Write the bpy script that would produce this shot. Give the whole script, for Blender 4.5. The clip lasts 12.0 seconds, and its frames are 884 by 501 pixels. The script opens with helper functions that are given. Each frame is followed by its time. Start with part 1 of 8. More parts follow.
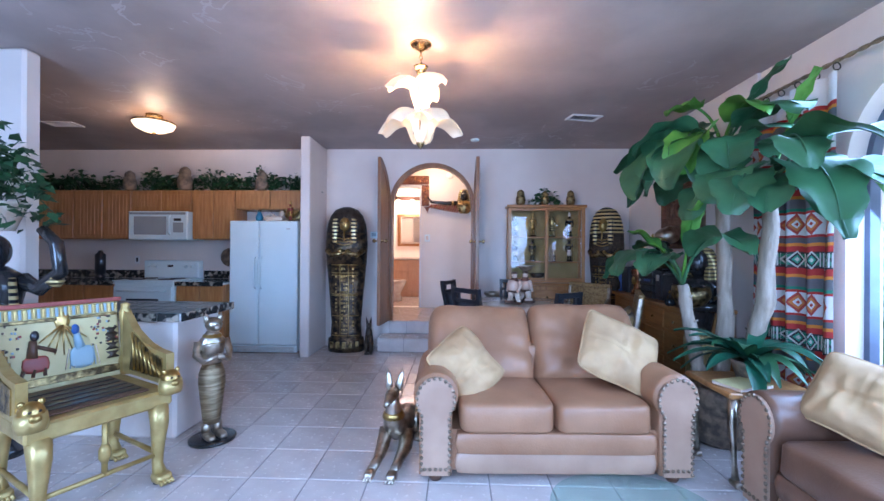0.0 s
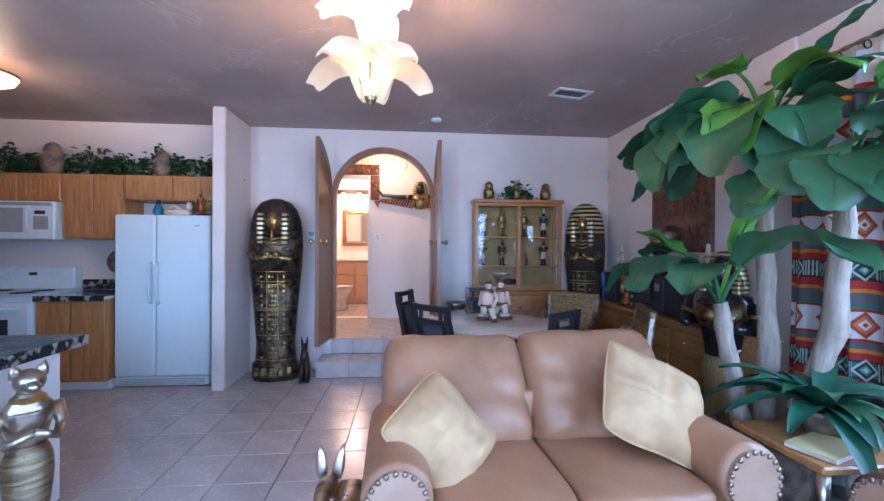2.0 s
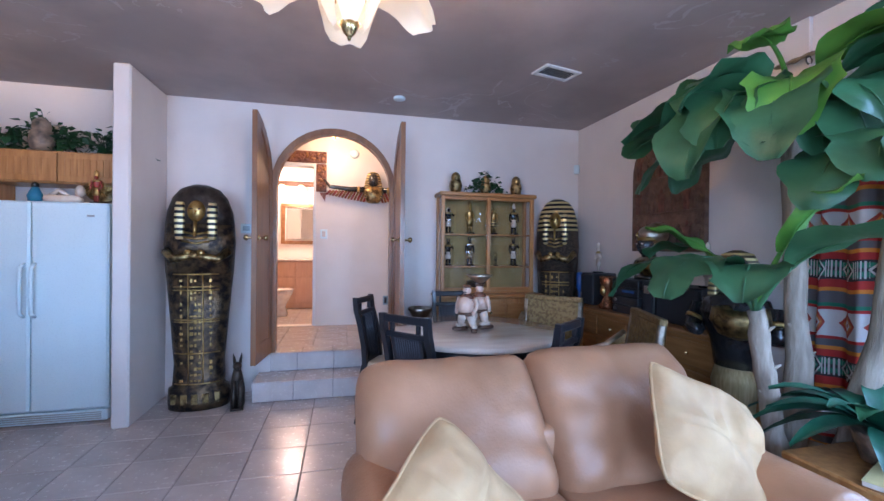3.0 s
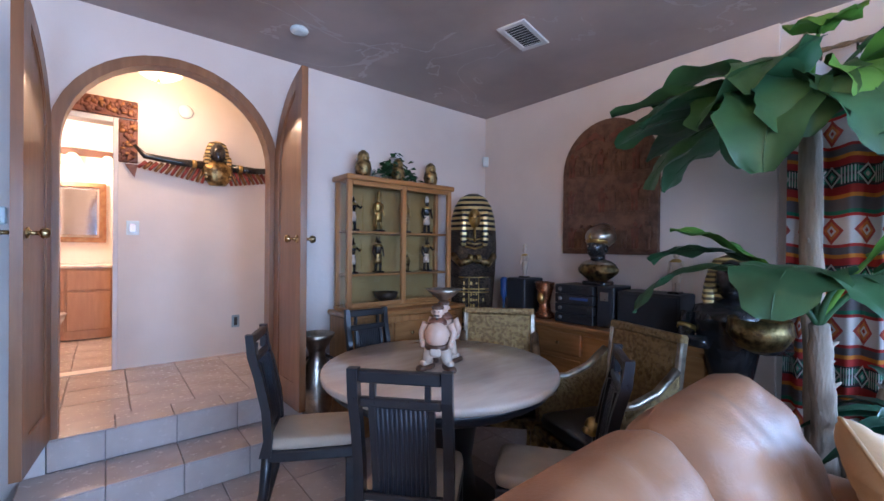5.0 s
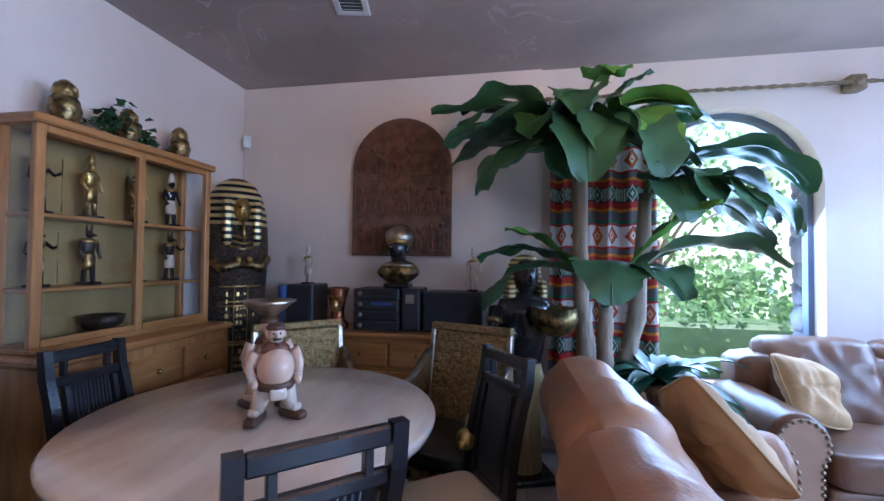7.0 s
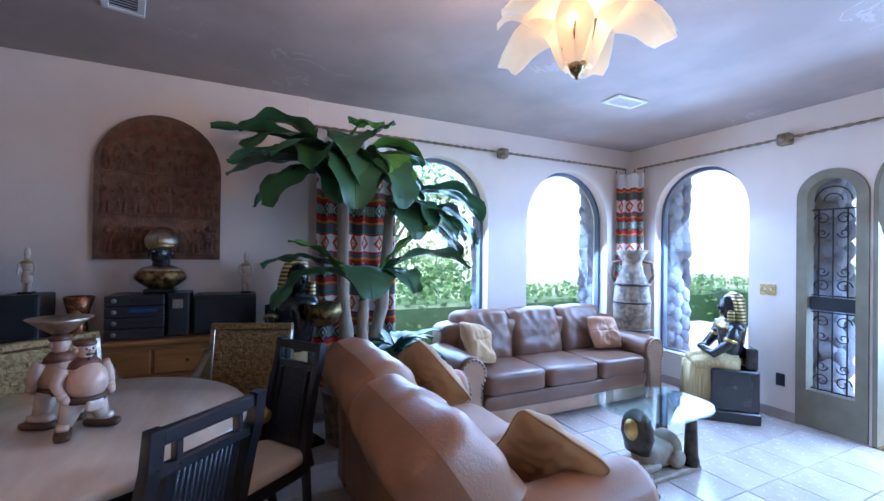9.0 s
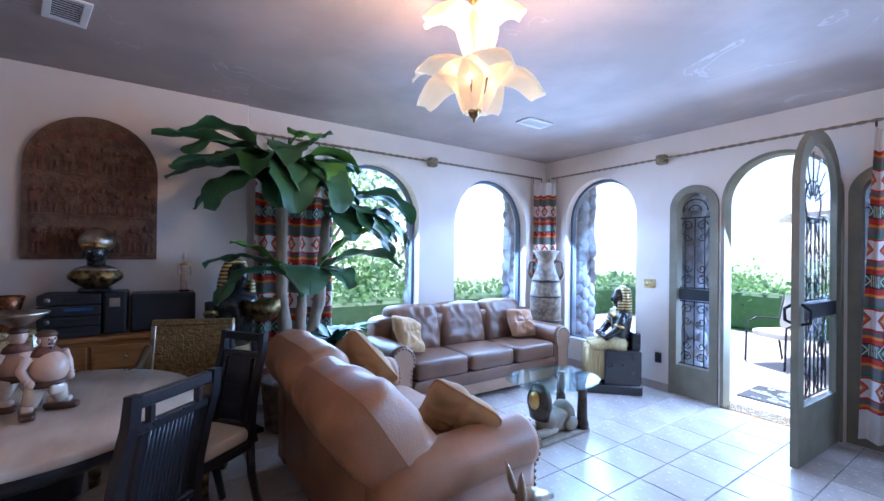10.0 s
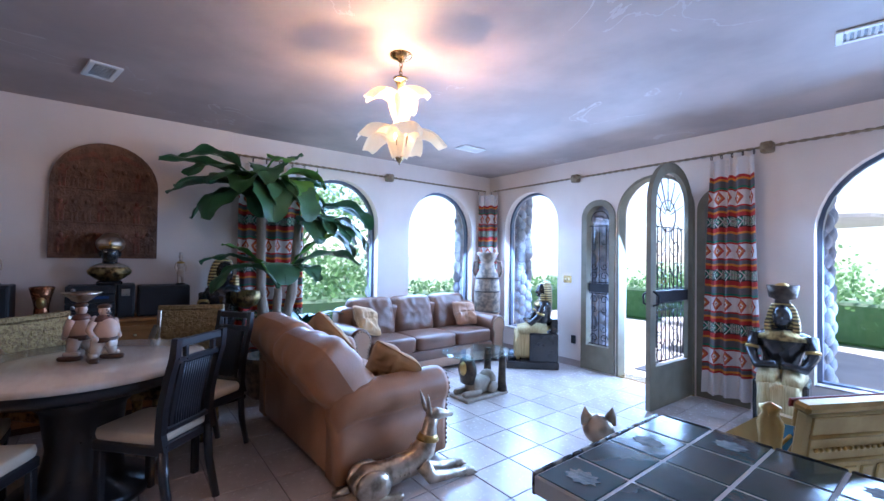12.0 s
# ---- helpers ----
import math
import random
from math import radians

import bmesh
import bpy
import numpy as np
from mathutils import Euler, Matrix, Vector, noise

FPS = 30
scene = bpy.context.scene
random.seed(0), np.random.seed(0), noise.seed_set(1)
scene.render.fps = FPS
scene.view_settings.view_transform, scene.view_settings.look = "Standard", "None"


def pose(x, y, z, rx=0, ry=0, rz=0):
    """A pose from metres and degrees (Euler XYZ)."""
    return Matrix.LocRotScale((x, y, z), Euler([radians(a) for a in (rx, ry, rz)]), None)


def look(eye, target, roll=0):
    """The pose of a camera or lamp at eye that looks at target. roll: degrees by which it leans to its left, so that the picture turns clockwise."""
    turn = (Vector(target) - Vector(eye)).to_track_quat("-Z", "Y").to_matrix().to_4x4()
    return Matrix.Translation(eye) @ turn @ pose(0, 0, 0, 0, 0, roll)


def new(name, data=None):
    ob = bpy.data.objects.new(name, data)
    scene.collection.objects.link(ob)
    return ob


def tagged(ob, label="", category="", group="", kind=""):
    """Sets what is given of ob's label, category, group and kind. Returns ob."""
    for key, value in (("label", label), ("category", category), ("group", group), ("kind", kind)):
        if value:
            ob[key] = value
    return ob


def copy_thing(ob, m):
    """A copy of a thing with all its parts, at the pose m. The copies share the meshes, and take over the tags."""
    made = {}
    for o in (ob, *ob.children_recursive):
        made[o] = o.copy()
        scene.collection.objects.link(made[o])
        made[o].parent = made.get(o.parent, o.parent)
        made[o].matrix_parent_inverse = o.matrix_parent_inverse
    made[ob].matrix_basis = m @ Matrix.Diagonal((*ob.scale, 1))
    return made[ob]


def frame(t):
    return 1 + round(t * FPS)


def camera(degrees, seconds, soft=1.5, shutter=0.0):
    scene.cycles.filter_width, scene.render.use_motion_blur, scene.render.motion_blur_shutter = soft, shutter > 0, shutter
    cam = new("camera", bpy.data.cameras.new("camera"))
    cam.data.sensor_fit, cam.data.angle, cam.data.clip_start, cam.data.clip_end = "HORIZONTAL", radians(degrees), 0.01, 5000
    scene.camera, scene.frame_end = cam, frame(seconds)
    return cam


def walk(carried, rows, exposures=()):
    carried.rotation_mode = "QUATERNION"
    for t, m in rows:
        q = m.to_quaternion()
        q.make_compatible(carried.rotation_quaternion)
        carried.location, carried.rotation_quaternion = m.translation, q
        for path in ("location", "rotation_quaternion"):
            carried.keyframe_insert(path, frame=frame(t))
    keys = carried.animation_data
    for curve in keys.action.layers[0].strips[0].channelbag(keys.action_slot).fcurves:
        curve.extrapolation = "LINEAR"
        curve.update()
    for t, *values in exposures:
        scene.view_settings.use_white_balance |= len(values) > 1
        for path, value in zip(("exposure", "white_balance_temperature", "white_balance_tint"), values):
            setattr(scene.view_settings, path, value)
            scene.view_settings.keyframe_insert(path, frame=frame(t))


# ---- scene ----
cam = camera(94.0, 12.0)
PATH = [
    (0, (-0.085, 0.497, 1.33), (-0.158, 2.496, 1.332), 0.4),
    (0.5, (-0.107, 0.694, 1.336), (-0.141, 2.694, 1.342), 0.4),
    (1, (-0.137, 0.902, 1.363), (-0.116, 2.902, 1.364), 0.4),
    (1.5, (-0.171, 1.132, 1.362), (-0.074, 3.13, 1.365), 0.4),
    (2, (-0.177, 1.407, 1.385), (-0.002, 3.4, 1.377), 0.4),
    (2.5, (-0.253, 1.675, 1.369), (0.05, 3.652, 1.366), 0.5),
    (3, (-0.353, 1.977, 1.373), (0.114, 3.922, 1.365), 0.6),
    (5, (-0.788, 3.178, 1.402), (0.48, 4.725, 1.392), 0.6),
    (5.5, (-0.833, 3.421, 1.409), (0.637, 4.777, 1.398), 0.8),
    (6, (-0.843, 3.654, 1.405), (0.838, 4.737, 1.402), 0.6),
    (6.5, (-0.81, 3.825, 1.373), (1.044, 4.575, 1.395), 0.8),
    (7, (-0.79, 3.977, 1.341), (1.177, 4.333, 1.388), 0.6),
    (7.5, (-0.878, 4.12, 1.365), (1.119, 4.029, 1.403), 0.9),
    (9.5, (-1.559, 4.324, 1.451), (0.173, 3.324, 1.461), 0.7),
    (10, (-1.745, 4.407, 1.451), (-0.087, 3.288, 1.464), 0.8),
    (10.5, (-1.937, 4.505, 1.453), (-0.336, 3.307, 1.47), 0.7),
    (11, (-2.138, 4.594, 1.444), (-0.57, 3.353, 1.469), 0.7),
    (11.5, (-2.394, 4.651, 1.413), (-0.825, 3.41, 1.453), 0.6),
    (12, (-2.63, 4.71, 1.422), (-1.048, 3.487, 1.455), 0.8),
]
walk(cam, [(t, look(eye, target, roll)) for t, eye, target, roll in PATH],
     [(0.0, 1.50, 5400, 22), (2.0, 1.60, 5450, 22), (5.0, 1.70, 5650, 22), (7.0, 1.64, 5520, 22), (9.5, 1.47, 5340, 20), (12.0, 1.47, 5350, 22)])

# ---- world and lights ----
world = bpy.data.worlds.new("sky")
scene.world = world
world.use_nodes = True
wn = world.node_tree
sky = wn.nodes.new("ShaderNodeTexSky")
sky.sky_type, sky.sun_disc = "NISHITA", False
sky.sun_elevation, sky.sun_rotation = radians(70), radians(156)
wn.links.new(sky.outputs[0], wn.nodes["Background"].inputs[0])
wn.nodes["Background"].inputs[1].default_value = 0.15

sun = new("sun", bpy.data.lights.new("sun", "SUN"))
sun.data.energy, sun.data.angle, sun.data.color = 5.0, radians(0.5), (1.0, 0.95, 0.86)
sun.matrix_world = look((2.0, -4.6, 14), (0, 0, 0))


def window_light(name, m, w, h, power, tint=(0.43, 0.68, 1.0)):
    """Skylight entering by an opening."""
    d = bpy.data.lights.new(name, "AREA")
    d.shape, d.size, d.size_y, d.energy, d.color = "RECTANGLE", w, h, power, tint
    ob = new(name, d)
    ob.matrix_world = m
    return ob


def bulb(name, x, y, z, power, tint, r=0.04):
    d = bpy.data.lights.new(name, "POINT")
    d.energy, d.color, d.shadow_soft_size = power, tint, r
    ob = new(name, d)
    ob.location = (x, y, z)
    return ob


WARM = (1.0, 0.66, 0.36)
window_light("skylight_east_a", look((2.44, 2.55, 1.55), (0.6, 2.55, -0.1)), 1.0, 1.8, 26)
window_light("skylight_east_b", look((2.44, 0.91, 1.55), (0.6, 1.2, -0.1)), 1.1, 1.8, 28)
window_light("skylight_south_a", look((1.42, -0.27, 1.55), (1.2, 2.0, -0.3)), 0.9, 1.8, 28)
window_light("skylight_south_door", look((-0.385, -0.30, 1.4), (-0.35, 2.0, -0.3)), 0.8, 2.0, 38)
window_light("skylight_south_b", look((-2.49, -0.27, 1.5), (-2.4, 2.2, -0.2)), 1.3, 1.8, 42)
bulb("kitchen_bulb", -3.28, 4.72, 2.62, 42, WARM, 0.1)
bulb("hall_bulb", -0.46, 7.14, 2.62, 5.5, WARM, 0.08)
bulb("bath_bulb", -1.15, 9.3, 2.32, 20, (1.0, 0.72, 0.5), 0.12)

# ---- materials ----
def material(name, color, rough=0.5, metal=0.0, other=None, scale=6.0, bump=0.0, grain=60.0, stretch=(1, 1, 1), coat=0.0, mix=(0.35, 0.7), spread=0.0, clear=0.0):
    """Two-tone procedural surface: broad variation between color and other, fine grain as relief and gloss."""
    m = bpy.data.materials.new(name)
    m.use_nodes = True
    nt = m.node_tree
    b = nt.nodes["Principled BSDF"]
    co = nt.nodes.new("ShaderNodeTexCoord")
    mp = nt.nodes.new("ShaderNodeMapping")
    mp.inputs["Scale"].default_value = stretch
    nt.links.new(co.outputs["Object"], mp.inputs[0])
    n1 = nt.nodes.new("ShaderNodeTexNoise")
    n1.inputs["Scale"].default_value, n1.inputs["Detail"].default_value = scale, 6
    n2 = nt.nodes.new("ShaderNodeTexNoise")
    n2.inputs["Scale"].default_value, n2.inputs["Detail"].default_value = grain, 4
    for n in (n1, n2):
        nt.links.new(mp.outputs[0], n.inputs["Vector"])
    other = other or tuple(c * 0.75 for c in color)
    ramp = nt.nodes.new("ShaderNodeValToRGB")
    ramp.color_ramp.elements[0].position, ramp.color_ramp.elements[1].position = mix
    ramp.color_ramp.elements[0].color, ramp.color_ramp.elements[1].color = (*other, 1), (*color, 1)
    nt.links.new(n1.outputs[0], ramp.inputs[0])
    last = ramp.outputs[0]
    if spread:
        info = nt.nodes.new("ShaderNodeObjectInfo")
        hsv = nt.nodes.new("ShaderNodeHueSaturation")
        rng = nt.nodes.new("ShaderNodeMapRange")
        rng.inputs[3].default_value, rng.inputs[4].default_value = 1 - spread, 1 + spread
        nt.links.new(info.outputs["Random"], rng.inputs[0])
        nt.links.new(rng.outputs[0], hsv.inputs["Value"])
        nt.links.new(last, hsv.inputs["Color"])
        last = hsv.outputs[0]
    nt.links.new(last, b.inputs["Base Color"])
    rr = nt.nodes.new("ShaderNodeMapRange")
    rr.inputs[3].default_value, rr.inputs[4].default_value = max(0.02, rough - 0.08), min(1, rough + 0.1)
    nt.links.new(n2.outputs[0], rr.inputs[0])
    nt.links.new(rr.outputs[0], b.inputs["Roughness"])
    b.inputs["Metallic"].default_value = metal
    b.inputs["Coat Weight"].default_value = coat
    b.inputs["Coat Roughness"].default_value = 0.12
    b.inputs["Transmission Weight"].default_value = clear
    if bump:
        bp = nt.nodes.new("ShaderNodeBump")
        bp.inputs["Strength"].default_value, bp.inputs["Distance"].default_value = bump, 0.01
        add = nt.nodes.new("ShaderNodeMath")
        nt.links.new(n1.outputs[0], add.inputs[0])
        nt.links.new(n2.outputs[0], add.inputs[1])
        nt.links.new(add.outputs[0], bp.inputs["Height"])
        nt.links.new(bp.outputs[0], b.inputs["Normal"])
    return m


def glowing(name, color, strength):
    m = material(name, color, 0.35)
    b = m.node_tree.nodes["Principled BSDF"]
    b.inputs["Emission Color"].default_value = (*color, 1)
    b.inputs["Emission Strength"].default_value = strength
    return m


def translucent(m, share=0.55, tint=(0.95, 0.86, 0.70)):
    """Lets part of the light through, as frosted glass and thin leaves do."""
    nt = m.node_tree
    b = nt.nodes["Principled BSDF"]
    tr = nt.nodes.new("ShaderNodeBsdfTranslucent")
    tr.inputs[0].default_value = (*tint, 1)
    mx = nt.nodes.new("ShaderNodeMixShader")
    mx.inputs[0].default_value = share
    nt.links.new(b.outputs[0], mx.inputs[1])
    nt.links.new(tr.outputs[0], mx.inputs[2])
    nt.links.new(mx.outputs[0], nt.nodes["Material Output"].inputs[0])
    return m


def glass(name, tint=(1, 1, 1), rough=0.0):
    m = bpy.data.materials.new(name)
    m.use_nodes = True
    nt = m.node_tree
    nt.nodes.clear()
    out = nt.nodes.new("ShaderNodeOutputMaterial")
    clear = nt.nodes.new("ShaderNodeBsdfTransparent")
    clear.inputs[0].default_value = (*tint, 1)
    gloss = nt.nodes.new("ShaderNodeBsdfGlossy")
    gloss.inputs["Roughness"].default_value = rough
    lw = nt.nodes.new("ShaderNodeLayerWeight")
    lw.inputs[0].default_value = 0.5
    po = nt.nodes.new("ShaderNodeMath")
    po.operation = "POWER"
    po.inputs[1].default_value = 4.0
    nt.links.new(lw.outputs["Facing"], po.inputs[0])
    fres = nt.nodes.new("ShaderNodeMath")
    fres.operation = "MULTIPLY_ADD"
    fres.inputs[1].default_value, fres.inputs[2].default_value = 0.6, 0.03
    nt.links.new(po.outputs[0], fres.inputs[0])
    mixer = nt.nodes.new("ShaderNodeMixShader")
    nt.links.new(fres.outputs[0], mixer.inputs[0])
    nt.links.new(clear.outputs[0], mixer.inputs[1])
    nt.links.new(gloss.outputs[0], mixer.inputs[2])
    nt.links.new(mixer.outputs[0], out.inputs[0])
    return m


PLASTER = material("wall_plaster", (0.79, 0.70, 0.635), 0.55, other=(0.735, 0.64, 0.575), scale=2.5, bump=0.12, grain=35)
PLASTER_WARM = material("hall_plaster", (0.80, 0.735, 0.66), 0.55, other=(0.75, 0.68, 0.60), scale=2.5, bump=0.1, grain=35)
# Ceiling base colour darkened far below off-white to offset strong bounce light.
CEILING = material("ceiling_plaster_dimmed", (0.45, 0.375, 0.345), 0.60, other=(0.365, 0.305, 0.28), scale=1.6, bump=0.35, grain=7, mix=(0.4, 0.62))
def streaks(m, color):
    """Pale trowel marks left in the plaster."""
    nt = m.node_tree
    b = nt.nodes["Principled BSDF"]
    src = b.inputs["Base Color"].links[0].from_socket
    co = nt.nodes.new("ShaderNodeTexCoord")
    def field(scale, warp):
        n = nt.nodes.new("ShaderNodeTexNoise")
        n.inputs["Scale"].default_value, n.inputs["Detail"].default_value, n.inputs["Distortion"].default_value = scale, 5.0, warp
        nt.links.new(co.outputs["Object"], n.inputs["Vector"])
        return n.outputs[0]
    def calc(op, a, c=None):
        n = nt.nodes.new("ShaderNodeMath")
        n.operation = op
        nt.links.new(a, n.inputs[0])
        if isinstance(c, float):
            n.inputs[1].default_value = c
        elif c is not None:
            nt.links.new(c, n.inputs[1])
        return n.outputs[0]
    line = calc("LESS_THAN", calc("ABSOLUTE", calc("SUBTRACT", field(1.5, 0.9), 0.5)), 0.007)
    some = calc("GREATER_THAN", field(0.8, 0.0), 0.575)
    mx = nt.nodes.new("ShaderNodeMix")
    mx.data_type = "RGBA"
    nt.links.new(calc("MULTIPLY", line, some), mx.inputs[0])
    nt.links.new(src, mx.inputs[6])
    mx.inputs[7].default_value = (*color, 1)
    nt.links.new(mx.outputs[2], b.inputs["Base Color"])


streaks(CEILING, (0.50, 0.445, 0.435))
TILE = material("floor_tile", (0.62, 0.54, 0.49), 0.24, other=(0.52, 0.44, 0.395), scale=5, bump=0.03, grain=30, spread=0.06, coat=0.15)
GROUT = material("grout", (0.30, 0.26, 0.24), 0.8, bump=0.2)
OAK = material("honey_oak", (0.52, 0.25, 0.085), 0.38, other=(0.36, 0.15, 0.045), scale=5, bump=0.05, grain=60, stretch=(6, 6, 0.7), coat=0.2)
OAK_SIDE = material("honey_oak_rail", (0.50, 0.24, 0.08), 0.38, other=(0.35, 0.145, 0.04), scale=5, bump=0.05, grain=60, stretch=(0.7, 6, 6), coat=0.2)
DOORWOOD = material("door_wood", (0.32, 0.145, 0.065), 0.34, other=(0.22, 0.095, 0.04), scale=4, bump=0.04, grain=50, stretch=(5, 5, 0.6), coat=0.2)
WHITE = material("white_enamel", (0.71, 0.82, 0.83), 0.28, other=(0.68, 0.79, 0.80), scale=3, bump=0.02, grain=90)
WHITEPAINT = material("white_paint", (0.78, 0.77, 0.75), 0.5, other=(0.73, 0.72, 0.70), bump=0.05)
BLACK = material("black_lacquer", (0.012, 0.013, 0.016), 0.3, other=(0.02, 0.02, 0.024), bump=0.03, coat=0.3)
DARK = material("black_plastic", (0.02, 0.021, 0.024), 0.45, other=(0.028, 0.028, 0.03), bump=0.03)
LEATHER = material("tan_leather", (0.42, 0.212, 0.112), 0.42, other=(0.31, 0.145, 0.072), scale=3.5, bump=0.16, grain=90, coat=0.03)
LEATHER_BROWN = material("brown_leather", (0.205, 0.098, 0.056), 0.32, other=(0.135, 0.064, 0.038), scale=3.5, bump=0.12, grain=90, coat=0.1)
LEATHER_PALE = material("pale_tan_leather", (0.46, 0.29, 0.19), 0.4, other=(0.36, 0.21, 0.135), scale=4, bump=0.08, grain=110)
SUEDE = material("beige_suede", (0.56, 0.355, 0.17), 0.7, other=(0.40, 0.235, 0.11), scale=5, bump=0.12, grain=80)
SUEDE_DARK = material("brown_leather_cushion", (0.34, 0.17, 0.075), 0.45, other=(0.25, 0.115, 0.05), scale=5, bump=0.12, grain=80)
CREAM = material("cream_upholstery", (0.70, 0.60, 0.46), 0.8, other=(0.62, 0.52, 0.39), scale=8, bump=0.1, grain=150)
GOLD = material("aged_gold", (0.62, 0.43, 0.16), 0.32, 1.0, other=(0.33, 0.205, 0.06), scale=14, bump=0.25, grain=50, mix=(0.3, 0.6))
GOLD_PAINT = material("gold_paint", (0.60, 0.44, 0.17), 0.36, 0.55, other=(0.42, 0.28, 0.09), scale=9, bump=0.12, grain=60)
GOLD_DARK = material("tarnished_gold", (0.46, 0.33, 0.14), 0.36, 1.0, other=(0.09, 0.062, 0.032), scale=22, bump=0.5, grain=60, mix=(0.38, 0.6))
SILVER = material("antique_silver", (0.58, 0.50, 0.40), 0.32, 1.0, other=(0.20, 0.16, 0.115), scale=11, bump=0.2, grain=40, mix=(0.3, 0.55))
BRONZE = material("dark_bronze", (0.10, 0.075, 0.055), 0.35, 0.7, other=(0.04, 0.03, 0.024), scale=18, bump=0.4, grain=70)
EBONY = material("ebony_resin", (0.014, 0.013, 0.014), 0.22, other=(0.022, 0.02, 0.02), scale=10, bump=0.06, coat=0.4)
BRASS = material("brass", (0.55, 0.40, 0.20), 0.25, 1.0, other=(0.36, 0.25, 0.11), scale=20, bump=0.05)
STEEL = material("brushed_steel", (0.55, 0.54, 0.52), 0.3, 1.0, other=(0.42, 0.41, 0.40), scale=20)
MARBLE = material("travertine_top", (0.80, 0.69, 0.57), 0.12, other=(0.66, 0.53, 0.43), scale=3.2, grain=22, bump=0.01, stretch=(1.2, 4.5, 1), coat=0.5, mix=(0.3, 0.72))
GREEN_TILE = material("dark_green_tile", (0.030, 0.105, 0.120), 0.12, other=(0.028, 0.062, 0.075), scale=6, grain=40, bump=0.04, coat=0.5, spread=0.25)
PALE_GROUT = material("pale_grout", (0.72, 0.72, 0.70), 0.35, bump=0.1)
RELIEF = material("carved_brown_stone", (0.20, 0.105, 0.062), 0.75, other=(0.12, 0.062, 0.038), scale=17, bump=1.0, grain=55, mix=(0.36, 0.62))
CARVED = material("carved_red_wood", (0.25, 0.095, 0.05), 0.5, other=(0.10, 0.03, 0.018), scale=12, bump=0.4)
FRAME = material("olive_painted_frame", (0.235, 0.215, 0.155), 0.55, other=(0.18, 0.16, 0.11), scale=6, bump=0.08)
IRON = material("wrought_iron", (0.02, 0.022, 0.028), 0.5, 0.4, other=(0.035, 0.037, 0.042), bump=0.1)
RODMETAL = material("rope_rod", (0.33, 0.25, 0.15), 0.55, 0.2, other=(0.18, 0.13, 0.08), scale=30, bump=0.2)
BASEBOARD = material("baseboard_tile", (0.42, 0.34, 0.30), 0.3, other=(0.36, 0.28, 0.25), scale=6)
LEAF = material("banana_leaf", (0.052, 0.150, 0.060), 0.40, other=(0.028, 0.092, 0.036), scale=5, bump=0.1, grain=28)
LEAF_YOUNG = material("young_banana_leaf", (0.125, 0.30, 0.035), 0.5, other=(0.07, 0.205, 0.03), scale=5, bump=0.1, grain=28)
LEAF_TEAL = material("fern_leaf", (0.022, 0.115, 0.060), 0.34, other=(0.012, 0.065, 0.036), scale=8, bump=0.08)
IVY = material("ivy_leaf", (0.030, 0.095, 0.030), 0.5, other=(0.014, 0.048, 0.016), scale=20, bump=0.05)
TRUNK = material("pale_palm_trunk", (0.44, 0.35, 0.27), 0.8, other=(0.25, 0.19, 0.14), scale=9, bump=0.5, grain=40, stretch=(3, 3, 0.6))
CHINA = material("glazed_porcelain", (0.74, 0.66, 0.56), 0.18, other=(0.60, 0.45, 0.34), scale=12, coat=0.3)
SKIN = material("painted_resin_pink", (0.72, 0.50, 0.38), 0.3, other=(0.63, 0.41, 0.30), scale=8, coat=0.2)
RED = material("painted_red", (0.35, 0.055, 0.035), 0.4, other=(0.26, 0.04, 0.025))
BLUEPAINT = material("painted_blue", (0.03, 0.10, 0.30), 0.35, other=(0.02, 0.06, 0.2))
TEALPAINT = material("painted_turquoise", (0.03, 0.22, 0.33), 0.4, other=(0.02, 0.14, 0.24))
SAGE = material("faded_blue_paint", (0.36, 0.47, 0.50), 0.5, other=(0.28, 0.38, 0.42))
BROWNPAINT = material("painted_brown", (0.12, 0.055, 0.03), 0.4)
YELLOWPAINT = material("pale_yellow_paint", (0.66, 0.55, 0.27), 0.5, other=(0.56, 0.45, 0.2))
CURTAIN_WHITE = material("curtain_white", (0.72, 0.68, 0.66), 0.85, other=(0.66, 0.62, 0.60), scale=9, bump=0.1, grain=200)
STONE = material("river_stone", (0.27, 0.29, 0.34), 0.7, other=(0.17, 0.18, 0.22), scale=6, bump=0.4, spread=0.2)
CONCRETE = material("patio_concrete", (0.42, 0.40, 0.37), 0.8, other=(0.35, 0.33, 0.30), scale=2, bump=0.2)
HEDGE = translucent(material("hedge_leaf", (0.13, 0.25, 0.11), 0.6, other=(0.08, 0.17, 0.07), scale=8), 0.35, (0.20, 0.38, 0.14))
GRASS = material("lawn", (0.25, 0.31, 0.17), 0.9, other=(0.19, 0.25, 0.12), scale=1.5, bump=0.5, grain=60)
CLAY = material("patterned_clay", (0.30, 0.21, 0.14), 0.5, other=(0.10, 0.075, 0.055), scale=16, bump=0.35, mix=(0.38, 0.6))
GLASS = glass("clear_glass")
GLASS_TABLE = glass("table_glass", (0.82, 0.94, 0.92))
MIRROR = material("mirror", (0.85, 0.85, 0.85), 0.02, 1.0, other=(0.84, 0.84, 0.84))
SHADE = translucent(glowing("lit_frosted_glass", (0.95, 0.84, 0.66), 0.12))
SHADE_HOT = glowing("bright_frosted_glass", (1.0, 0.86, 0.62), 3.0)
ALABASTER = glowing("lit_alabaster", (1.0, 0.70, 0.36), 0.9)

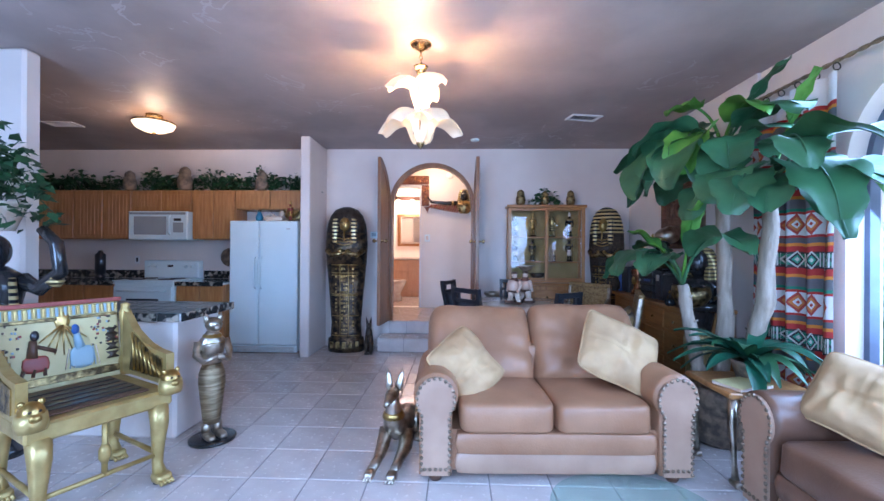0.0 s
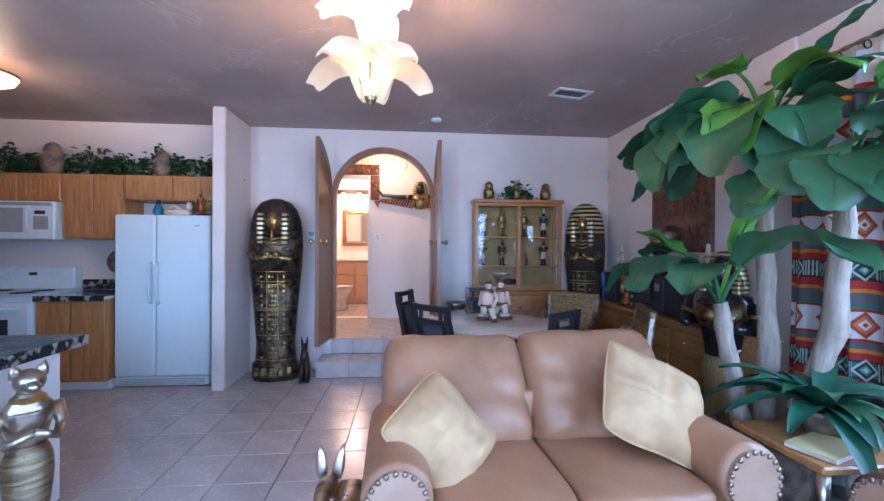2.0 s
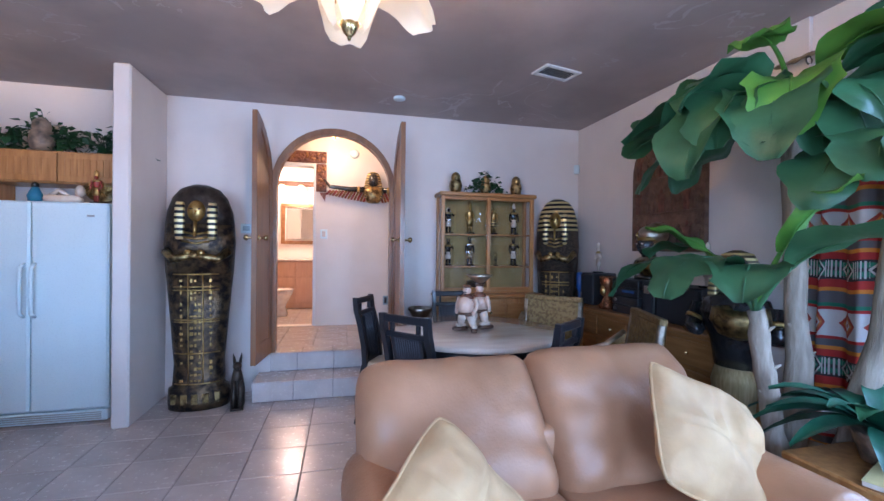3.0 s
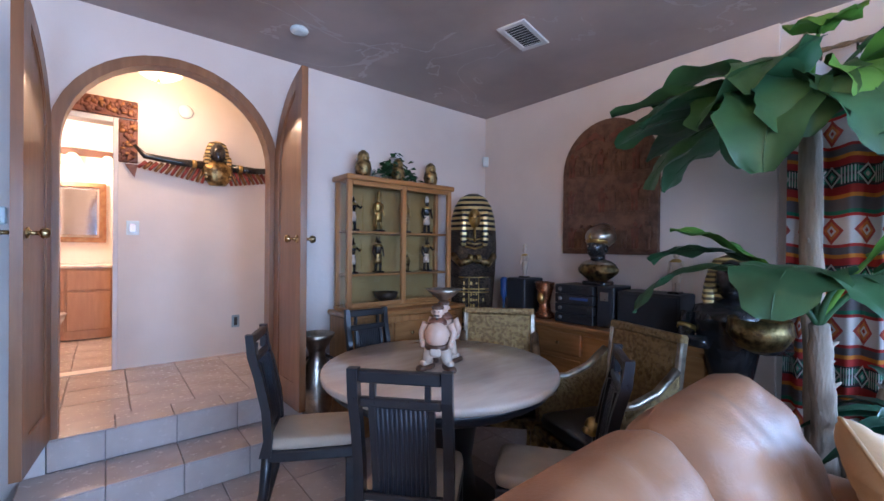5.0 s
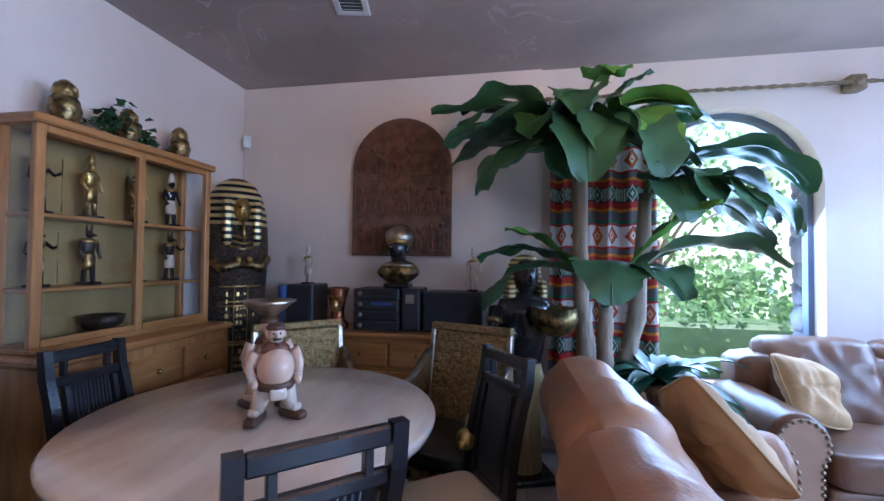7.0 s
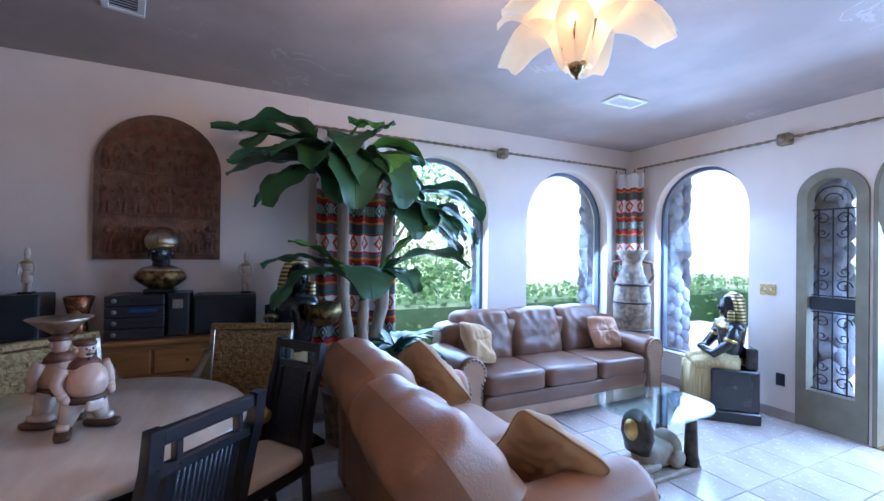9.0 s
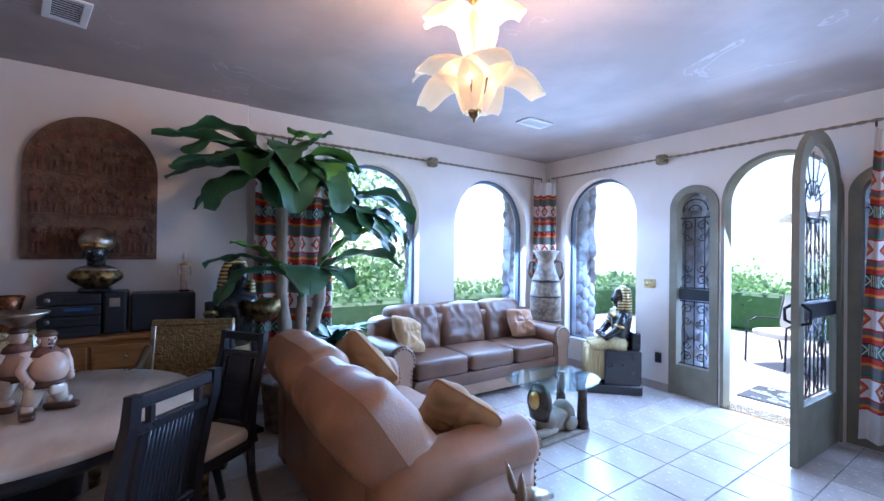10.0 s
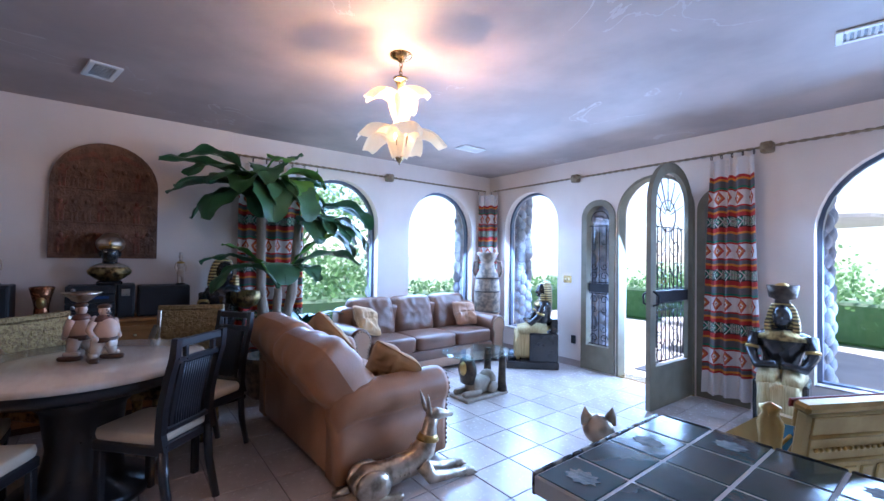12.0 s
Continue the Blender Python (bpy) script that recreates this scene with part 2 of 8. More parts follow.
# ---- building tools ----
class Shape:
    """Gathers faces of several materials for one mesh."""

    def __init__(self):
        self.v, self.f, self.mi, self.sm, self.mats = [], [], [], [], []

    def slot(self, mat):
        if mat not in self.mats:
            self.mats.append(mat)
        return self.mats.index(mat)

    def add(self, verts, faces, mat, smooth=False, m=None):
        o, k = len(self.v), self.slot(mat)
        self.v += [tuple(m @ Vector(p)) for p in verts] if m is not None else [tuple(p) for p in verts]
        for f in faces:
            self.f.append(tuple(i + o for i in f))
            self.mi.append(k)
            self.sm.append(smooth)
        return self

    def box(self, x0, x1, y0, y1, z0, z1, mat, b=0.006, m=None):
        b = min(b, (x1 - x0) * 0.45, (y1 - y0) * 0.45, (z1 - z0) * 0.45)
        lo, hi = (x0, y0, z0), (x1, y1, z1)
        verts, idx = [], {}
        for c in range(8):
            s = [(c >> k) & 1 for k in range(3)]
            for a in range(3):
                p = [(hi[k] - b if s[k] else lo[k] + b) for k in range(3)]
                p[a] = hi[a] if s[a] else lo[a]
                idx[c, a] = len(verts)
                verts.append(p)
        faces = []
        for a in range(3):
            u, w = (a + 1) % 3, (a + 2) % 3
            for s in (0, 1):
                cs = [(s << a), (s << a) | (1 << u), (s << a) | (1 << u) | (1 << w), (s << a) | (1 << w)]
                q = [idx[c, a] for c in cs]
                faces.append(q if s else q[::-1])
        for a in range(3):
            u, w = (a + 1) % 3, (a + 2) % 3
            for su in (0, 1):
                for sw in (0, 1):
                    c0 = (su << u) | (sw << w)
                    c1 = c0 | (1 << a)
                    q = [idx[c0, u], idx[c1, u], idx[c1, w], idx[c0, w]]
                    faces.append(q if su == sw else q[::-1])
        for c in range(8):
            q = [idx[c, 0], idx[c, 1], idx[c, 2]]
            par = bin(c).count("1") % 2
            faces.append(q if par else q[::-1])
        return self.add(verts, faces, mat, False, m)

    def rings(self, rings, mat, smooth=True, close=True, caps=True, m=None):
        """Skin over a list of rings with the same number of points."""
        n = len(rings[0])
        verts = [p for r in rings for p in r]
        faces = []
        for i in range(len(rings) - 1):
            for j in range(n if close else n - 1):
                k = (j + 1) % n
                faces.append((i * n + j, i * n + k, (i + 1) * n + k, (i + 1) * n + j))
        if caps and close:
            faces.append(tuple(range(n))[::-1])
            faces.append(tuple((len(rings) - 1) * n + j for j in range(n)))
        return self.add(verts, faces, mat, smooth, m)

    def lathe(self, profile, mat, n=16, sx=1.0, sy=1.0, m=None, smooth=True):
        """Turned form from (radius, z) pairs; sx and sy flatten it."""
        rr = [[(max(r, 1e-4) * sx * math.cos(2 * math.pi * j / n), max(r, 1e-4) * sy * math.sin(2 * math.pi * j / n), z) for j in range(n)] for r, z in profile]
        return self.rings(rr, mat, smooth, True, True, m)

    def tube(self, pts, r, mat, n=8, m=None, smooth=True):
        """Round bar along points; r is one radius or one for each point."""
        pts = [Vector(p) for p in pts]
        rs = r if isinstance(r, (list, tuple)) else [r] * len(pts)
        rr, side = [], None
        for i, p in enumerate(pts):
            d = (pts[min(i + 1, len(pts) - 1)] - pts[max(i - 1, 0)]).normalized()
            if side is None:
                side = d.cross(Vector((0, 0, 1)) if abs(d.z) < 0.9 else Vector((0, 1, 0))).normalized()
            side = (side - d * side.dot(d)).normalized()
            up = d.cross(side)
            rr.append([tuple(p + (side * math.cos(2 * math.pi * j / n) + up * math.sin(2 * math.pi * j / n)) * rs[i]) for j in range(n)])
        return self.rings(rr, mat, smooth, True, True, m)

    def ball(self, c, r, mat, n=12, k=8, m=None):
        rx, ry, rz = r if isinstance(r, (list, tuple)) else (r, r, r)
        rr = []
        for i in range(k + 1):
            a = math.pi * (i / k) * 0.998 + 0.003 - math.pi / 2
            rr.append([(c[0] + rx * math.cos(a) * math.cos(2 * math.pi * j / n), c[1] + ry * math.cos(a) * math.sin(2 * math.pi * j / n), c[2] + rz * math.sin(a)) for j in range(n)])
        return self.rings(rr, mat, True, True, True, m)

    def prism(self, outline, d0, d1, mat, axis="y", m=None, smooth=False):
        """Outline in two axes, carried along the third from d0 to d1."""
        def put(u, v, d):
            return {"y": (u, d, v), "x": (d, u, v), "z": (u, v, d)}[axis]
        n = len(outline)
        verts = [put(u, v, d0) for u, v in outline] + [put(u, v, d1) for u, v in outline]
        faces = [tuple(range(n)), tuple(range(2 * n - 1, n - 1, -1))]
        faces += [(i, n + i, n + (i + 1) % n, (i + 1) % n) for i in range(n)]
        return self.add(verts, faces, mat, smooth, m)

    def pad(self, x0, x1, y0, y1, z0, z1, mat, e=0.28, n=10, puff=0.0, m=None, seed=0, dent=0.0):
        """Soft cushion: a box with well rounded edges, bulging by puff."""
        cx, cy, cz, hx, hy, hz = (x0 + x1) / 2, (y0 + y1) / 2, (z0 + z1) / 2, (x1 - x0) / 2, (y1 - y0) / 2, (z1 - z0) / 2
        def sp(t, q):
            return math.copysign(abs(t) ** q, t)
        rr, k = [], n
        for i in range(k + 1):
            a = -math.pi / 2 + math.pi * i / k
            ring = []
            for j in range(4 * n):
                b = 2 * math.pi * (j + 0.5) / (4 * n)
                ca = max(abs(math.cos(a)), 1e-3) ** e
                x, y, z = ca * sp(math.cos(b), e), ca * sp(math.sin(b), e), sp(math.sin(a), e)
                g = 1 + puff * (1 - min(1, x * x)) * (1 - min(1, y * y))
                w = noise.noise((x * 1.7 + seed * 3.1, y * 1.7, z * 1.3 + seed)) * dent
                ring.append((cx + hx * x * (1 + w), cy + hy * y * (1 + w), cz + hz * z * g + w * hz))
            rr.append(ring)
        return self.rings(rr, mat, True, True, True, m)

    def cushion(self, w, h, t, mat, off=0.0, seed=0.0, slump=1.0, nu=30, nv=24):
        """Overstuffed back cushion, upright in x and z, with folds that run in from its edges."""
        for s in (-1, 1):
            verts, faces = [], []
            for i in range(nu + 1):
                for j in range(nv + 1):
                    u, v = 2 * i / nu - 1, 2 * j / nv - 1
                    c = 1 - 0.085 * (abs(u) * abs(v)) ** 5
                    g = max(0.0, (1 - abs(u) ** 7.0) * (1 - abs(v) ** 5.0)) ** 0.5
                    rim = max(abs(u), abs(v))
                    ang = math.atan2(v, u)
                    fold = 0.020 * slump * math.sin(ang * 9 + seed * 3 + 1.6 * noise.noise((u * 2, v * 2, seed))) * max(0.0, rim - 0.45) * 1.6
                    dip = 0.030 * slump * noise.noise((u * 1.5 + seed, v * 1.5, s)) - 0.016 * abs(noise.noise((u * 3.1 + seed, v * 2.3, s * 3.0)))
                    sag = slump * (-0.020 * (1 - v) * 0.5 * u * u + 0.028 * noise.noise((u * 1.3 + seed * 2, 3.0, 0)) * max(0.0, v))
                    belly = 0.5 + (0.06 * (1 - v) if s < 0 else 0.05 * v)
                    verts.append((off + u * w / 2 * c, 0.07 + s * g * (t * belly + fold + dip), (v * c * 0.5 + 0.5) * h + sag))
            for i in range(nu):
                for j in range(nv):
                    a = i * (nv + 1) + j
                    q = (a, a + 1, a + nv + 2, a + nv + 1)
                    faces.append(q if s > 0 else q[::-1])
            self.add(verts, faces, mat, True)
        return self

    def pillow(self, w, t, mat, m=None, seed=0, n=34, tall=0.9):
        """Limp throw pillow lying in x and z with thickness along y, with corded edge and cross seams."""
        def edge(u, v):
            c = 1 - 0.10 * (abs(u) * abs(v)) ** 4
            bow = 0.030 * noise.noise((u * 1.4 + seed * 5, v * 1.4, 2.0))
            px = u * w / 2 * c * (1 - 0.055 * (1 - v * v) * abs(u) ** 3 + bow)
            pz = v * w / 2 * tall * c * (1 - 0.055 * (1 - u * u) * abs(v) ** 3 + bow)
            return px, pz, 0.020 * noise.noise((u * 1.1 + seed, v * 1.1, 7.0))
        for s in (-1, 1):
            verts, faces = [], []
            for i in range(n + 1):
                for j in range(n + 1):
                    u, v = 2 * i / n - 1, 2 * j / n - 1
                    px, pz, lift = edge(u, v)
                    h = max(0, (1 - abs(u) ** 3.0) * (1 - abs(v) ** 3.0)) ** 0.62
                    ang = math.atan2(v, u)
                    cr = noise.noise((u * 1.5 + seed, v * 1.5 - seed, s)) * 0.042 - abs(noise.noise((u * 2.7 + seed, v * 2.2 - u * 1.4, s * 2.0))) * 0.030
                    cr += 0.010 * math.sin(ang * 11 + seed * 2) * max(0, max(abs(u), abs(v)) - 0.5) - 0.012 * (math.exp(-(u / 0.045) ** 2) + math.exp(-(v / 0.045) ** 2))
                    verts.append((px, lift + s * (h * t / 2 + cr * h), pz))
            for i in range(n):
                for j in range(n):
                    a = i * (n + 1) + j
                    q = (a, a + 1, a + n + 2, a + n + 1)
                    faces.append(q if s > 0 else q[::-1])
            self.add(verts, faces, mat, True, m)
        ring = [(k / 10 - 1, -1) for k in range(20)] + [(1, k / 10 - 1) for k in range(20)] + [(1 - k / 10, 1) for k in range(20)] + [(-1, 1 - k / 10) for k in range(21)]
        return self.tube([(edge(u, v)[0], edge(u, v)[2], edge(u, v)[1]) for u, v in ring], 0.006, mat, 6, m)

    def mesh(self, name):
        me = bpy.data.meshes.new(name)
        me.from_pydata(self.v, [], self.f)
        for mt in self.mats:
            me.materials.append(mt)
        me.polygons.foreach_set("material_index", self.mi)
        me.polygons.foreach_set("use_smooth", self.sm)
        me.validate()
        bm = bmesh.new()
        bm.from_mesh(me)
        bmesh.ops.recalc_face_normals(bm, faces=bm.faces)
        bm.to_mesh(me)
        bm.free()
        me.update()
        return me


def thing(name, m, label, category, group="", kind=""):
    ob = new(name)
    ob.empty_display_size = 0.1
    ob.matrix_world = m
    return tagged(ob, label, category, group, kind)


def part(name, shape, parent, label="", m=None):
    ob = new(name, shape.mesh(name))
    ob.parent = parent
    if m is not None:
        ob.matrix_basis = m
    if label:
        ob["label"] = label
    return ob


def solid(name, shape, label, category, m=None, group="", kind=""):
    ob = new(name, shape.mesh(name))
    if m is not None:
        ob.matrix_world = m
    return tagged(ob, label, category, group, kind)


def at(x, y, z=0.0, rz=0.0, s=1.0):
    return pose(x, y, z, 0, 0, rz) @ Matrix.Scale(s, 4)


def arch(c, r, spring, z0, n=20, flat=1.0):
    """Outline of an arched opening, from lower left, over the top, to lower right."""
    pts = [(c - r, z0)]
    pts += [(c - r * math.cos(math.pi * i / n), spring + r * flat * math.sin(math.pi * i / n)) for i in range(n + 1)]
    return pts + [(c + r, z0)]


def pierced(u0, u1, z0, z1, holes, d0, d1, mat, axis="y"):
    """A wall slab with openings cut right through it (each hole an outline); reveals included."""
    sh = Shape()
    def put(u, v, d):
        return (u, d, v) if axis == "y" else (d, u, v)
    for d in (d0, d1):
        bm = bmesh.new()
        edges = []
        for loop in [[(u0, z0), (u1, z0), (u1, z1), (u0, z1)]] + holes:
            vs = [bm.verts.new((u, v, 0)) for u, v in loop]
            edges += [bm.edges.new((vs[i], vs[(i + 1) % len(vs)])) for i in range(len(vs))]
        bmesh.ops.triangle_fill(bm, use_beauty=True, use_dissolve=False, edges=edges)
        bm.verts.index_update()
        sh.add([put(v.co.x, v.co.y, d) for v in bm.verts], [tuple(v.index for v in f.verts) for f in bm.faces], mat)
        bm.free()
    for loop in [[(u0, z0), (u1, z0), (u1, z1), (u0, z1)]] + holes:
        n = len(loop)
        sh.add([put(u, v, d0) for u, v in loop] + [put(u, v, d1) for u, v in loop], [(i, (i + 1) % n, n + (i + 1) % n, n + i) for i in range(n)], mat)
    return sh


def band(outline, inward, d0, d1, mat, axis="y", closed=False):
    """A frame that follows an outline on its inner side."""
    sh = Shape()
    n = len(outline)
    inner = []
    cu = sum(p[0] for p in outline) / n
    for i, (u, v) in enumerate(outline):
        a, b = outline[max(i - 1, 0) if not closed else i - 1], outline[min(i + 1, n - 1) if not closed else (i + 1) % n]
        du, dv = b[0] - a[0], b[1] - a[1]
        ln = math.hypot(du, dv) or 1
        nu, nv = dv / ln, -du / ln
        if not closed and i in (0, n - 1):
            nu, nv = (1.0 if u < cu else -1.0), 0.0
        inner.append((u + nu * inward, v + nv * inward))
    def put(u, v, d):
        return (u, d, v) if axis == "y" else (d, u, v)
    verts = []
    for (u, v), (p, q) in zip(outline, inner):
        verts += [put(u, v, d0), put(p, q, d0), put(p, q, d1), put(u, v, d1)]
    faces = []
    for i in range(n if closed else n - 1):
        a, b = 4 * i, 4 * ((i + 1) % n)
        for k in range(4):
            faces.append((a + k, a + (k + 1) % 4, b + (k + 1) % 4, b + k))
    if not closed:
        faces += [(0, 1, 2, 3), tuple(4 * (n - 1) + k for k in (3, 2, 1, 0))]
    return sh.add(verts, faces, mat)

# ---- the room ----
NY, EX, SY, CZ = 6.2, 2.25, -0.07, 2.74
WEST = -4.6
T = 0.22
PLAT = 0.36
HALL_Y = 7.58

# north wall with the arched doorway
DOOR_C, DOOR_R, DOOR_SPRING = -0.435, 0.59, 1.95
sh = pierced(-1.96, EX + T, 0, CZ, [arch(DOOR_C, DOOR_R, DOOR_SPRING, 0.02)], NY, NY + T, PLASTER)
tagged(new("wall_north", sh.mesh("wall_north")), "off-white textured plaster wall with an arched doorway", "wall", kind="structure")
sh = Shape().box(-6.6, -1.96, NY, NY + T, 0, CZ, PLASTER, 0.002)
tagged(new("wall_kitchen", sh.mesh("wall_kitchen")), "off-white plaster kitchen wall behind the cabinets", "wall", kind="structure")
sh = Shape().box(-2.03, -1.91, 5.53, NY - 0.002, 0, CZ - 0.002, PLASTER, 0.012)
tagged(new("wall_stub", sh.mesh("wall_stub")), "short white plaster partition beside the refrigerator", "wall", kind="structure")

# east wall with two arched windows; its north end stands slightly proud
WIN_E = [(2.55, 0.545, 1.85, 0.34), (0.91, 0.60, 1.805, 0.34)]
sh = pierced(SY - T, NY, 0, CZ, [arch(c, r, s, z) for c, r, s, z in WIN_E], EX + 0.03, EX + 0.03 + T, PLASTER, "x")
tagged(new("wall_east", sh.mesh("wall_east")), "off-white plaster wall with two arched picture windows", "wall", kind="structure")
sh = Shape().box(EX, EX + 0.028, 3.80, NY - 0.002, 0, CZ - 0.002, PLASTER, 0.004)
tagged(new("wall_east_furring", sh.mesh("wall_east_furring")), "plaster wall face standing slightly proud", "wall", kind="structure")

# south wall: window, sidelight, door, sidelight, wide window
WIN_S = [(1.42, 0.50, 1.91, 0.34), (-2.49, 0.72, 1.68, 0.34)]
SIDE = [(0.305, 0.235, 1.95), (-1.075, 0.235, 1.95)]
FD_C, FD_R, FD_SPRING = -0.385, 0.435, 1.965
holes = [arch(c, r, s, z) for c, r, s, z in WIN_S] + [arch(c, r, s, 0.01) for c, r, s in SIDE] + [arch(FD_C, FD_R, FD_SPRING, 0.01)]
sh = pierced(WEST, EX + 0.03, 0, CZ, holes, SY - T, SY, PLASTER)
tagged(new("wall_south", sh.mesh("wall_south")), "off-white plaster wall with arched windows and entrance", "wall", kind="structure")
sh = Shape().box(WEST - T, WEST, SY - T, 3.27, 0, CZ, PLASTER, 0.002)
tagged(new("wall_west", sh.mesh("wall_west")), "plain plaster wall closing the living room", "wall", kind="structure")
sh = Shape().box(-6.6, -3.12, 3.27, 3.40, 0, CZ - 0.002, PLASTER, 0.02)
tagged(new("wall_partition", sh.mesh("wall_partition")), "white plaster partition beside the kitchen island", "wall", kind="structure")
sh = Shape().box(-6.6 - T, -6.6, 3.27, NY + T, 0, CZ, PLASTER, 0.002)
tagged(new("wall_kitchen_west", sh.mesh("wall_kitchen_west")), "plain plaster wall closing the kitchen", "wall", kind="structure")

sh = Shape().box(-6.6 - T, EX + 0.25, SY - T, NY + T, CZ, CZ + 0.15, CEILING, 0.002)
tagged(new("ceiling", sh.mesh("ceiling")), "hand-trowelled off-white plaster ceiling, colour darkened against strong bounce light", "ceiling", kind="structure")
floor = Shape().box(-6.6 - T, EX + 0.25, SY - T, NY + 0.02, -0.12, -0.006, GROUT, 0.002)
floor = tagged(new("floor", floor.mesh("floor")), "pinkish beige square ceramic floor tiles with dark grout", "floor", kind="structure")

# baseboards
sh = Shape()
sh.box(EX + 0.015, EX + 0.028, SY + 0.02, 3.79, 0, 0.09, BASEBOARD, 0.003)
sh.box(EX - 0.013, EX - 0.002, 3.82, NY - 0.02, 0, 0.09, BASEBOARD, 0.003)
sh.box(0.50, EX - 0.02, SY + 0.002, SY + 0.014, 0, 0.09, BASEBOARD, 0.003)
sh.box(-4.5, -1.56, SY + 0.002, SY + 0.014, 0, 0.09, BASEBOARD, 0.003)
sh.box(0.20, EX - 0.02, NY - 0.014, NY - 0.002, 0, 0.09, BASEBOARD, 0.003)
tagged(new("baseboard", sh.mesh("baseboard")), "beige tile baseboard along the walls", "baseboard", kind="structure")

# hall behind the arch, two steps up
steps = thing("steps", at(0, 0), "two tiled steps up to the hall", "steps", kind="structure")
STEP_TILE = TILE
for i in range(4):
    x0 = -1.12 + i * 0.345
    x1 = min(x0 + 0.341, 0.24)
    part("riser_tile", Shape().box(x0, x1, 5.872, 5.884, 0.004, 0.166, STEP_TILE, 0.003), steps)
    part("tread_tile", Shape().box(x0, x1, 5.866, 6.196, 0.168, 0.18, STEP_TILE, 0.004), steps)
    xa, xb = max(x0, DOOR_C - DOOR_R + 0.005), min(x1, DOOR_C + DOOR_R - 0.005)
    part("riser_tile", Shape().box(xa, xb, 6.188, 6.199, 0.184, 0.346, STEP_TILE, 0.003), steps)
part("core", Shape().box(-1.12, 0.24, 5.886, 6.186, 0, 0.166, GROUT, 0.002).box(DOOR_C - DOOR_R + 0.004, DOOR_C + DOOR_R - 0.004, 6.2, NY + T, 0, 0.344, GROUT, 0.002), steps)
sh = Shape().box(-2.6, 1.6, NY + T, 10.0, 0.2, 0.345, GROUT, 0.002)
hall_floor = tagged(new("floor_hall", sh.mesh("floor_hall")), "beige tiled raised hall floor", "floor", kind="structure")
sh = pierced(-2.6, 1.6, PLAT - 0.01, 2.95, [[(-1.30, PLAT), (-1.30, 2.42), (-0.73, 2.42), (-0.73, PLAT)]], HALL_Y, HALL_Y + 0.13, PLASTER_WARM)
tagged(new("wall_hall", sh.mesh("wall_hall")), "cream plaster hall wall with a bathroom doorway", "wall", kind="structure")
sh = Shape().box(0.62, 0.75, NY + T, HALL_Y, 0.3, 2.95, PLASTER_WARM, 0.003).box(-2.6, -2.47, NY + T, HALL_Y, 0.3, 2.95, PLASTER_WARM, 0.003)
tagged(new("wall_hall_ends", sh.mesh("wall_hall_ends")), "cream plaster hall end walls", "wall", kind="structure")
sh = Shape().box(-2.6, 1.6, NY + T, 10.1, 2.95, 3.05, PLASTER_WARM, 0.003)
tagged(new("ceiling_hall", sh.mesh("ceiling_hall")), "cream plaster hall ceiling", "ceiling", kind="structure")
sh = Shape().box(-2.6, 1.6, 9.75, 9.9, 0.3, 2.95, PLASTER_WARM, 0.003).box(-2.3, -2.17, HALL_Y + 0.13, 9.75, 0.3, 2.95, PLASTER_WARM, 0.003).box(-0.3, -0.17, HALL_Y + 0.13, 9.75, 0.3, 2.95, PLASTER_WARM, 0.003)
sh.box(-2.6, 1.6, NY + T - 0.004, NY + T + 0.02, CZ, 2.95, PLASTER_WARM, 0.001)
tagged(new("wall_bathroom", sh.mesh("wall_bathroom")), "peach plaster bathroom walls", "wall", kind="structure")

# wooden trim round the arched doorway
out = arch(DOOR_C, DOOR_R + 0.005, DOOR_SPRING, PLAT + 0.004)
trim = band(out, 0.055, NY - 0.03, NY + 0.08, DOORWOOD)
tagged(new("trim_arch", trim.mesh("trim_arch")), "stained wooden arched door frame", "door frame", kind="structure")

# two half-arch leaves, swung open into the room
def door_leaf(hinge_x, side, open_deg, label):
    """Half of the arched door; local x runs from the hinge to the free edge."""
    root = thing("door_1" if side < 0 else "door_2", at(hinge_x, NY - 0.035, PLAT + 0.012, open_deg), label, "door", kind="structure")
    w, r, sp, th = 0.46, 0.59, DOOR_SPRING - PLAT - 0.012, 0.042
    def half(e, w0, w1, zb):
        pts = [(w0, zb)]
        for i in range(15):
            a = math.pi / 2 * i / 14
            x = r - (r - e) * math.cos(a)
            if w0 <= x <= w1:
                pts.append((x, sp + (r - e) * math.sin(a)))
        xe = min(w1, r - 1e-3)
        if pts[-1][0] < xe - 1e-4:
            pts.append((xe, sp + math.sqrt(max((r - e) ** 2 - (r - xe) ** 2, 0))))
        return pts + [(w1, zb)]
    outer = half(0, 0.0, w, 0.0)
    part("panel", Shape().prism(half(0.05, 0.05, w - 0.08, 0.12), -0.012, 0.012, DOORWOOD), root, "recessed wooden panel")
    inner = half(0.085, 0.085, w - 0.1, 0.16)
    part("stile", pierced_outline(outer, inner, -th / 2, th / 2, DOORWOOD), root)
    part("moulding", band(inner[1:-1], 0.012, -th / 2 + 0.004, th / 2 - 0.004, DOORWOOD), root)
    for s in (-1, 1):
        k = Shape().lathe([(0.026, 0), (0.026, 0.006), (0.01, 0.012), (0.010, 0.04), (0.024, 0.05), (0.027, 0.062), (0.018, 0.076), (0.002, 0.08)], BRASS, 12)
        part("knob", k, root, "round antique brass knob", pose(w - 0.055, s * th / 2, 1.08, -90 * s, 0, 0))
    for z in (0.2, 0.85, 1.4):
        part("hinge", Shape().tube([(0.0, 0.026 * side, z), (0.0, 0.026 * side, z + 0.09)], 0.007, BRASS, 8), root)
    return root


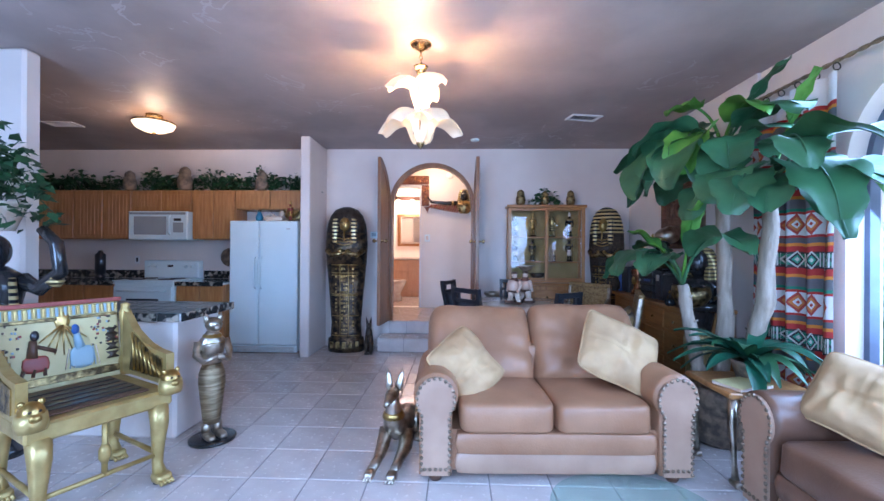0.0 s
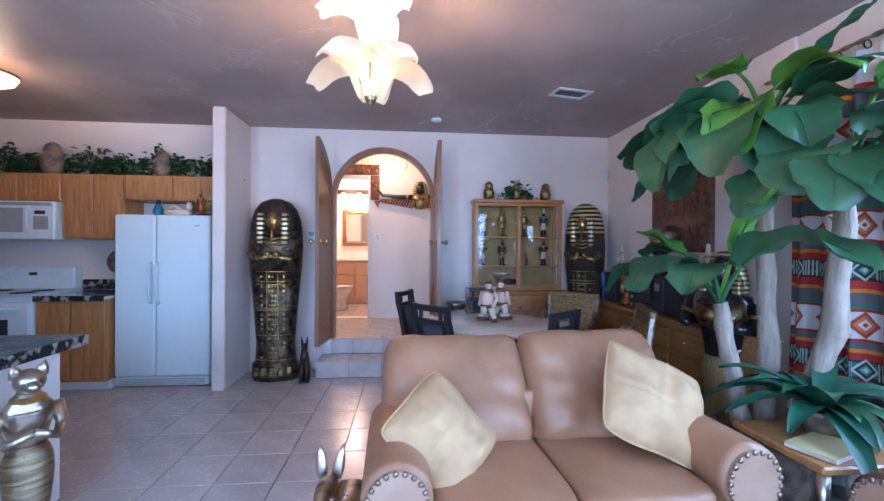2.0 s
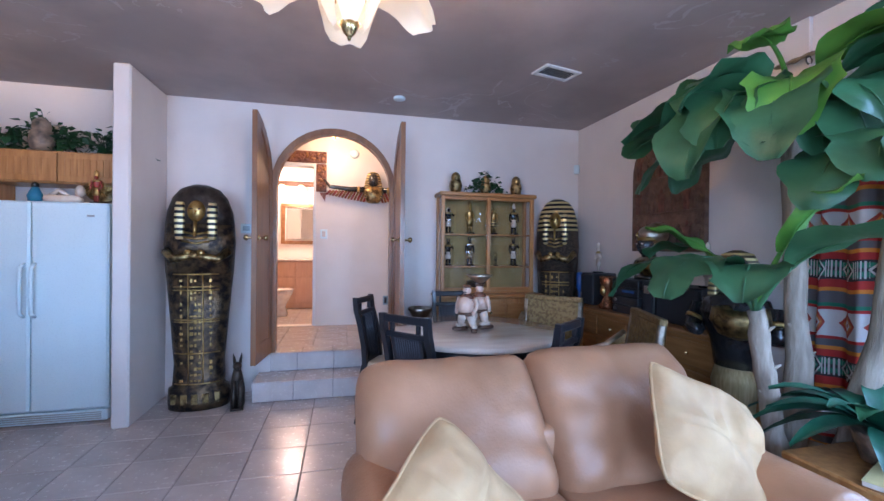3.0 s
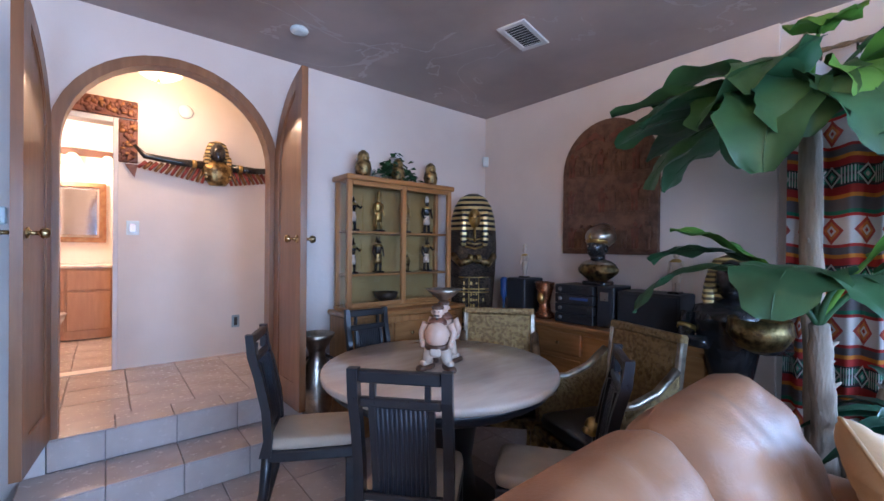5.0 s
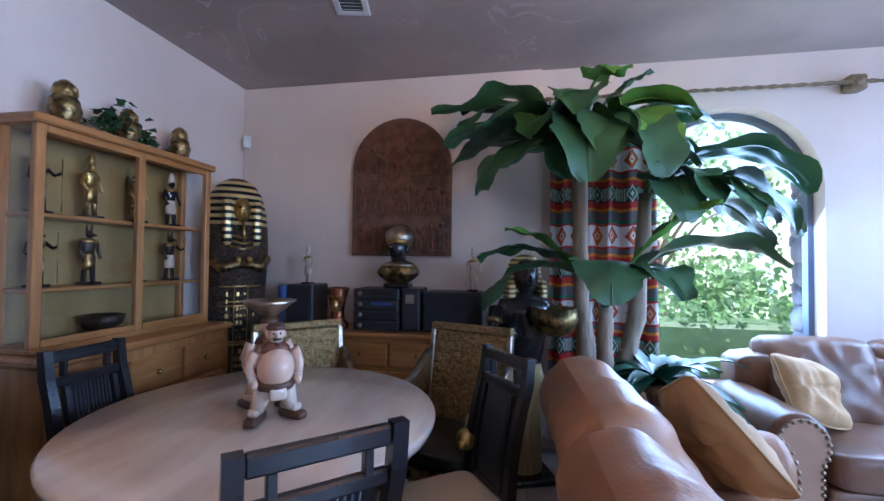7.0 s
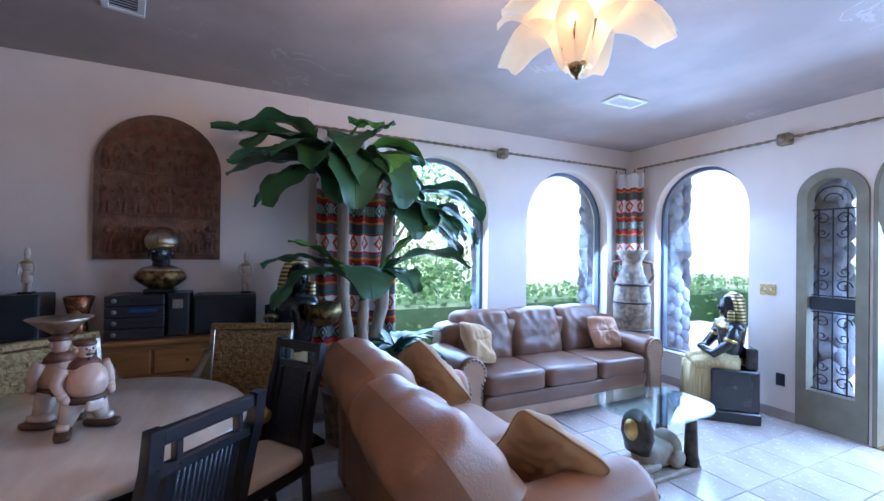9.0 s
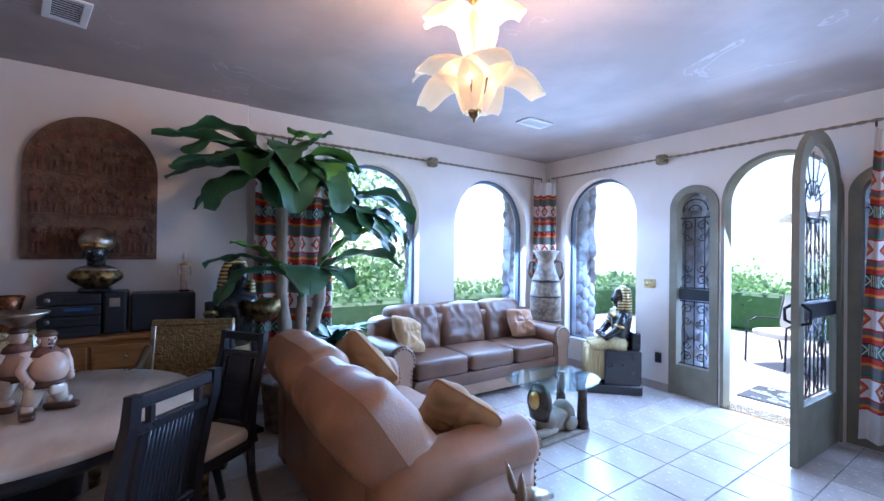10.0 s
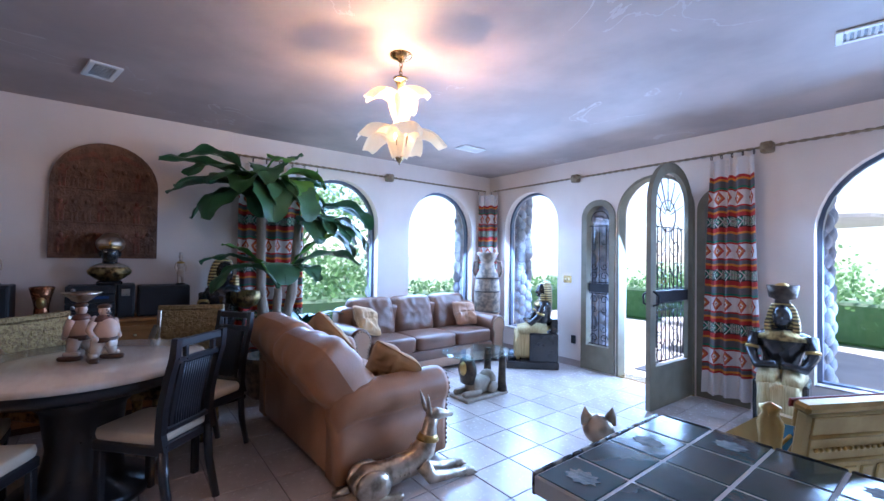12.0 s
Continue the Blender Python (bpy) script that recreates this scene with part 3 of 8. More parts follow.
def pierced_outline(outer, inner, d0, d1, mat):
    sh = Shape()
    for d in (d0, d1):
        bm = bmesh.new()
        edges = []
        for loop in (outer, inner):
            vs = [bm.verts.new((u, v, 0)) for u, v in loop]
            edges += [bm.edges.new((vs[i], vs[(i + 1) % len(vs)])) for i in range(len(vs))]
        bmesh.ops.triangle_fill(bm, use_beauty=True, use_dissolve=False, edges=edges)
        bm.verts.index_update()
        sh.add([(v.co.x, d, v.co.y) for v in bm.verts], [tuple(v.index for v in f.verts) for f in bm.faces], mat)
        bm.free()
    for loop in (outer, inner):
        n = len(loop)
        sh.add([(u, d0, v) for u, v in loop] + [(u, d1, v) for u, v in loop], [(i, (i + 1) % n, n + (i + 1) % n, n + i) for i in range(n)], mat)
    return sh


door_leaf(DOOR_C - DOOR_R + 0.0, -1, -97, "stained wooden half-arch door leaf standing open")
door_leaf(DOOR_C + DOOR_R - 0.0, 1, -88, "stained wooden half-arch door leaf standing open")

# window frames with panes
def window(index, c, r, spring, z0, axis, d, label, inside):
    root = thing("window_%d" % index, at(0, 0), label, "window", kind="structure")
    out = arch(c, r, spring, z0)
    part("window_frame", band(out, 0.035, d - 0.03, d + 0.03, FRAME_BLUE, axis), root, "dark blue-grey metal frame")
    sill = Shape()
    if axis == "y":
        sill.box(c - r, c + r, d - 0.03, d + 0.03, z0 + 0.001, z0 + 0.035, FRAME_BLUE, 0.003)
        slab = Shape().box(c - r + 0.002, c + r - 0.002, d + 0.032, inside - 0.002, z0 + 0.001, z0 + 0.02, TILE, 0.004)
    else:
        sill.box(d - 0.03, d + 0.03, c - r, c + r, z0 + 0.001, z0 + 0.035, FRAME_BLUE, 0.003)
        slab = Shape().box(inside + 0.002, d - 0.032, c - r + 0.002, c + r - 0.002, z0 + 0.001, z0 + 0.02, TILE, 0.004)
    part("bottom_rail", sill, root)
    part("window_sill", slab, root, "beige tiled sill")
    pane = part("pane", Shape().prism(arch(c, r - 0.03, spring, z0 + 0.03), d - 0.003, d + 0.003, GLASS, axis), root, "clear glass")
    pane.visible_shadow = False
    return root


FRAME_BLUE = material("blue_grey_metal", (0.14, 0.17, 0.24), 0.4, 0.3, other=(0.10, 0.125, 0.18))
for i, (c, r, s, z) in enumerate(WIN_E):
    window(i + 1, c, r, s, z, "x", EX + 0.17, "tall arched picture window with a slim dark frame", EX + 0.03)
for i, (c, r, s, z) in enumerate(WIN_S):
    window(i + 3, c, r, s, z, "y", SY - 0.14, "tall arched picture window with a slim dark frame", SY)

# ---- seating ----
def arm_outline(w=0.095, r=0.13, zc=0.50, z0=0.05, n=18):
    pts = [(-w, z0), (-w, zc - math.sqrt(r * r - w * w))]
    a0 = math.pi + math.asin(math.sqrt(r * r - w * w) / r)
    a0 = math.atan2(-math.sqrt(r * r - w * w), -w)
    a1 = math.atan2(-math.sqrt(r * r - w * w), w)
    span = (a0 - a1) % (2 * math.pi)
    pts += [(r * math.cos(a0 - span * i / n), zc + r * math.sin(a0 - span * i / n)) for i in range(n + 1)]
    return pts + [(w, z0)]


def sofa(name, m, width, depth, seats, label, leather=LEATHER, slump=0.0):
    root = thing(name, m, label, "sofa")
    hw, aw = width / 2, 0.26
    inner = hw - aw
    part("base", Shape().box(-hw + 0.06, hw - 0.06, 0.06, depth - 0.06, 0.05, 0.29, leather, 0.02), root)
    part("front_rail", Shape().pad(-inner - 0.02, inner + 0.02, 0.025, 0.09, 0.055, 0.175, LEATHER_PALE, 0.16, 6), root, "pale leather front rail")
    part("front_border", Shape().pad(-inner - 0.02, inner + 0.02, 0.015, 0.09, 0.17, 0.29, leather, 0.16, 6), root)
    back = Shape().pad(-hw + 0.10, hw - 0.10, depth - 0.24, depth, 0.05, 0.66 if seats == 2 else 0.80, leather, 0.16, 8)
    part("back_frame", back, root)
    for s in (-1, 1):
        out = arm_outline()
        cx = s * (hw - 0.13)
        rings = [[(cx + u * q, y, 0.05 + (z - 0.05) * q2) for u, z in out] for y, q, q2 in ((0.03, 0.98, 0.99), (0.06, 1.0, 1.0), (0.25, 1.0, 1.0), (0.5, 1.0, 0.995), (depth - 0.16, 0.99, 0.99), (depth - 0.05, 0.93, 0.93), (depth, 0.8, 0.85))]
        part("arm", Shape().rings(rings, leather, True, True, True), root)
        face = [(cx + u * 0.86, 0.07 + (z - 0.07) * 0.965) for u, z in out]
        part("arm_front", Shape().prism(face, 0.012, 0.035, LEATHER_PALE), root, "pale leather scroll front")
        nails = Shape()
        path = [(cx + u * 0.84, 0.085 + (z - 0.085) * 0.955) for u, z in out]
        dist, left = 0.0, 0.0
        for (u0, z0), (u1, z1) in zip(path, path[1:]):
            ln = math.hypot(u1 - u0, z1 - z0)
            q = -left
            while q + 0.034 <= ln:
                q += 0.034
                f = q / ln
                nails.ball((u0 + (u1 - u0) * f, 0.010, z0 + (z1 - z0) * f), (0.0115, 0.009, 0.0115), BRASSNAIL, 8, 4)
            left = ln - q
        for i in range(5):
            nails.ball((cx - 0.06 + 0.03 * i, 0.010, 0.088), (0.0115, 0.009, 0.0115), BRASSNAIL, 8, 4)
        part("nailhead_trim", nails, root, "round antique nailheads")
    w = 2 * inner / seats
    for i in range(seats):
        x0 = -inner + i * w
        part("seat_cushion", Shape().pad(x0 + 0.004, x0 + w - 0.004, 0.0, depth - 0.20, 0.285, 0.46, leather, 0.22, 9, 0.10, seed=i + width, dent=0.025), root)
        two = seats == 2
        tilt = pose(x0 + w / 2, depth - (0.32 if two else 0.28), 0.40, (-34 if i == 0 else -29) if two else -14, 0, 0)
        wide = w + (0.22 if two else 0.02)
        off = (-0.095 if i == 0 else 0.095) if two else 0
        high = 0.62 if two else 0.53
        part("back_cushion", Shape().cushion(wide - 0.008, high, 0.34 if two else 0.27, leather, off, i + 7 + width, 0.9 if two else 0.35), root, m=tilt)
        part("back_seam", Shape().tube([(off + wide * (k / 14 - 0.5) * 0.94, 0.075 + 0.006 * math.sin(k * 1.7 + i), high * (0.975 - 0.10 * abs(k / 7 - 1) ** 4) + 0.004) for k in range(15)], 0.0035, LEATHER_PALE, 6), root, "pale stitched seam", tilt)
    for sx in (-1, 1):
        for y in (0.08, depth - 0.1):
            part("foot", Shape().lathe([(0.03, 0), (0.042, 0.02), (0.045, 0.05), (0.03, 0.06)], BROWNPAINT, 12), root, "dark turned bun foot", at(sx * (hw - 0.13), y))
    return root


BRASSNAIL = material("antique_nail", (0.33, 0.25, 0.18), 0.35, 0.9, other=(0.22, 0.16, 0.11))
sofa("loveseat", at(0.49, 2.85, 0, 2), 1.64, 0.86, 2, "tan leather two-seat sofa with rolled arms and nailheads")
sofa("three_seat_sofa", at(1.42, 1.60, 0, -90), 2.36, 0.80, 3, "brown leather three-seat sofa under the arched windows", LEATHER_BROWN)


def throw_pillow(x, y, z, rx, ry, rz, w, mat, label, seed):
    sh = Shape().pillow(w, 0.17, mat, seed=seed)
    return solid("throw_pillow", sh, label, "pillow", pose(x, y, z, rx, ry, rz), "throw pillows")



throw_pillow(-0.02, 3.14, 0.60, -46, 46, -10, 0.44, SUEDE, "beige suede throw pillow leaning in the loveseat corner", 1)
throw_pillow(0.97, 3.22, 0.68, -38, 24, -4, 0.52, SUEDE, "beige suede throw pillow with cross seams on the loveseat", 2)
throw_pillow(1.76, 2.42, 0.66, -32, 12, -62, 0.42, SUEDE, "beige suede throw pillow on the three-seat sofa", 4)
throw_pillow(1.80, 0.86, 0.64, -26, 3, -95, 0.38, LEATHER, "square tan leather throw pillow on the three-seat sofa", 5)

# glass coffee table with a sphinx base
SANDSTONE = material("sandstone_resin", (0.36, 0.29, 0.22), 0.6, other=(0.22, 0.17, 0.12), scale=10, bump=0.3)
ct = thing("coffee_table", at(0.53, 1.77, 0, 270), "oval glass coffee table on a carved sphinx base", "table")
oval = [(0.38 * math.copysign(abs(math.cos(a)) ** 0.7, math.cos(a)), 0.30 * math.copysign(abs(math.sin(a)) ** 0.75, math.sin(a))) for a in [2 * math.pi * i / 48 for i in range(48)]]
top = part("glass_top", Shape().prism(oval, 0.440, 0.454, GLASS_TABLE, "z"), ct, "thick greenish glass top")
part("plinth", Shape().box(-0.28, 0.30, -0.15, 0.15, 0, 0.035, SANDSTONE, 0.008), ct, "beige stone base slab")
sx = Shape()
sx.pad(-0.18, 0.20, -0.09, 0.09, 0.035, 0.20, SANDSTONE, 0.5, 8)
sx.ball((0.17, 0, 0.14), (0.10, 0.11, 0.11), SANDSTONE)
for s in (-1, 1):
    sx.pad(-0.34, -0.02, s * 0.07 - 0.03, s * 0.07 + 0.03, 0.035, 0.09, SANDSTONE, 0.5, 6)
    sx.ball((0.15, s * 0.10, 0.09), (0.09, 0.035, 0.06), SANDSTONE)
sx.lathe([(0.09, 0.15), (0.10, 0.2), (0.12, 0.26), (0.115, 0.32), (0.09, 0.38), (0.04, 0.42), (0.01, 0.43)], BRONZE, 14, 0.75, 1.0, m=at(-0.19, 0))
sx.ball((-0.245, 0, 0.30), (0.06, 0.06, 0.075), GOLD)
part("sphinx", sx, ct, "crouching sphinx with a striped headdress", Matrix.Diagonal((0.78, 1.0, 1.0, 1.0)))
for s in (-1, 1):
    part("pillar", Shape().lathe([(0.055, 0.035), (0.055, 0.07), (0.045, 0.10), (0.034, 0.41), (0.04, 0.439)], BRONZE, 10, m=at(0.24, s * 0.11)), ct, "dark tapering pillar")

# ---- statues ----
def head_with_nemes(sh, x, y, z, s, skin, cloth, m=None, face=None):
    """Head facing -y with a striped cloth headdress; s is the head height."""
    sh.ball((x, y, z + 0.5 * s), (0.34 * s, 0.40 * s, 0.5 * s), skin, 14, 10, m)
    sh.ball((x, y - 0.38 * s, z + 0.44 * s), (0.06 * s, 0.10 * s, 0.10 * s), face or skin, 8, 6, m)
    sh.ball((x, y - 0.32 * s, z + 0.22 * s), (0.10 * s, 0.08 * s, 0.05 * s), face or skin, 8, 6, m)
    rings = []
    for k, (w, d, o, h) in enumerate(((0.50, 0.42, 0.15, -0.35), (0.60, 0.40, 0.16, 0.0), (0.56, 0.40, 0.16, 0.35), (0.47, 0.42, 0.12, 0.75), (0.36, 0.36, 0.08, 1.0), (0.10, 0.12, 0.06, 1.10))):
        rings.append([(x + w * s * math.cos(a), y + o * s + d * s * (math.sin(a) if math.sin(a) > 0 else 0.35 * math.sin(a)), z + h * s) for a in [2 * math.pi * j / 18 for j in range(18)]])
    sh.rings(rings, cloth, True, True, True, m)
    for t in (-1, 1):
        sh.pad(x + t * 0.46 * s - 0.12 * s, x + t * 0.46 * s + 0.12 * s, y - 0.22 * s, y + 0.05 * s, z - 0.75 * s, z + 0.4 * s, cloth, 0.5, 6, m=m)
    return sh


def seated_statue(x, y, rz, h, label, crown=False):
    """Ebony figure with golden kilt on a block throne, facing local -y."""
    sh = Shape()
    k = h / 1.2
    M = Matrix.Scale(k, 4)
    sh.box(-0.20, 0.20, -0.42, 0.26, 0, 0.10, EBONY, 0.01, M)
    sh.box(-0.19, 0.19, -0.12, 0.25, 0.10, 0.47, EBONY, 0.012, M)
    sh.box(-0.15, 0.15, 0.16, 0.25, 0.47, 0.66, EBONY, 0.012, M)
    for s in (-1, 1):
        sh.tube([(s * 0.085, -0.27, 0.11), (s * 0.085, -0.26, 0.30), (s * 0.085, -0.24, 0.48)], [0.048, 0.055, 0.062], KILT, 12, M)
        sh.tube([(s * 0.085, -0.26, 0.48), (s * 0.085, -0.05, 0.51), (s * 0.08, 0.10, 0.50)], [0.065, 0.085, 0.10], KILT, 12, M)
        sh.pad(s * 0.085 - 0.045, s * 0.085 + 0.045, -0.39, -0.22, 0.10, 0.15, EBONY, 0.5, 6, m=M)
        sh.tube([(s * 0.19, 0.06, 0.85), (s * 0.215, 0.0, 0.70), (s * 0.16, -0.10, 0.60), (s * 0.02, -0.16, 0.63)], [0.055, 0.046, 0.038, 0.03], EBONY, 10, M)
        sh.tube([(s * 0.21, 0.02, 0.745), (s * 0.212, 0.012, 0.72)], 0.054, GOLD, 10, M)
    sh.pad(-0.15, 0.15, -0.30, 0.0, 0.12, 0.50, KILT, 0.4, 8, m=M)
    rr = []
    for w, d, z in ((0.13, 0.09, 0.50), (0.115, 0.085, 0.58), (0.15, 0.10, 0.70), (0.20, 0.11, 0.82), (0.19, 0.10, 0.87), (0.07, 0.06, 0.92)):
        rr.append([(w * math.cos(a), 0.08 + d * math.sin(a), z) for a in [2 * math.pi * j / 16 for j in range(16)]])
    sh.rings(rr, EBONY, True, True, True, M)
    sh.lathe([(0.20, 0.82), (0.19, 0.85), (0.12, 0.90), (0.07, 0.915)], GOLD_DARK, 18, 1.0, 0.62, m=M @ at(0, 0.07))
    sh.lathe([(0.125, 0.50), (0.13, 0.535), (0.12, 0.56)], GOLD, 16, 1.05, 0.8, m=M @ at(0, 0.08))
    head_with_nemes(sh, 0, 0.07, 0.91, 0.22, EBONY, GOLD_STRIPE, M)
    if crown:
        sh.lathe([(0.06, 1.14), (0.055, 1.17), (0.10, 1.19), (0.12, 1.30), (0.10, 1.30), (0.03, 1.22)], BRONZE, 14, m=M @ at(0, 0.10))
        sh.ball((0, 0.05, 1.25), (0.075, 0.03, 0.075), GOLD, 14, 10, M)
    return solid("seated_statue", sh, label, "statue", at(x, y, 0, rz), "seated statues")


KILT = material("gilded_kilt", (0.62, 0.50, 0.27), 0.4, 0.5, other=(0.42, 0.31, 0.13), scale=4, bump=0.4, stretch=(22, 22, 1))


def striped(name, a, b, freq, axis=2, rough=0.35, metal=0.5):
    m = material(name, a, rough, metal)
    nt = m.node_tree
    bs = nt.nodes["Principled BSDF"]
    co = nt.nodes.new("ShaderNodeTexCoord")
    sp = nt.nodes.new("ShaderNodeSeparateXYZ")
    nt.links.new(co.outputs["Object"], sp.inputs[0])
    mu = nt.nodes.new("ShaderNodeMath")
    mu.operation = "MULTIPLY"
    mu.inputs[1].default_value = freq
    fr = nt.nodes.new("ShaderNodeMath")
    fr.operation = "FRACT"
    gt = nt.nodes.new("ShaderNodeMath")
    gt.operation = "GREATER_THAN"
    gt.inputs[1].default_value = 0.5
    mx = nt.nodes.new("ShaderNodeMix")
    mx.data_type = "RGBA"
    nt.links.new(sp.outputs[axis], mu.inputs[0])
    nt.links.new(mu.outputs[0], fr.inputs[0])
    nt.links.new(fr.outputs[0], gt.inputs[0])
    nt.links.new(gt.outputs[0], mx.inputs[0])
    mx.inputs[6].default_value, mx.inputs[7].default_value = (*a, 1), (*b, 1)
    nt.links.new(mx.outputs[2], bs.inputs["Base Color"])
    return m


GOLD_STRIPE = striped("gold_and_black_stripe", (0.62, 0.46, 0.19), (0.10, 0.075, 0.04), 34)
HEAD_STRIPE = striped("bold_gold_stripe", (0.70, 0.53, 0.24), (0.012, 0.012, 0.014), 21)
seated_statue(0.93, 0.34, 136, 1.17, "seated ebony and gold pharaoh statue by the window")
seated_statue(-1.64, 0.36, 188, 1.13, "seated ebony statue with gilded kilt and sun disc crown", True)


def standing_cat(x, y, rz, label):
    sh = Shape()
    sh.lathe([(0.15, 0), (0.15, 0.016), (0.14, 0.022)], EBONY, 28)
    for s in (-1, 1):
        sh.pad(s * 0.038 - 0.028, s * 0.038 + 0.028, -0.11, 0.04, 0.022, 0.06, SILVER, 0.5, 6)
        sh.tube([(s * 0.036, 0.02, 0.05), (s * 0.036, 0.022, 0.12)], [0.03, 0.034], SILVER, 10)
    sh.lathe([(0.055, 0.11), (0.062, 0.16), (0.078, 0.30), (0.088, 0.40), (0.084, 0.47), (0.062, 0.53)], KILT_SILVER, 20, 1, 0.8, m=at(0, 0.02))
    sh.lathe([(0.062, 0.52), (0.066, 0.57), (0.085, 0.64), (0.088, 0.69), (0.05, 0.735), (0.036, 0.76)], SILVER, 18, 1, 0.75, m=at(0, 0.02))
    for s in (-1, 1):
        sh.tube([(s * 0.09, 0.02, 0.69), (s * 0.108, 0.0, 0.60), (s * 0.08, -0.06, 0.56), (s * 0.0, -0.085, 0.60)], [0.028, 0.024, 0.02, 0.018], SILVER, 10)
        sh.lathe([(0.026, 0), (0.02, 0.03), (0.002, 0.062)], SILVER, 8, 1, 0.55, m=pose(s * 0.038, 0.0, 0.825, 0, s * 12, 0))
    sh.ball((0, -0.005, 0.805), (0.055, 0.062, 0.052), SILVER, 14, 10)
    sh.ball((0, -0.065, 0.79), (0.028, 0.034, 0.024), SILVER, 10, 6)
    sh.lathe([(0.058, 0.735), (0.07, 0.70), (0.086, 0.675)], GOLD, 18, 1, 0.8, m=at(0, 0.02))
    return solid("cat_statue", sh, label, "statue", at(x, y, 0, rz))


KILT_SILVER = material("ribbed_silver_gilt", (0.55, 0.44, 0.28), 0.3, 1.0, other=(0.25, 0.19, 0.11), scale=9, bump=0.4, stretch=(1, 1, 9))
standing_cat(-1.79, 3.33, 50, "silver-gilt cat goddess statue on a round black base")


def lying_jackal(x, y, rz, label):
    """Long-eared hound lying with raised head, nose towards local -y."""
    sh = Shape()
    body = [((0, 0.40, 0.09), 0.06), ((0, 0.30, 0.125), 0.10), ((0, 0.12, 0.135), 0.088), ((0, -0.05, 0.165), 0.088), ((0, -0.14, 0.24), 0.085), ((0, -0.17, 0.32), 0.062), ((0, -0.18, 0.40), 0.05), ((0, -0.20, 0.45), 0.048)]
    sh.tube([p for p, r in body], [r for p, r in body], SILVER, 14)
    sh.tube([(0, -0.165, 0.34), (0, -0.16, 0.30)], [0.066, 0.085], GOLD, 16)
    sh.tube([(0, -0.17, 0.47), (0, -0.24, 0.47), (0, -0.31, 0.455), (0, -0.365, 0.445)], [0.046, 0.044, 0.028, 0.018], SILVER, 12)
    for s in (-1, 1):
        sh.lathe([(0.022, 0), (0.03, 0.05), (0.02, 0.11), (0.001, 0.16)], SILVER, 10, 1, 0.45, m=pose(s * 0.032, -0.16, 0.49, -12, s * 10, 0))
        sh.tube([(s * 0.075, -0.08, 0.17), (s * 0.085, -0.15, 0.07), (s * 0.075, -0.30, 0.04), (s * 0.075, -0.44, 0.035)], [0.055, 0.05, 0.034, 0.03], SILVER, 10)
        sh.pad(s * 0.075 - 0.032, s * 0.075 + 0.032, -0.52, -0.42, 0.0, 0.055, SILVER, 0.5, 6)
        for q in (-1, 0, 1):
            sh.tube([(s * 0.075 + q * 0.02, -0.50, 0.03), (s * 0.075 + q * 0.022, -0.535, 0.012)], [0.011, 0.008], SILVER, 6)
        sh.ball((s * 0.09, 0.28, 0.11), (0.055, 0.13, 0.105), SILVER, 12, 8)
        sh.pad(s * 0.12 - 0.03, s * 0.12 + 0.03, 0.08, 0.30, 0.0, 0.05, SILVER, 0.5, 6)
    for i in range(5):
        sh.tube([(-0.09, 0.02 + i * 0.035, 0.13), (0, 0.02 + i * 0.035, 0.228), (0.09, 0.02 + i * 0.035, 0.13)], 0.008, SILVER, 6)
    sh.tube([(0, 0.42, 0.09), (0.05, 0.50, 0.05), (0.13, 0.47, 0.03), (0.16, 0.36, 0.025)], [0.026, 0.022, 0.018, 0.012], SILVER, 8)
    return solid("jackal_statue", sh, label, "statue", at(x, y, 0, rz, 0.88))


lying_jackal(-0.47, 3.29, -7, "silvered jackal statue lying beside the loveseat")


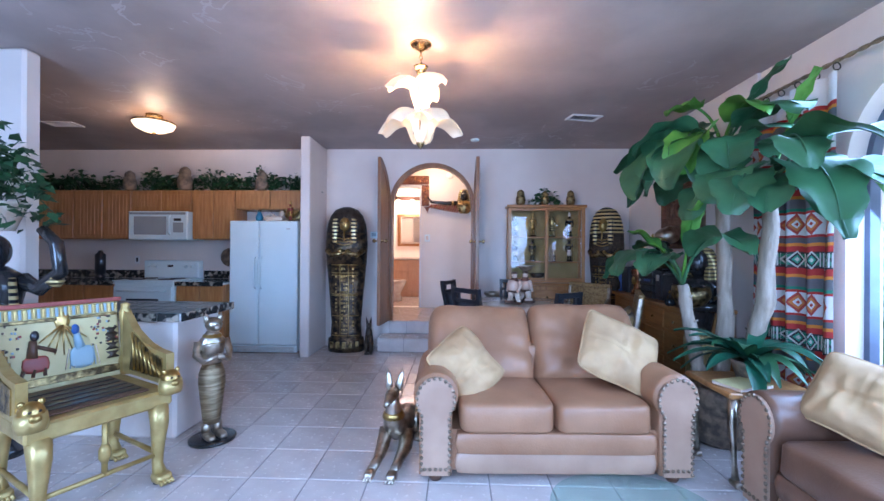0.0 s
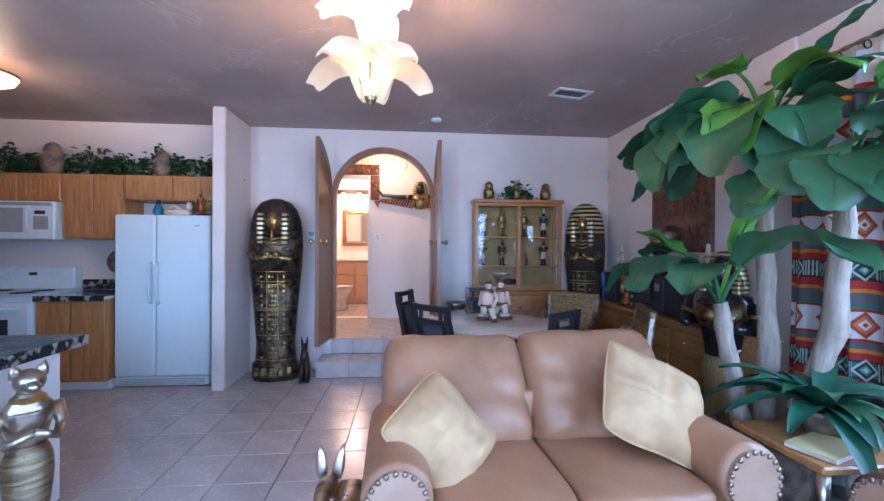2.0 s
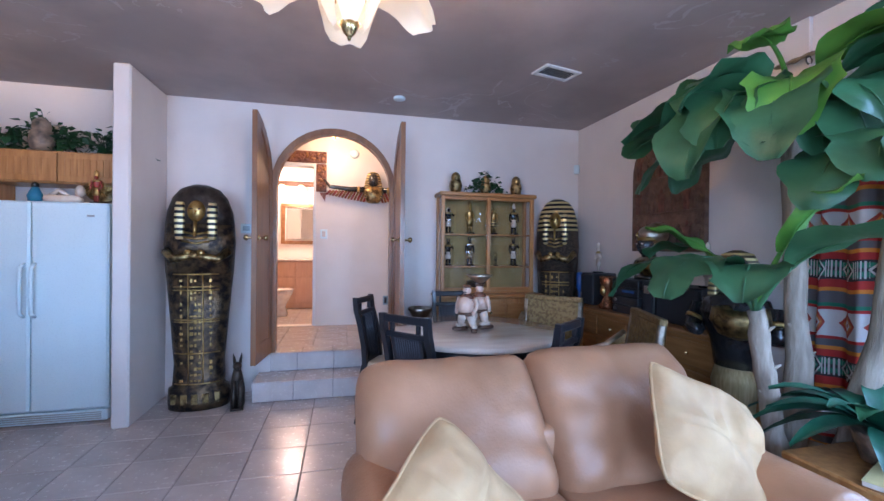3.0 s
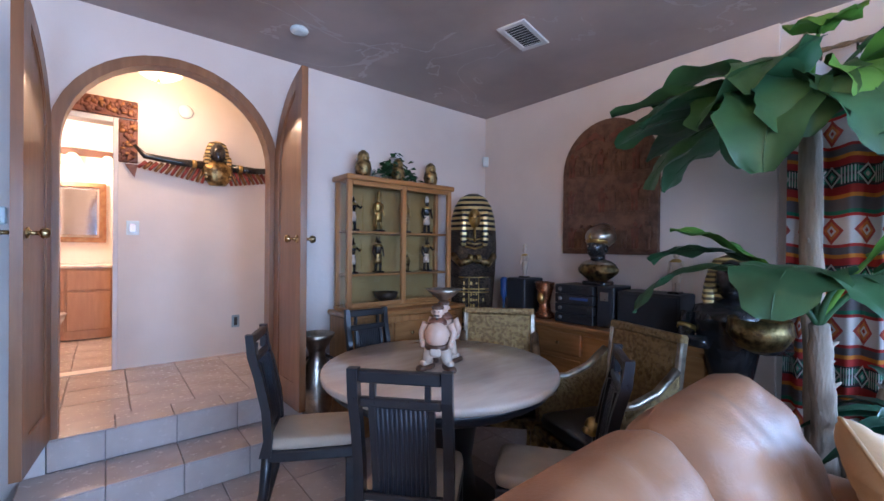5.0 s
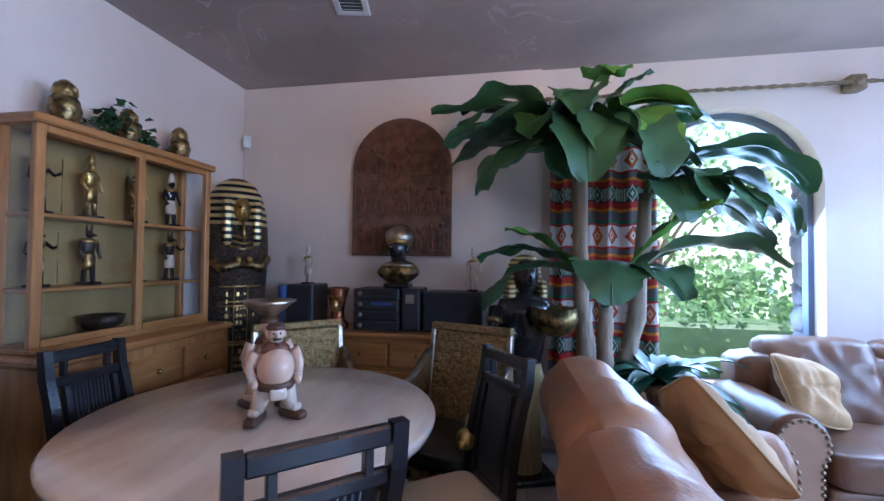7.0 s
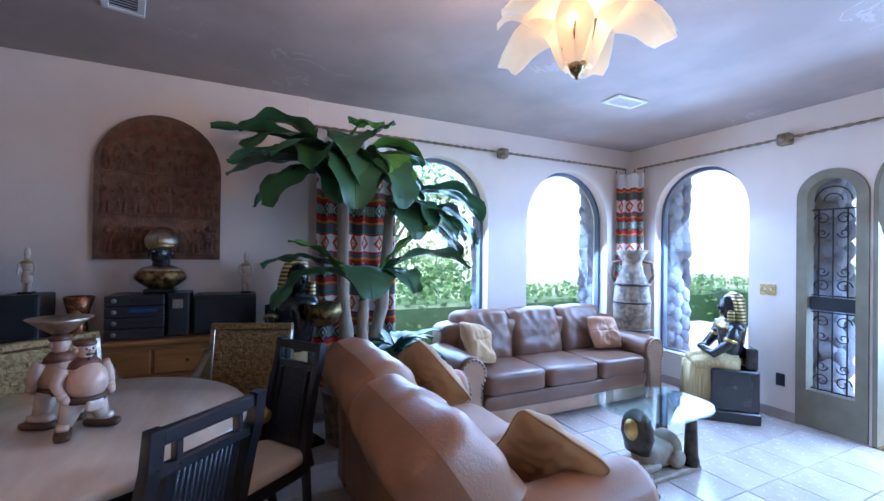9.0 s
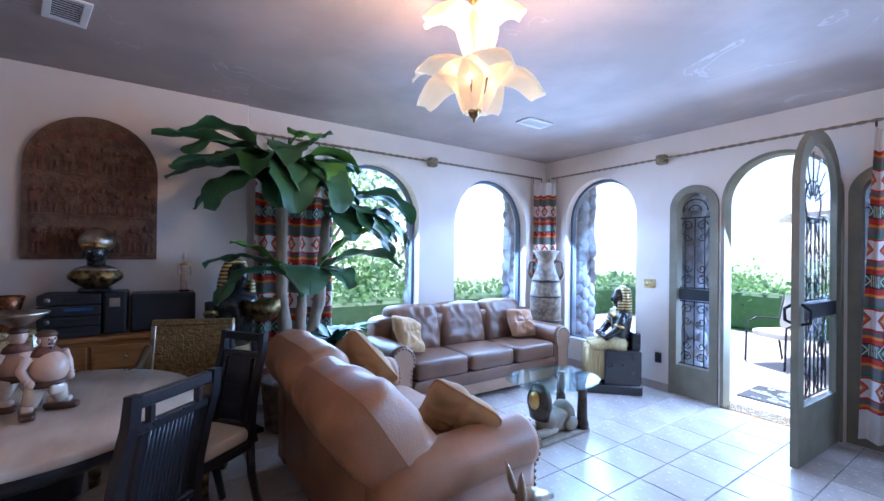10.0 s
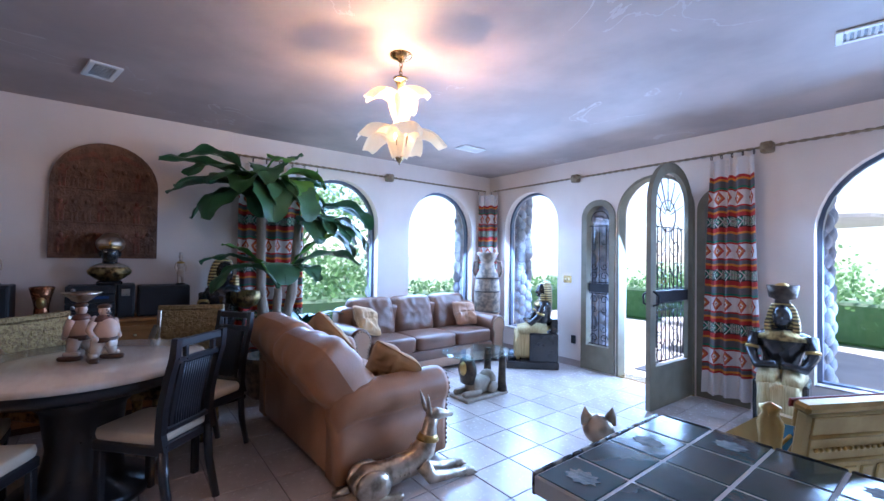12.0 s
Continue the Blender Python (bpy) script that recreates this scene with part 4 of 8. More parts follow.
# ---- gilded bench ----
def gilded_bench(x, y, rz):
    root = thing("gilded_throne", at(x, y, 0, rz), "gold painted throne seat with painted back and lion heads", "chair")
    W, D = 0.63, 0.60
    part("seat_frame", Shape().box(-W / 2, W / 2, 0, D, 0.43, 0.52, GOLD_PAINT, 0.012), root)
    part("seat_panel", Shape().box(-W / 2 + 0.09, W / 2 - 0.09, 0.07, D - 0.05, 0.521, 0.532, BROWNPAINT, 0.003), root, "brown seat panel with dark painted stripes")
    st = Shape()
    for i in range(5):
        st.box(-W / 2 + 0.11, W / 2 - 0.11, 0.12 + i * 0.08, 0.155 + i * 0.08, 0.533, 0.538, BLACK, 0.001)
    part("seat_stripe", st, root, "dark painted stripes")
    lean = pose(0, D - 0.02, 0.52, -9, 0, 0)
    part("backrest", Shape().box(-W / 2 + 0.02, W / 2 - 0.02, -0.02, 0.02, 0, 0.47, YELLOWPAINT, 0.008), root, "pale yellow painted back", lean)
    part("top_rail", Shape().box(-W / 2, W / 2, -0.022, 0.03, 0.47, 0.50, GOLD_PAINT, 0.01), root, "", lean)
    part("rail_stripe", Shape().box(-W / 2, W / 2, -0.032, -0.0225, 0.472, 0.498, RED, 0.003), root, "rust red painted stripe", lean)
    fr = Shape()
    for i in range(30):
        u = -W / 2 + 0.03 + i * (W - 0.06) / 29
        fr.box(u - 0.006, u + 0.006, -0.03, -0.02, 0.41, 0.465, GOLD_PAINT if i % 2 else SAGE, 0.002)
    part("frieze", fr, root, "striped painted frieze", lean)
    part("border", Shape().box(-W / 2 + 0.03, W / 2 - 0.03, -0.027, -0.02, 0.03, 0.075, GOLD_DARK, 0.003).box(-W / 2 + 0.03, W / 2 - 0.03, -0.027, -0.02, 0.385, 0.405, GOLD_DARK, 0.003), root, "patterned gold border", lean)
    art = Shape()
    art.ball((0.02, -0.02, 0.36), (0.05, 0.012, 0.05), GOLD, 14, 8)
    for i in range(7):
        a = radians(-60 + i * 20)
        art.tube([(0.02, -0.024, 0.34), (0.02 + 0.17 * math.sin(a), -0.024, 0.34 - 0.17 * math.cos(a))], [0.008, 0.004], GOLD, 5)
    art.pad(0.05, 0.21, -0.035, -0.018, 0.085, 0.21, SAGE, 0.6, 6)
    art.tube([(0.12, -0.026, 0.2), (0.10, -0.026, 0.28)], [0.035, 0.022], SAGE, 8)
    art.ball((0.095, -0.027, 0.305), (0.028, 0.012, 0.03), BLUEPAINT, 10, 6)
    art.pad(-0.23, -0.07, -0.035, -0.018, 0.10, 0.19, RED, 0.6, 6)
    art.tube([(-0.17, -0.026, 0.18), (-0.16, -0.026, 0.27)], [0.034, 0.024], BROWNPAINT, 8)
    art.ball((-0.15, -0.027, 0.295), (0.028, 0.012, 0.028), BLACK, 10, 6)
    art.tube([(-0.15, -0.026, 0.24), (-0.03, -0.026, 0.2)], 0.012, BROWNPAINT, 6)
    for z in (0.11, 0.16, 0.21, 0.25):
        art.lathe([(0.05, 0), (0.02, 0.02), (0.05, 0.04)], BRONZE, 10, 1, 0.2, m=at(0.34, -0.026, z))
    rg = random.Random(12)
    for i in range(60):
        u, z = rg.choice((rg.uniform(-0.38, -0.22), rg.uniform(0.20, 0.38))), rg.uniform(0.20, 0.37)
        art.box(u - rg.uniform(0.004, 0.011), u + rg.uniform(0.004, 0.011), -0.026, -0.019, z - 0.006, z + 0.006, rg.choice((BRONZE, RED, BROWNPAINT, SAGE)), 0.001)
    for i in range(9):
        art.tube([(0.05 + i * 0.022, -0.027, 0.20), (0.02 + i * 0.028, -0.03, 0.09)], 0.004, SAGE if i % 2 else CHINA, 5)
    for i in range(3):
        art.tube([(-0.22 + i * 0.06, -0.027, 0.12), (-0.24 + i * 0.07, -0.027, 0.08)], 0.012, BROWNPAINT, 6)
    part("painted_scene", art, root, "painted relief scene of plain shapes under a sun disc", lean @ Matrix.Diagonal((0.74, 1.0, 1.06, 1.0)))
    bk = Shape()
    for z in (0.12, 0.22, 0.32, 0.40):
        bk.tube([(-W / 2 + 0.03, 0.024, z), (W / 2 - 0.03, 0.024, z)], 0.008, GOLD_PAINT, 6)
    part("back_panel", Shape().box(-W / 2 + 0.03, W / 2 - 0.03, 0.018, 0.026, 0.02, 0.46, GOLD_PAINT, 0.003), root, "embossed gold reverse", lean)
    for i in range(26):
        bk.ball((-W / 2 + 0.05 + i * (W - 0.10) / 25, 0.030, 0.36), (0.007, 0.006, 0.007), GOLD, 6, 4)
    for i in range(9):
        u = -W / 2 + 0.07 + i * (W - 0.14) / 8
        bk.box(u - 0.022, u + 0.022, 0.024, 0.032, 0.24, 0.30, GOLD_PAINT, 0.004).box(u - 0.012, u + 0.014, 0.024, 0.032, 0.15, 0.20, GOLD_PAINT, 0.004)
    part("back_moulding", bk, root, "raised gold mouldings", lean)
    for s in (-1, 1):
        wing = [(0.0, 0.02), (0.0, 0.20), (0.10, 0.21), (0.20, 0.235), (0.32, 0.30), (0.42, 0.40), (0.46, 0.44), (0.46, 0.02)]
        part("arm_wing", Shape().prism([(u * 1.2 + 0.03, z + 0.52) for u, z in wing], s * W / 2 - 0.022, s * W / 2 + 0.022, GOLD_PAINT, "x"), root, "winged gold arm panel")
        part("arm_inlay", Shape().prism([(0.07, 0.57), (0.07, 0.69), (0.2, 0.71), (0.4, 0.80), (0.45, 0.57)], s * W / 2 + 0.016, s * W / 2 + 0.028, TEALPAINT, "x").prism([(0.07, 0.57), (0.07, 0.69), (0.2, 0.71), (0.4, 0.80), (0.45, 0.57)], s * W / 2 - 0.028, s * W / 2 - 0.016, GOLD_DARK, "x"), root, "turquoise painted inlay")
        fe = Shape()
        for i in range(7):
            fe.tube([(s * W / 2 - s * 0.03, 0.08 + i * 0.05, 0.58), (s * W / 2 - s * 0.03, 0.14 + i * 0.045, 0.66 + i * 0.025)], 0.008, GOLD, 6)
        part("feather", fe, root, "raised gold feathers")
        post = Shape().lathe([(0.03, 0.52), (0.035, 0.6), (0.025, 0.70), (0.03, 0.86), (0.036, 0.92), (0.02, 0.95), (0.03, 0.97), (0.002, 0.985)], GOLD_PAINT, 12, m=at(s * (W / 2 - 0.0), D - 0.03))
        part("post", post, root)
        li = Shape().ball((0, 0, 0), (0.058, 0.062, 0.062), GOLD, 14, 10).ball((0, -0.05, -0.018), (0.032, 0.032, 0.026), GOLD, 10, 6)
        for q in (-1, 1):
            li.ball((q * 0.04, 0.0, 0.052), (0.018, 0.012, 0.02), GOLD, 8, 6)
            li.ball((q * 0.02, -0.052, 0.018), (0.009, 0.008, 0.007), BRONZE, 8, 6)
        li.lathe([(0.065, -0.09), (0.072, -0.05), (0.066, 0.0)], GOLD_PAINT, 14)
        part("lion_head", li, root, "gold lion head", at(s * (W / 2 - 0.02), -0.015, 0.585, 0, 0.86))
        for y, nm in ((0.02, 0), (D - 0.05, 1)):
            leg = Shape().tube([(0, 0.02, 0.44), (0, 0.0, 0.34), (0, 0.015, 0.20), (0, 0.02, 0.10), (0, -0.005, 0.05)], [0.052, 0.046, 0.032, 0.028, 0.036], GOLD_PAINT, 12)
            leg.pad(-0.042, 0.042, -0.075, 0.03, 0.012, 0.065, GOLD_PAINT, 0.5, 6)
            for q in (-1.2, -0.4, 0.4, 1.2):
                leg.tube([(q * 0.022, -0.06, 0.035), (q * 0.024, -0.09, 0.018)], [0.012, 0.009], GOLD_PAINT, 6)
            leg.lathe([(0.03, 0), (0.03, 0.014)], BLACK, 10)
            part("leg", leg, root, "lion paw leg", at(s * (W / 2 - 0.06), y))
        part("side_stretcher", Shape().tube([(s * (W / 2 - 0.06), 0.02, 0.16), (s * (W / 2 - 0.06), D - 0.05, 0.16)], 0.014, GOLD_PAINT, 8), root)
    part("front_stretcher", Shape().tube([(-W / 2 + 0.06, 0.03, 0.16), (W / 2 - 0.06, 0.03, 0.16)], 0.013, GOLD_PAINT, 8), root)
    part("strut", Shape().tube([(0, 0.03, 0.16), (0, 0.03, 0.44)], 0.014, GOLD_PAINT, 8).lathe([(0.014, 0.22), (0.028, 0.25), (0.028, 0.29), (0.014, 0.32)], GOLD_PAINT, 10, m=at(0, 0.03)), root)
    return root


gilded_bench(-1.875, 2.555, 62.5)

MOTIF = material("embossed_motif", (0.26, 0.26, 0.21), 0.5, other=(0.06, 0.08, 0.075), scale=40, bump=0.4)
EDGE_TILE = material("patterned_edge_tile", (0.34, 0.30, 0.24), 0.2, other=(0.02, 0.022, 0.022), scale=16, bump=0.2, mix=(0.5, 0.6))

# ---- kitchen island at the edge of the living room ----
island = thing("kitchen_island", at(0.06, 0.03), "white plastered island with a dark green tiled top", "counter")
part("base", Shape().box(-3.118, -2.10, 3.27, 3.80, 0, 0.84, PLASTER, 0.02), island, "white plaster base")
part("core", Shape().box(-3.118, -2.022, 3.202, 3.868, 0.842, 0.8885, PALE_GROUT, 0.004), island, "pale grout bed")
nx, ny = 7, 4
for i in range(nx):
    for j in range(ny):
        x0, y0 = -3.116 + i * 1.092 / nx, 3.204 + j * 0.662 / ny
        t = part("top_tile", Shape().box(x0 + 0.004, x0 + 1.092 / nx - 0.004, y0 + 0.004, y0 + 0.662 / ny - 0.004, 0.885, 0.8905, GREEN_TILE, 0.003), island)
        if (j in (0, ny - 1) or i == nx - 1) and (i + j) % 2:
            part("motif", Shape().prism([((0.046 if k % 2 else 0.034) * math.cos(k * math.pi / 10), (0.036 if k % 2 else 0.026) * math.sin(k * math.pi / 10)) for k in range(20)], 0.8907, 0.8917, MOTIF, "z", at(x0 + 0.078, y0 + 0.083)), t, "pale embossed motif")
for i in range(7):
    x0 = -3.116 + i * 0.156
    part("edge_tile", Shape().box(x0 + 0.003, x0 + 0.153, 3.190, 3.201, 0.835, 0.892, EDGE_TILE, 0.003), island, "patterned dark edge tile")
for j in range(4):
    y0 = 3.204 + j * 0.1655
    part("edge_tile", Shape().box(-2.021, -2.010, y0 + 0.003, y0 + 0.162, 0.835, 0.892, EDGE_TILE, 0.003), island, "patterned dark edge tile")

# ---- dining corner ----
tb = thing("dining_table", at(0.595, 4.87), "round cream travertine dining table on a black pedestal", "table")
part("tabletop", Shape().lathe([(0.565, 0.742), (0.612, 0.752), (0.615, 0.766), (0.615, 0.778), (0.605, 0.787), (0.3, 0.7875), (0.001, 0.788)], MARBLE, 64), tb, "polished cream travertine top")
part("apron", Shape().lathe([(0.50, 0.66), (0.565, 0.70), (0.565, 0.741)], BLACK, 48), tb, "black lacquered apron")
part("pedestal", Shape().lathe([(0.34, 0.0), (0.35, 0.03), (0.33, 0.06), (0.20, 0.12), (0.17, 0.30), (0.20, 0.52), (0.34, 0.66)], BLACK, 32), tb, "black lacquered pedestal")


def black_chair(name="dining_chair"):
    """High-backed chair facing local +y; origin under the seat."""
    root = thing(name, at(0, 0), "black lacquered dining chair with cream seat and slatted back", "chair", "chairs round the table")
    part("seat", Shape().pad(-0.215, 0.215, -0.20, 0.23, 0.425, 0.485, CREAM, 0.28, 8, 0.25), root, "cream upholstered seat")
    part("seat_frame", Shape().box(-0.21, 0.21, -0.20, 0.22, 0.37, 0.424, BLACK, 0.008), root)
    for s in (-1, 1):
        part("front_leg", Shape().box(s * 0.185 - 0.022, s * 0.185 + 0.022, 0.165, 0.21, 0, 0.37, BLACK, 0.006), root)
        part("rear_leg", Shape().tube([(s * 0.185, -0.27, 0.0), (s * 0.185, -0.215, 0.22), (s * 0.185, -0.20, 0.42)], [0.022, 0.025, 0.026], BLACK, 8), root)
        cur = [(-0.235, 0.40), (-0.215, 0.48), (-0.225, 0.62), (-0.26, 0.78), (-0.29, 0.88), (-0.30, 0.985), (-0.265, 0.985), (-0.25, 0.88), (-0.22, 0.78), (-0.185, 0.62), (-0.175, 0.48), (-0.18, 0.40)]
        part("back_post", Shape().prism(cur, s * 0.195 - 0.022, s * 0.195 + 0.022, BLACK, "x"), root)
    part("top_rail", Shape().box(-0.173, 0.173, -0.292, -0.262, 0.935, 0.98, BLACK, 0.006), root)
    part("mid_rail", Shape().box(-0.173, 0.173, -0.277, -0.25, 0.845, 0.88, BLACK, 0.006), root)
    for s in (-1, 1):
        part("spacer", Shape().box(s * 0.115 - 0.012, s * 0.115 + 0.012, -0.285, -0.258, 0.88, 0.935, BLACK, 0.003), root)
        part("inner_post", Shape().prism([(-0.262, 0.845), (-0.235, 0.72), (-0.205, 0.56), (-0.20, 0.50), (-0.18, 0.50), (-0.185, 0.56), (-0.21, 0.72), (-0.235, 0.845)], s * 0.125 - 0.014, s * 0.125 + 0.014, BLACK, "x"), root)
    for i in range(11):
        u = -0.1 + i * 0.02
        part("reed", Shape().tube([(u, -0.20, 0.50), (u, -0.205, 0.58), (u, -0.23, 0.72), (u, -0.257, 0.85)], 0.0088, REED, 6), root)
    part("back_sheet", Shape().prism([(-0.262, 0.845), (-0.235, 0.72), (-0.205, 0.56), (-0.20, 0.50), (-0.194, 0.50), (-0.199, 0.56), (-0.228, 0.72), (-0.255, 0.845)], -0.11, 0.11, BLACK, "x"), root)
    part("lower_rail", Shape().box(-0.173, 0.173, -0.215, -0.188, 0.48, 0.51, BLACK, 0.005), root)
    return root


REED = material("ribbed_dark_panel", (0.03, 0.037, 0.05), 0.4, other=(0.02, 0.024, 0.032), bump=0.05)
first = black_chair()
spots = [(0.205, 4.545, -48), (0.06, 5.245, -118), (0.60, 5.42, 178), (0.70, 4.24, 36)]
SLIM = Matrix.Diagonal((0.85, 1.0, 1.0, 1.0))
first.matrix_basis = at(*spots[0][:2], 0, spots[0][2]) @ SLIM
for x, y, r in spots[1:]:
    copy_thing(first, at(x, y, 0, r) @ SLIM)


def throne_chair(x, y, rz):
    """Gilded armchair with an embossed back, facing local +y."""
    root = thing("throne_chair", at(x, y, 0, rz), "gilded armchair with embossed back and black seat", "chair", "throne chairs")
    part("seat", Shape().pad(-0.24, 0.24, -0.22, 0.24, 0.41, 0.48, BLACK, 0.3, 8, 0.2), root, "black cushioned seat")
    part("seat_frame", Shape().box(-0.25, 0.25, -0.23, 0.25, 0.35, 0.41, GOLD_DARK, 0.008), root)
    lean = pose(0, -0.23, 0.42, 8, 0, 0)
    part("back_panel", Shape().box(-0.225, 0.225, -0.018, 0.018, 0.02, 0.52, RELIEF_GOLD, 0.006), root, "embossed antique gold panel", lean)
    part("back_sheet", Shape().box(-0.245, 0.245, -0.028, -0.019, 0.0, 0.56, GOLD_DARK, 0.005), root, m=lean)
    em = Shape()
    rnd = random.Random(4)
    for i in range(7):
        for j in range(7):
            u, w = -0.19 + i * 0.063, 0.06 + j * 0.063
            em.box(u - rnd.uniform(0.01, 0.027), u + rnd.uniform(0.01, 0.027), 0.016, 0.019 + rnd.uniform(0.002, 0.005), w - rnd.uniform(0.01, 0.026), w + rnd.uniform(0.01, 0.026), RELIEF_GOLD, 0.003)
    part("embossing", em, root, "raised symbol shapes", lean)["kind"] = "stuff"
    part("top_rail", Shape().box(-0.25, 0.25, -0.025, 0.025, 0.52, 0.565, RELIEF_GOLD, 0.008), root, "embossed top rail", lean)
    for s in (-1, 1):
        part("back_post", Shape().box(s * 0.235 - 0.018, s * 0.235 + 0.018, -0.022, 0.022, 0.0, 0.53, SILVER, 0.008), root, "silvered back post", lean)
        armp = [(-0.23, 0.42), (-0.25, 0.80), (-0.12, 0.70), (0.02, 0.655), (0.20, 0.66), (0.235, 0.60), (0.22, 0.42)]
        part("arm", Shape().prism(armp, s * 0.25 - 0.02, s * 0.25 + 0.02, RELIEF_GOLD, "x"), root, "winged embossed arm")
        part("arm_rail", Shape().tube([(s * 0.25, -0.25, 0.81), (s * 0.25, -0.12, 0.71), (s * 0.25, 0.02, 0.665), (s * 0.25, 0.20, 0.67), (s * 0.25, 0.24, 0.60)], 0.022, SILVER, 8), root)
        part("lion_head", Shape().ball((s * 0.25, 0.25, 0.60), (0.04, 0.04, 0.045), GOLD, 12, 8).ball((s * 0.25, 0.285, 0.59), (0.022, 0.02, 0.018), GOLD, 8, 6), root)
        for y in (-0.2, 0.2):
            part("leg", Shape().tube([(s * 0.22, y, 0.37), (s * 0.22, y, 0.24), (s * 0.22, y, 0.10), (s * 0.22, y + 0.01, 0.03)], [0.036, 0.03, 0.022, 0.03], GOLD_DARK, 10).pad(s * 0.22 - 0.03, s * 0.22 + 0.03, y - 0.02, y + 0.06, 0, 0.04, GOLD_DARK, 0.5, 6), root, "lion paw leg")
    return root


RELIEF_GOLD = material("embossed_gold", (0.42, 0.29, 0.13), 0.40, 0.85, other=(0.27, 0.175, 0.08), scale=40, bump=0.8, grain=80, mix=(0.4, 0.56))
throne_chair(1.19, 5.00, 133)
throne_chair(1.25, 4.33, 70)


# figures on the table
def chef_figure(x, y, z, rz, label):
    sh = Shape()
    for s in (-1, 1):
        sh.pad(s * 0.075 - 0.034, s * 0.075 + 0.034, -0.12, 0.045, 0, 0.034, BROWNPAINT, 0.5, 6, m=pose(0, 0, 0, 0, 0, s * 30))
        sh.pad(s * 0.075 - 0.028, s * 0.075 + 0.028, -0.085, 0.03, 0.03, 0.062, CHINA, 0.5, 6, m=pose(0, 0, 0, 0, 0, s * 30))
        sh.tube([(s * 0.078, 0.0, 0.05), (s * 0.045, 0.0, 0.14)], [0.032, 0.05], CHINA, 10)
        sh.tube([(s * 0.085, 0.005, 0.275), (s * 0.115, 0.01, 0.22), (s * 0.10, -0.03, 0.165)], [0.028, 0.024, 0.018], SKIN, 10)
        sh.ball((s * 0.097, -0.035, 0.16), (0.02, 0.02, 0.02), SKIN, 8, 6)
        sh.tube([(s * 0.104, -0.018, 0.178), (s * 0.101, -0.028, 0.168)], 0.021, CHINA, 10)
        sh.ball((s * 0.038, 0.0, 0.345), (0.01, 0.012, 0.015), SKIN, 8, 6)
        sh.ball((s * 0.014, -0.037, 0.352), (0.005, 0.004, 0.005), BLACK, 6, 4)
    sh.ball((0, -0.018, 0.215), (0.085, 0.088, 0.082), SKIN, 18, 12)
    sh.lathe([(0.083, 0.135), (0.088, 0.15), (0.083, 0.165)], BROWNPAINT, 18, 1, 0.95, m=at(0, -0.012))
    sh.pad(-0.04, 0.04, -0.095, -0.065, 0.10, 0.15, CHINA, 0.5, 6)
    sh.lathe([(0.065, 0.275), (0.058, 0.295), (0.036, 0.315)], CARVED, 16, 1.1, 0.8)
    sh.ball((0, 0, 0.345), (0.037, 0.04, 0.044), SKIN, 14, 10)
    sh.ball((0, -0.042, 0.342), (0.009, 0.012, 0.010), SKIN, 8, 6)
    sh.pad(-0.02, 0.02, -0.047, -0.034, 0.325, 0.334, BLACK, 0.5, 5)
    sh.pad(-0.008, 0.008, -0.042, -0.03, 0.303, 0.317, BLACK, 0.5, 5)
    sh.lathe([(0.045, 0.365), (0.047, 0.375), (0.032, 0.388), (0.01, 0.392)], BROWNPAINT, 14)
    return solid("chef_figurine", sh, label, "figurine", at(x, y, z, rz, 0.85) @ Matrix.Diagonal((0.84, 0.9, 1.0, 1.0)), "table figurines")


chef_figure(0.51, 4.79, 0.788, -48, "painted resin figurine of a stout bare-chested cook")
chef_figure(0.64, 4.90, 0.788, 130, "painted resin figurine holding a silver bowl")
bowl = Shape().lathe([(0.03, 0), (0.05, 0.015), (0.10, 0.055), (0.125, 0.075), (0.118, 0.075), (0.09, 0.05), (0.02, 0.02)], SILVER, 24)
solid("silver_bowl", bowl, "shallow silver bowl held on the figurine's head", "bowl", at(0.64, 4.90, 1.122, 0, 0.8))


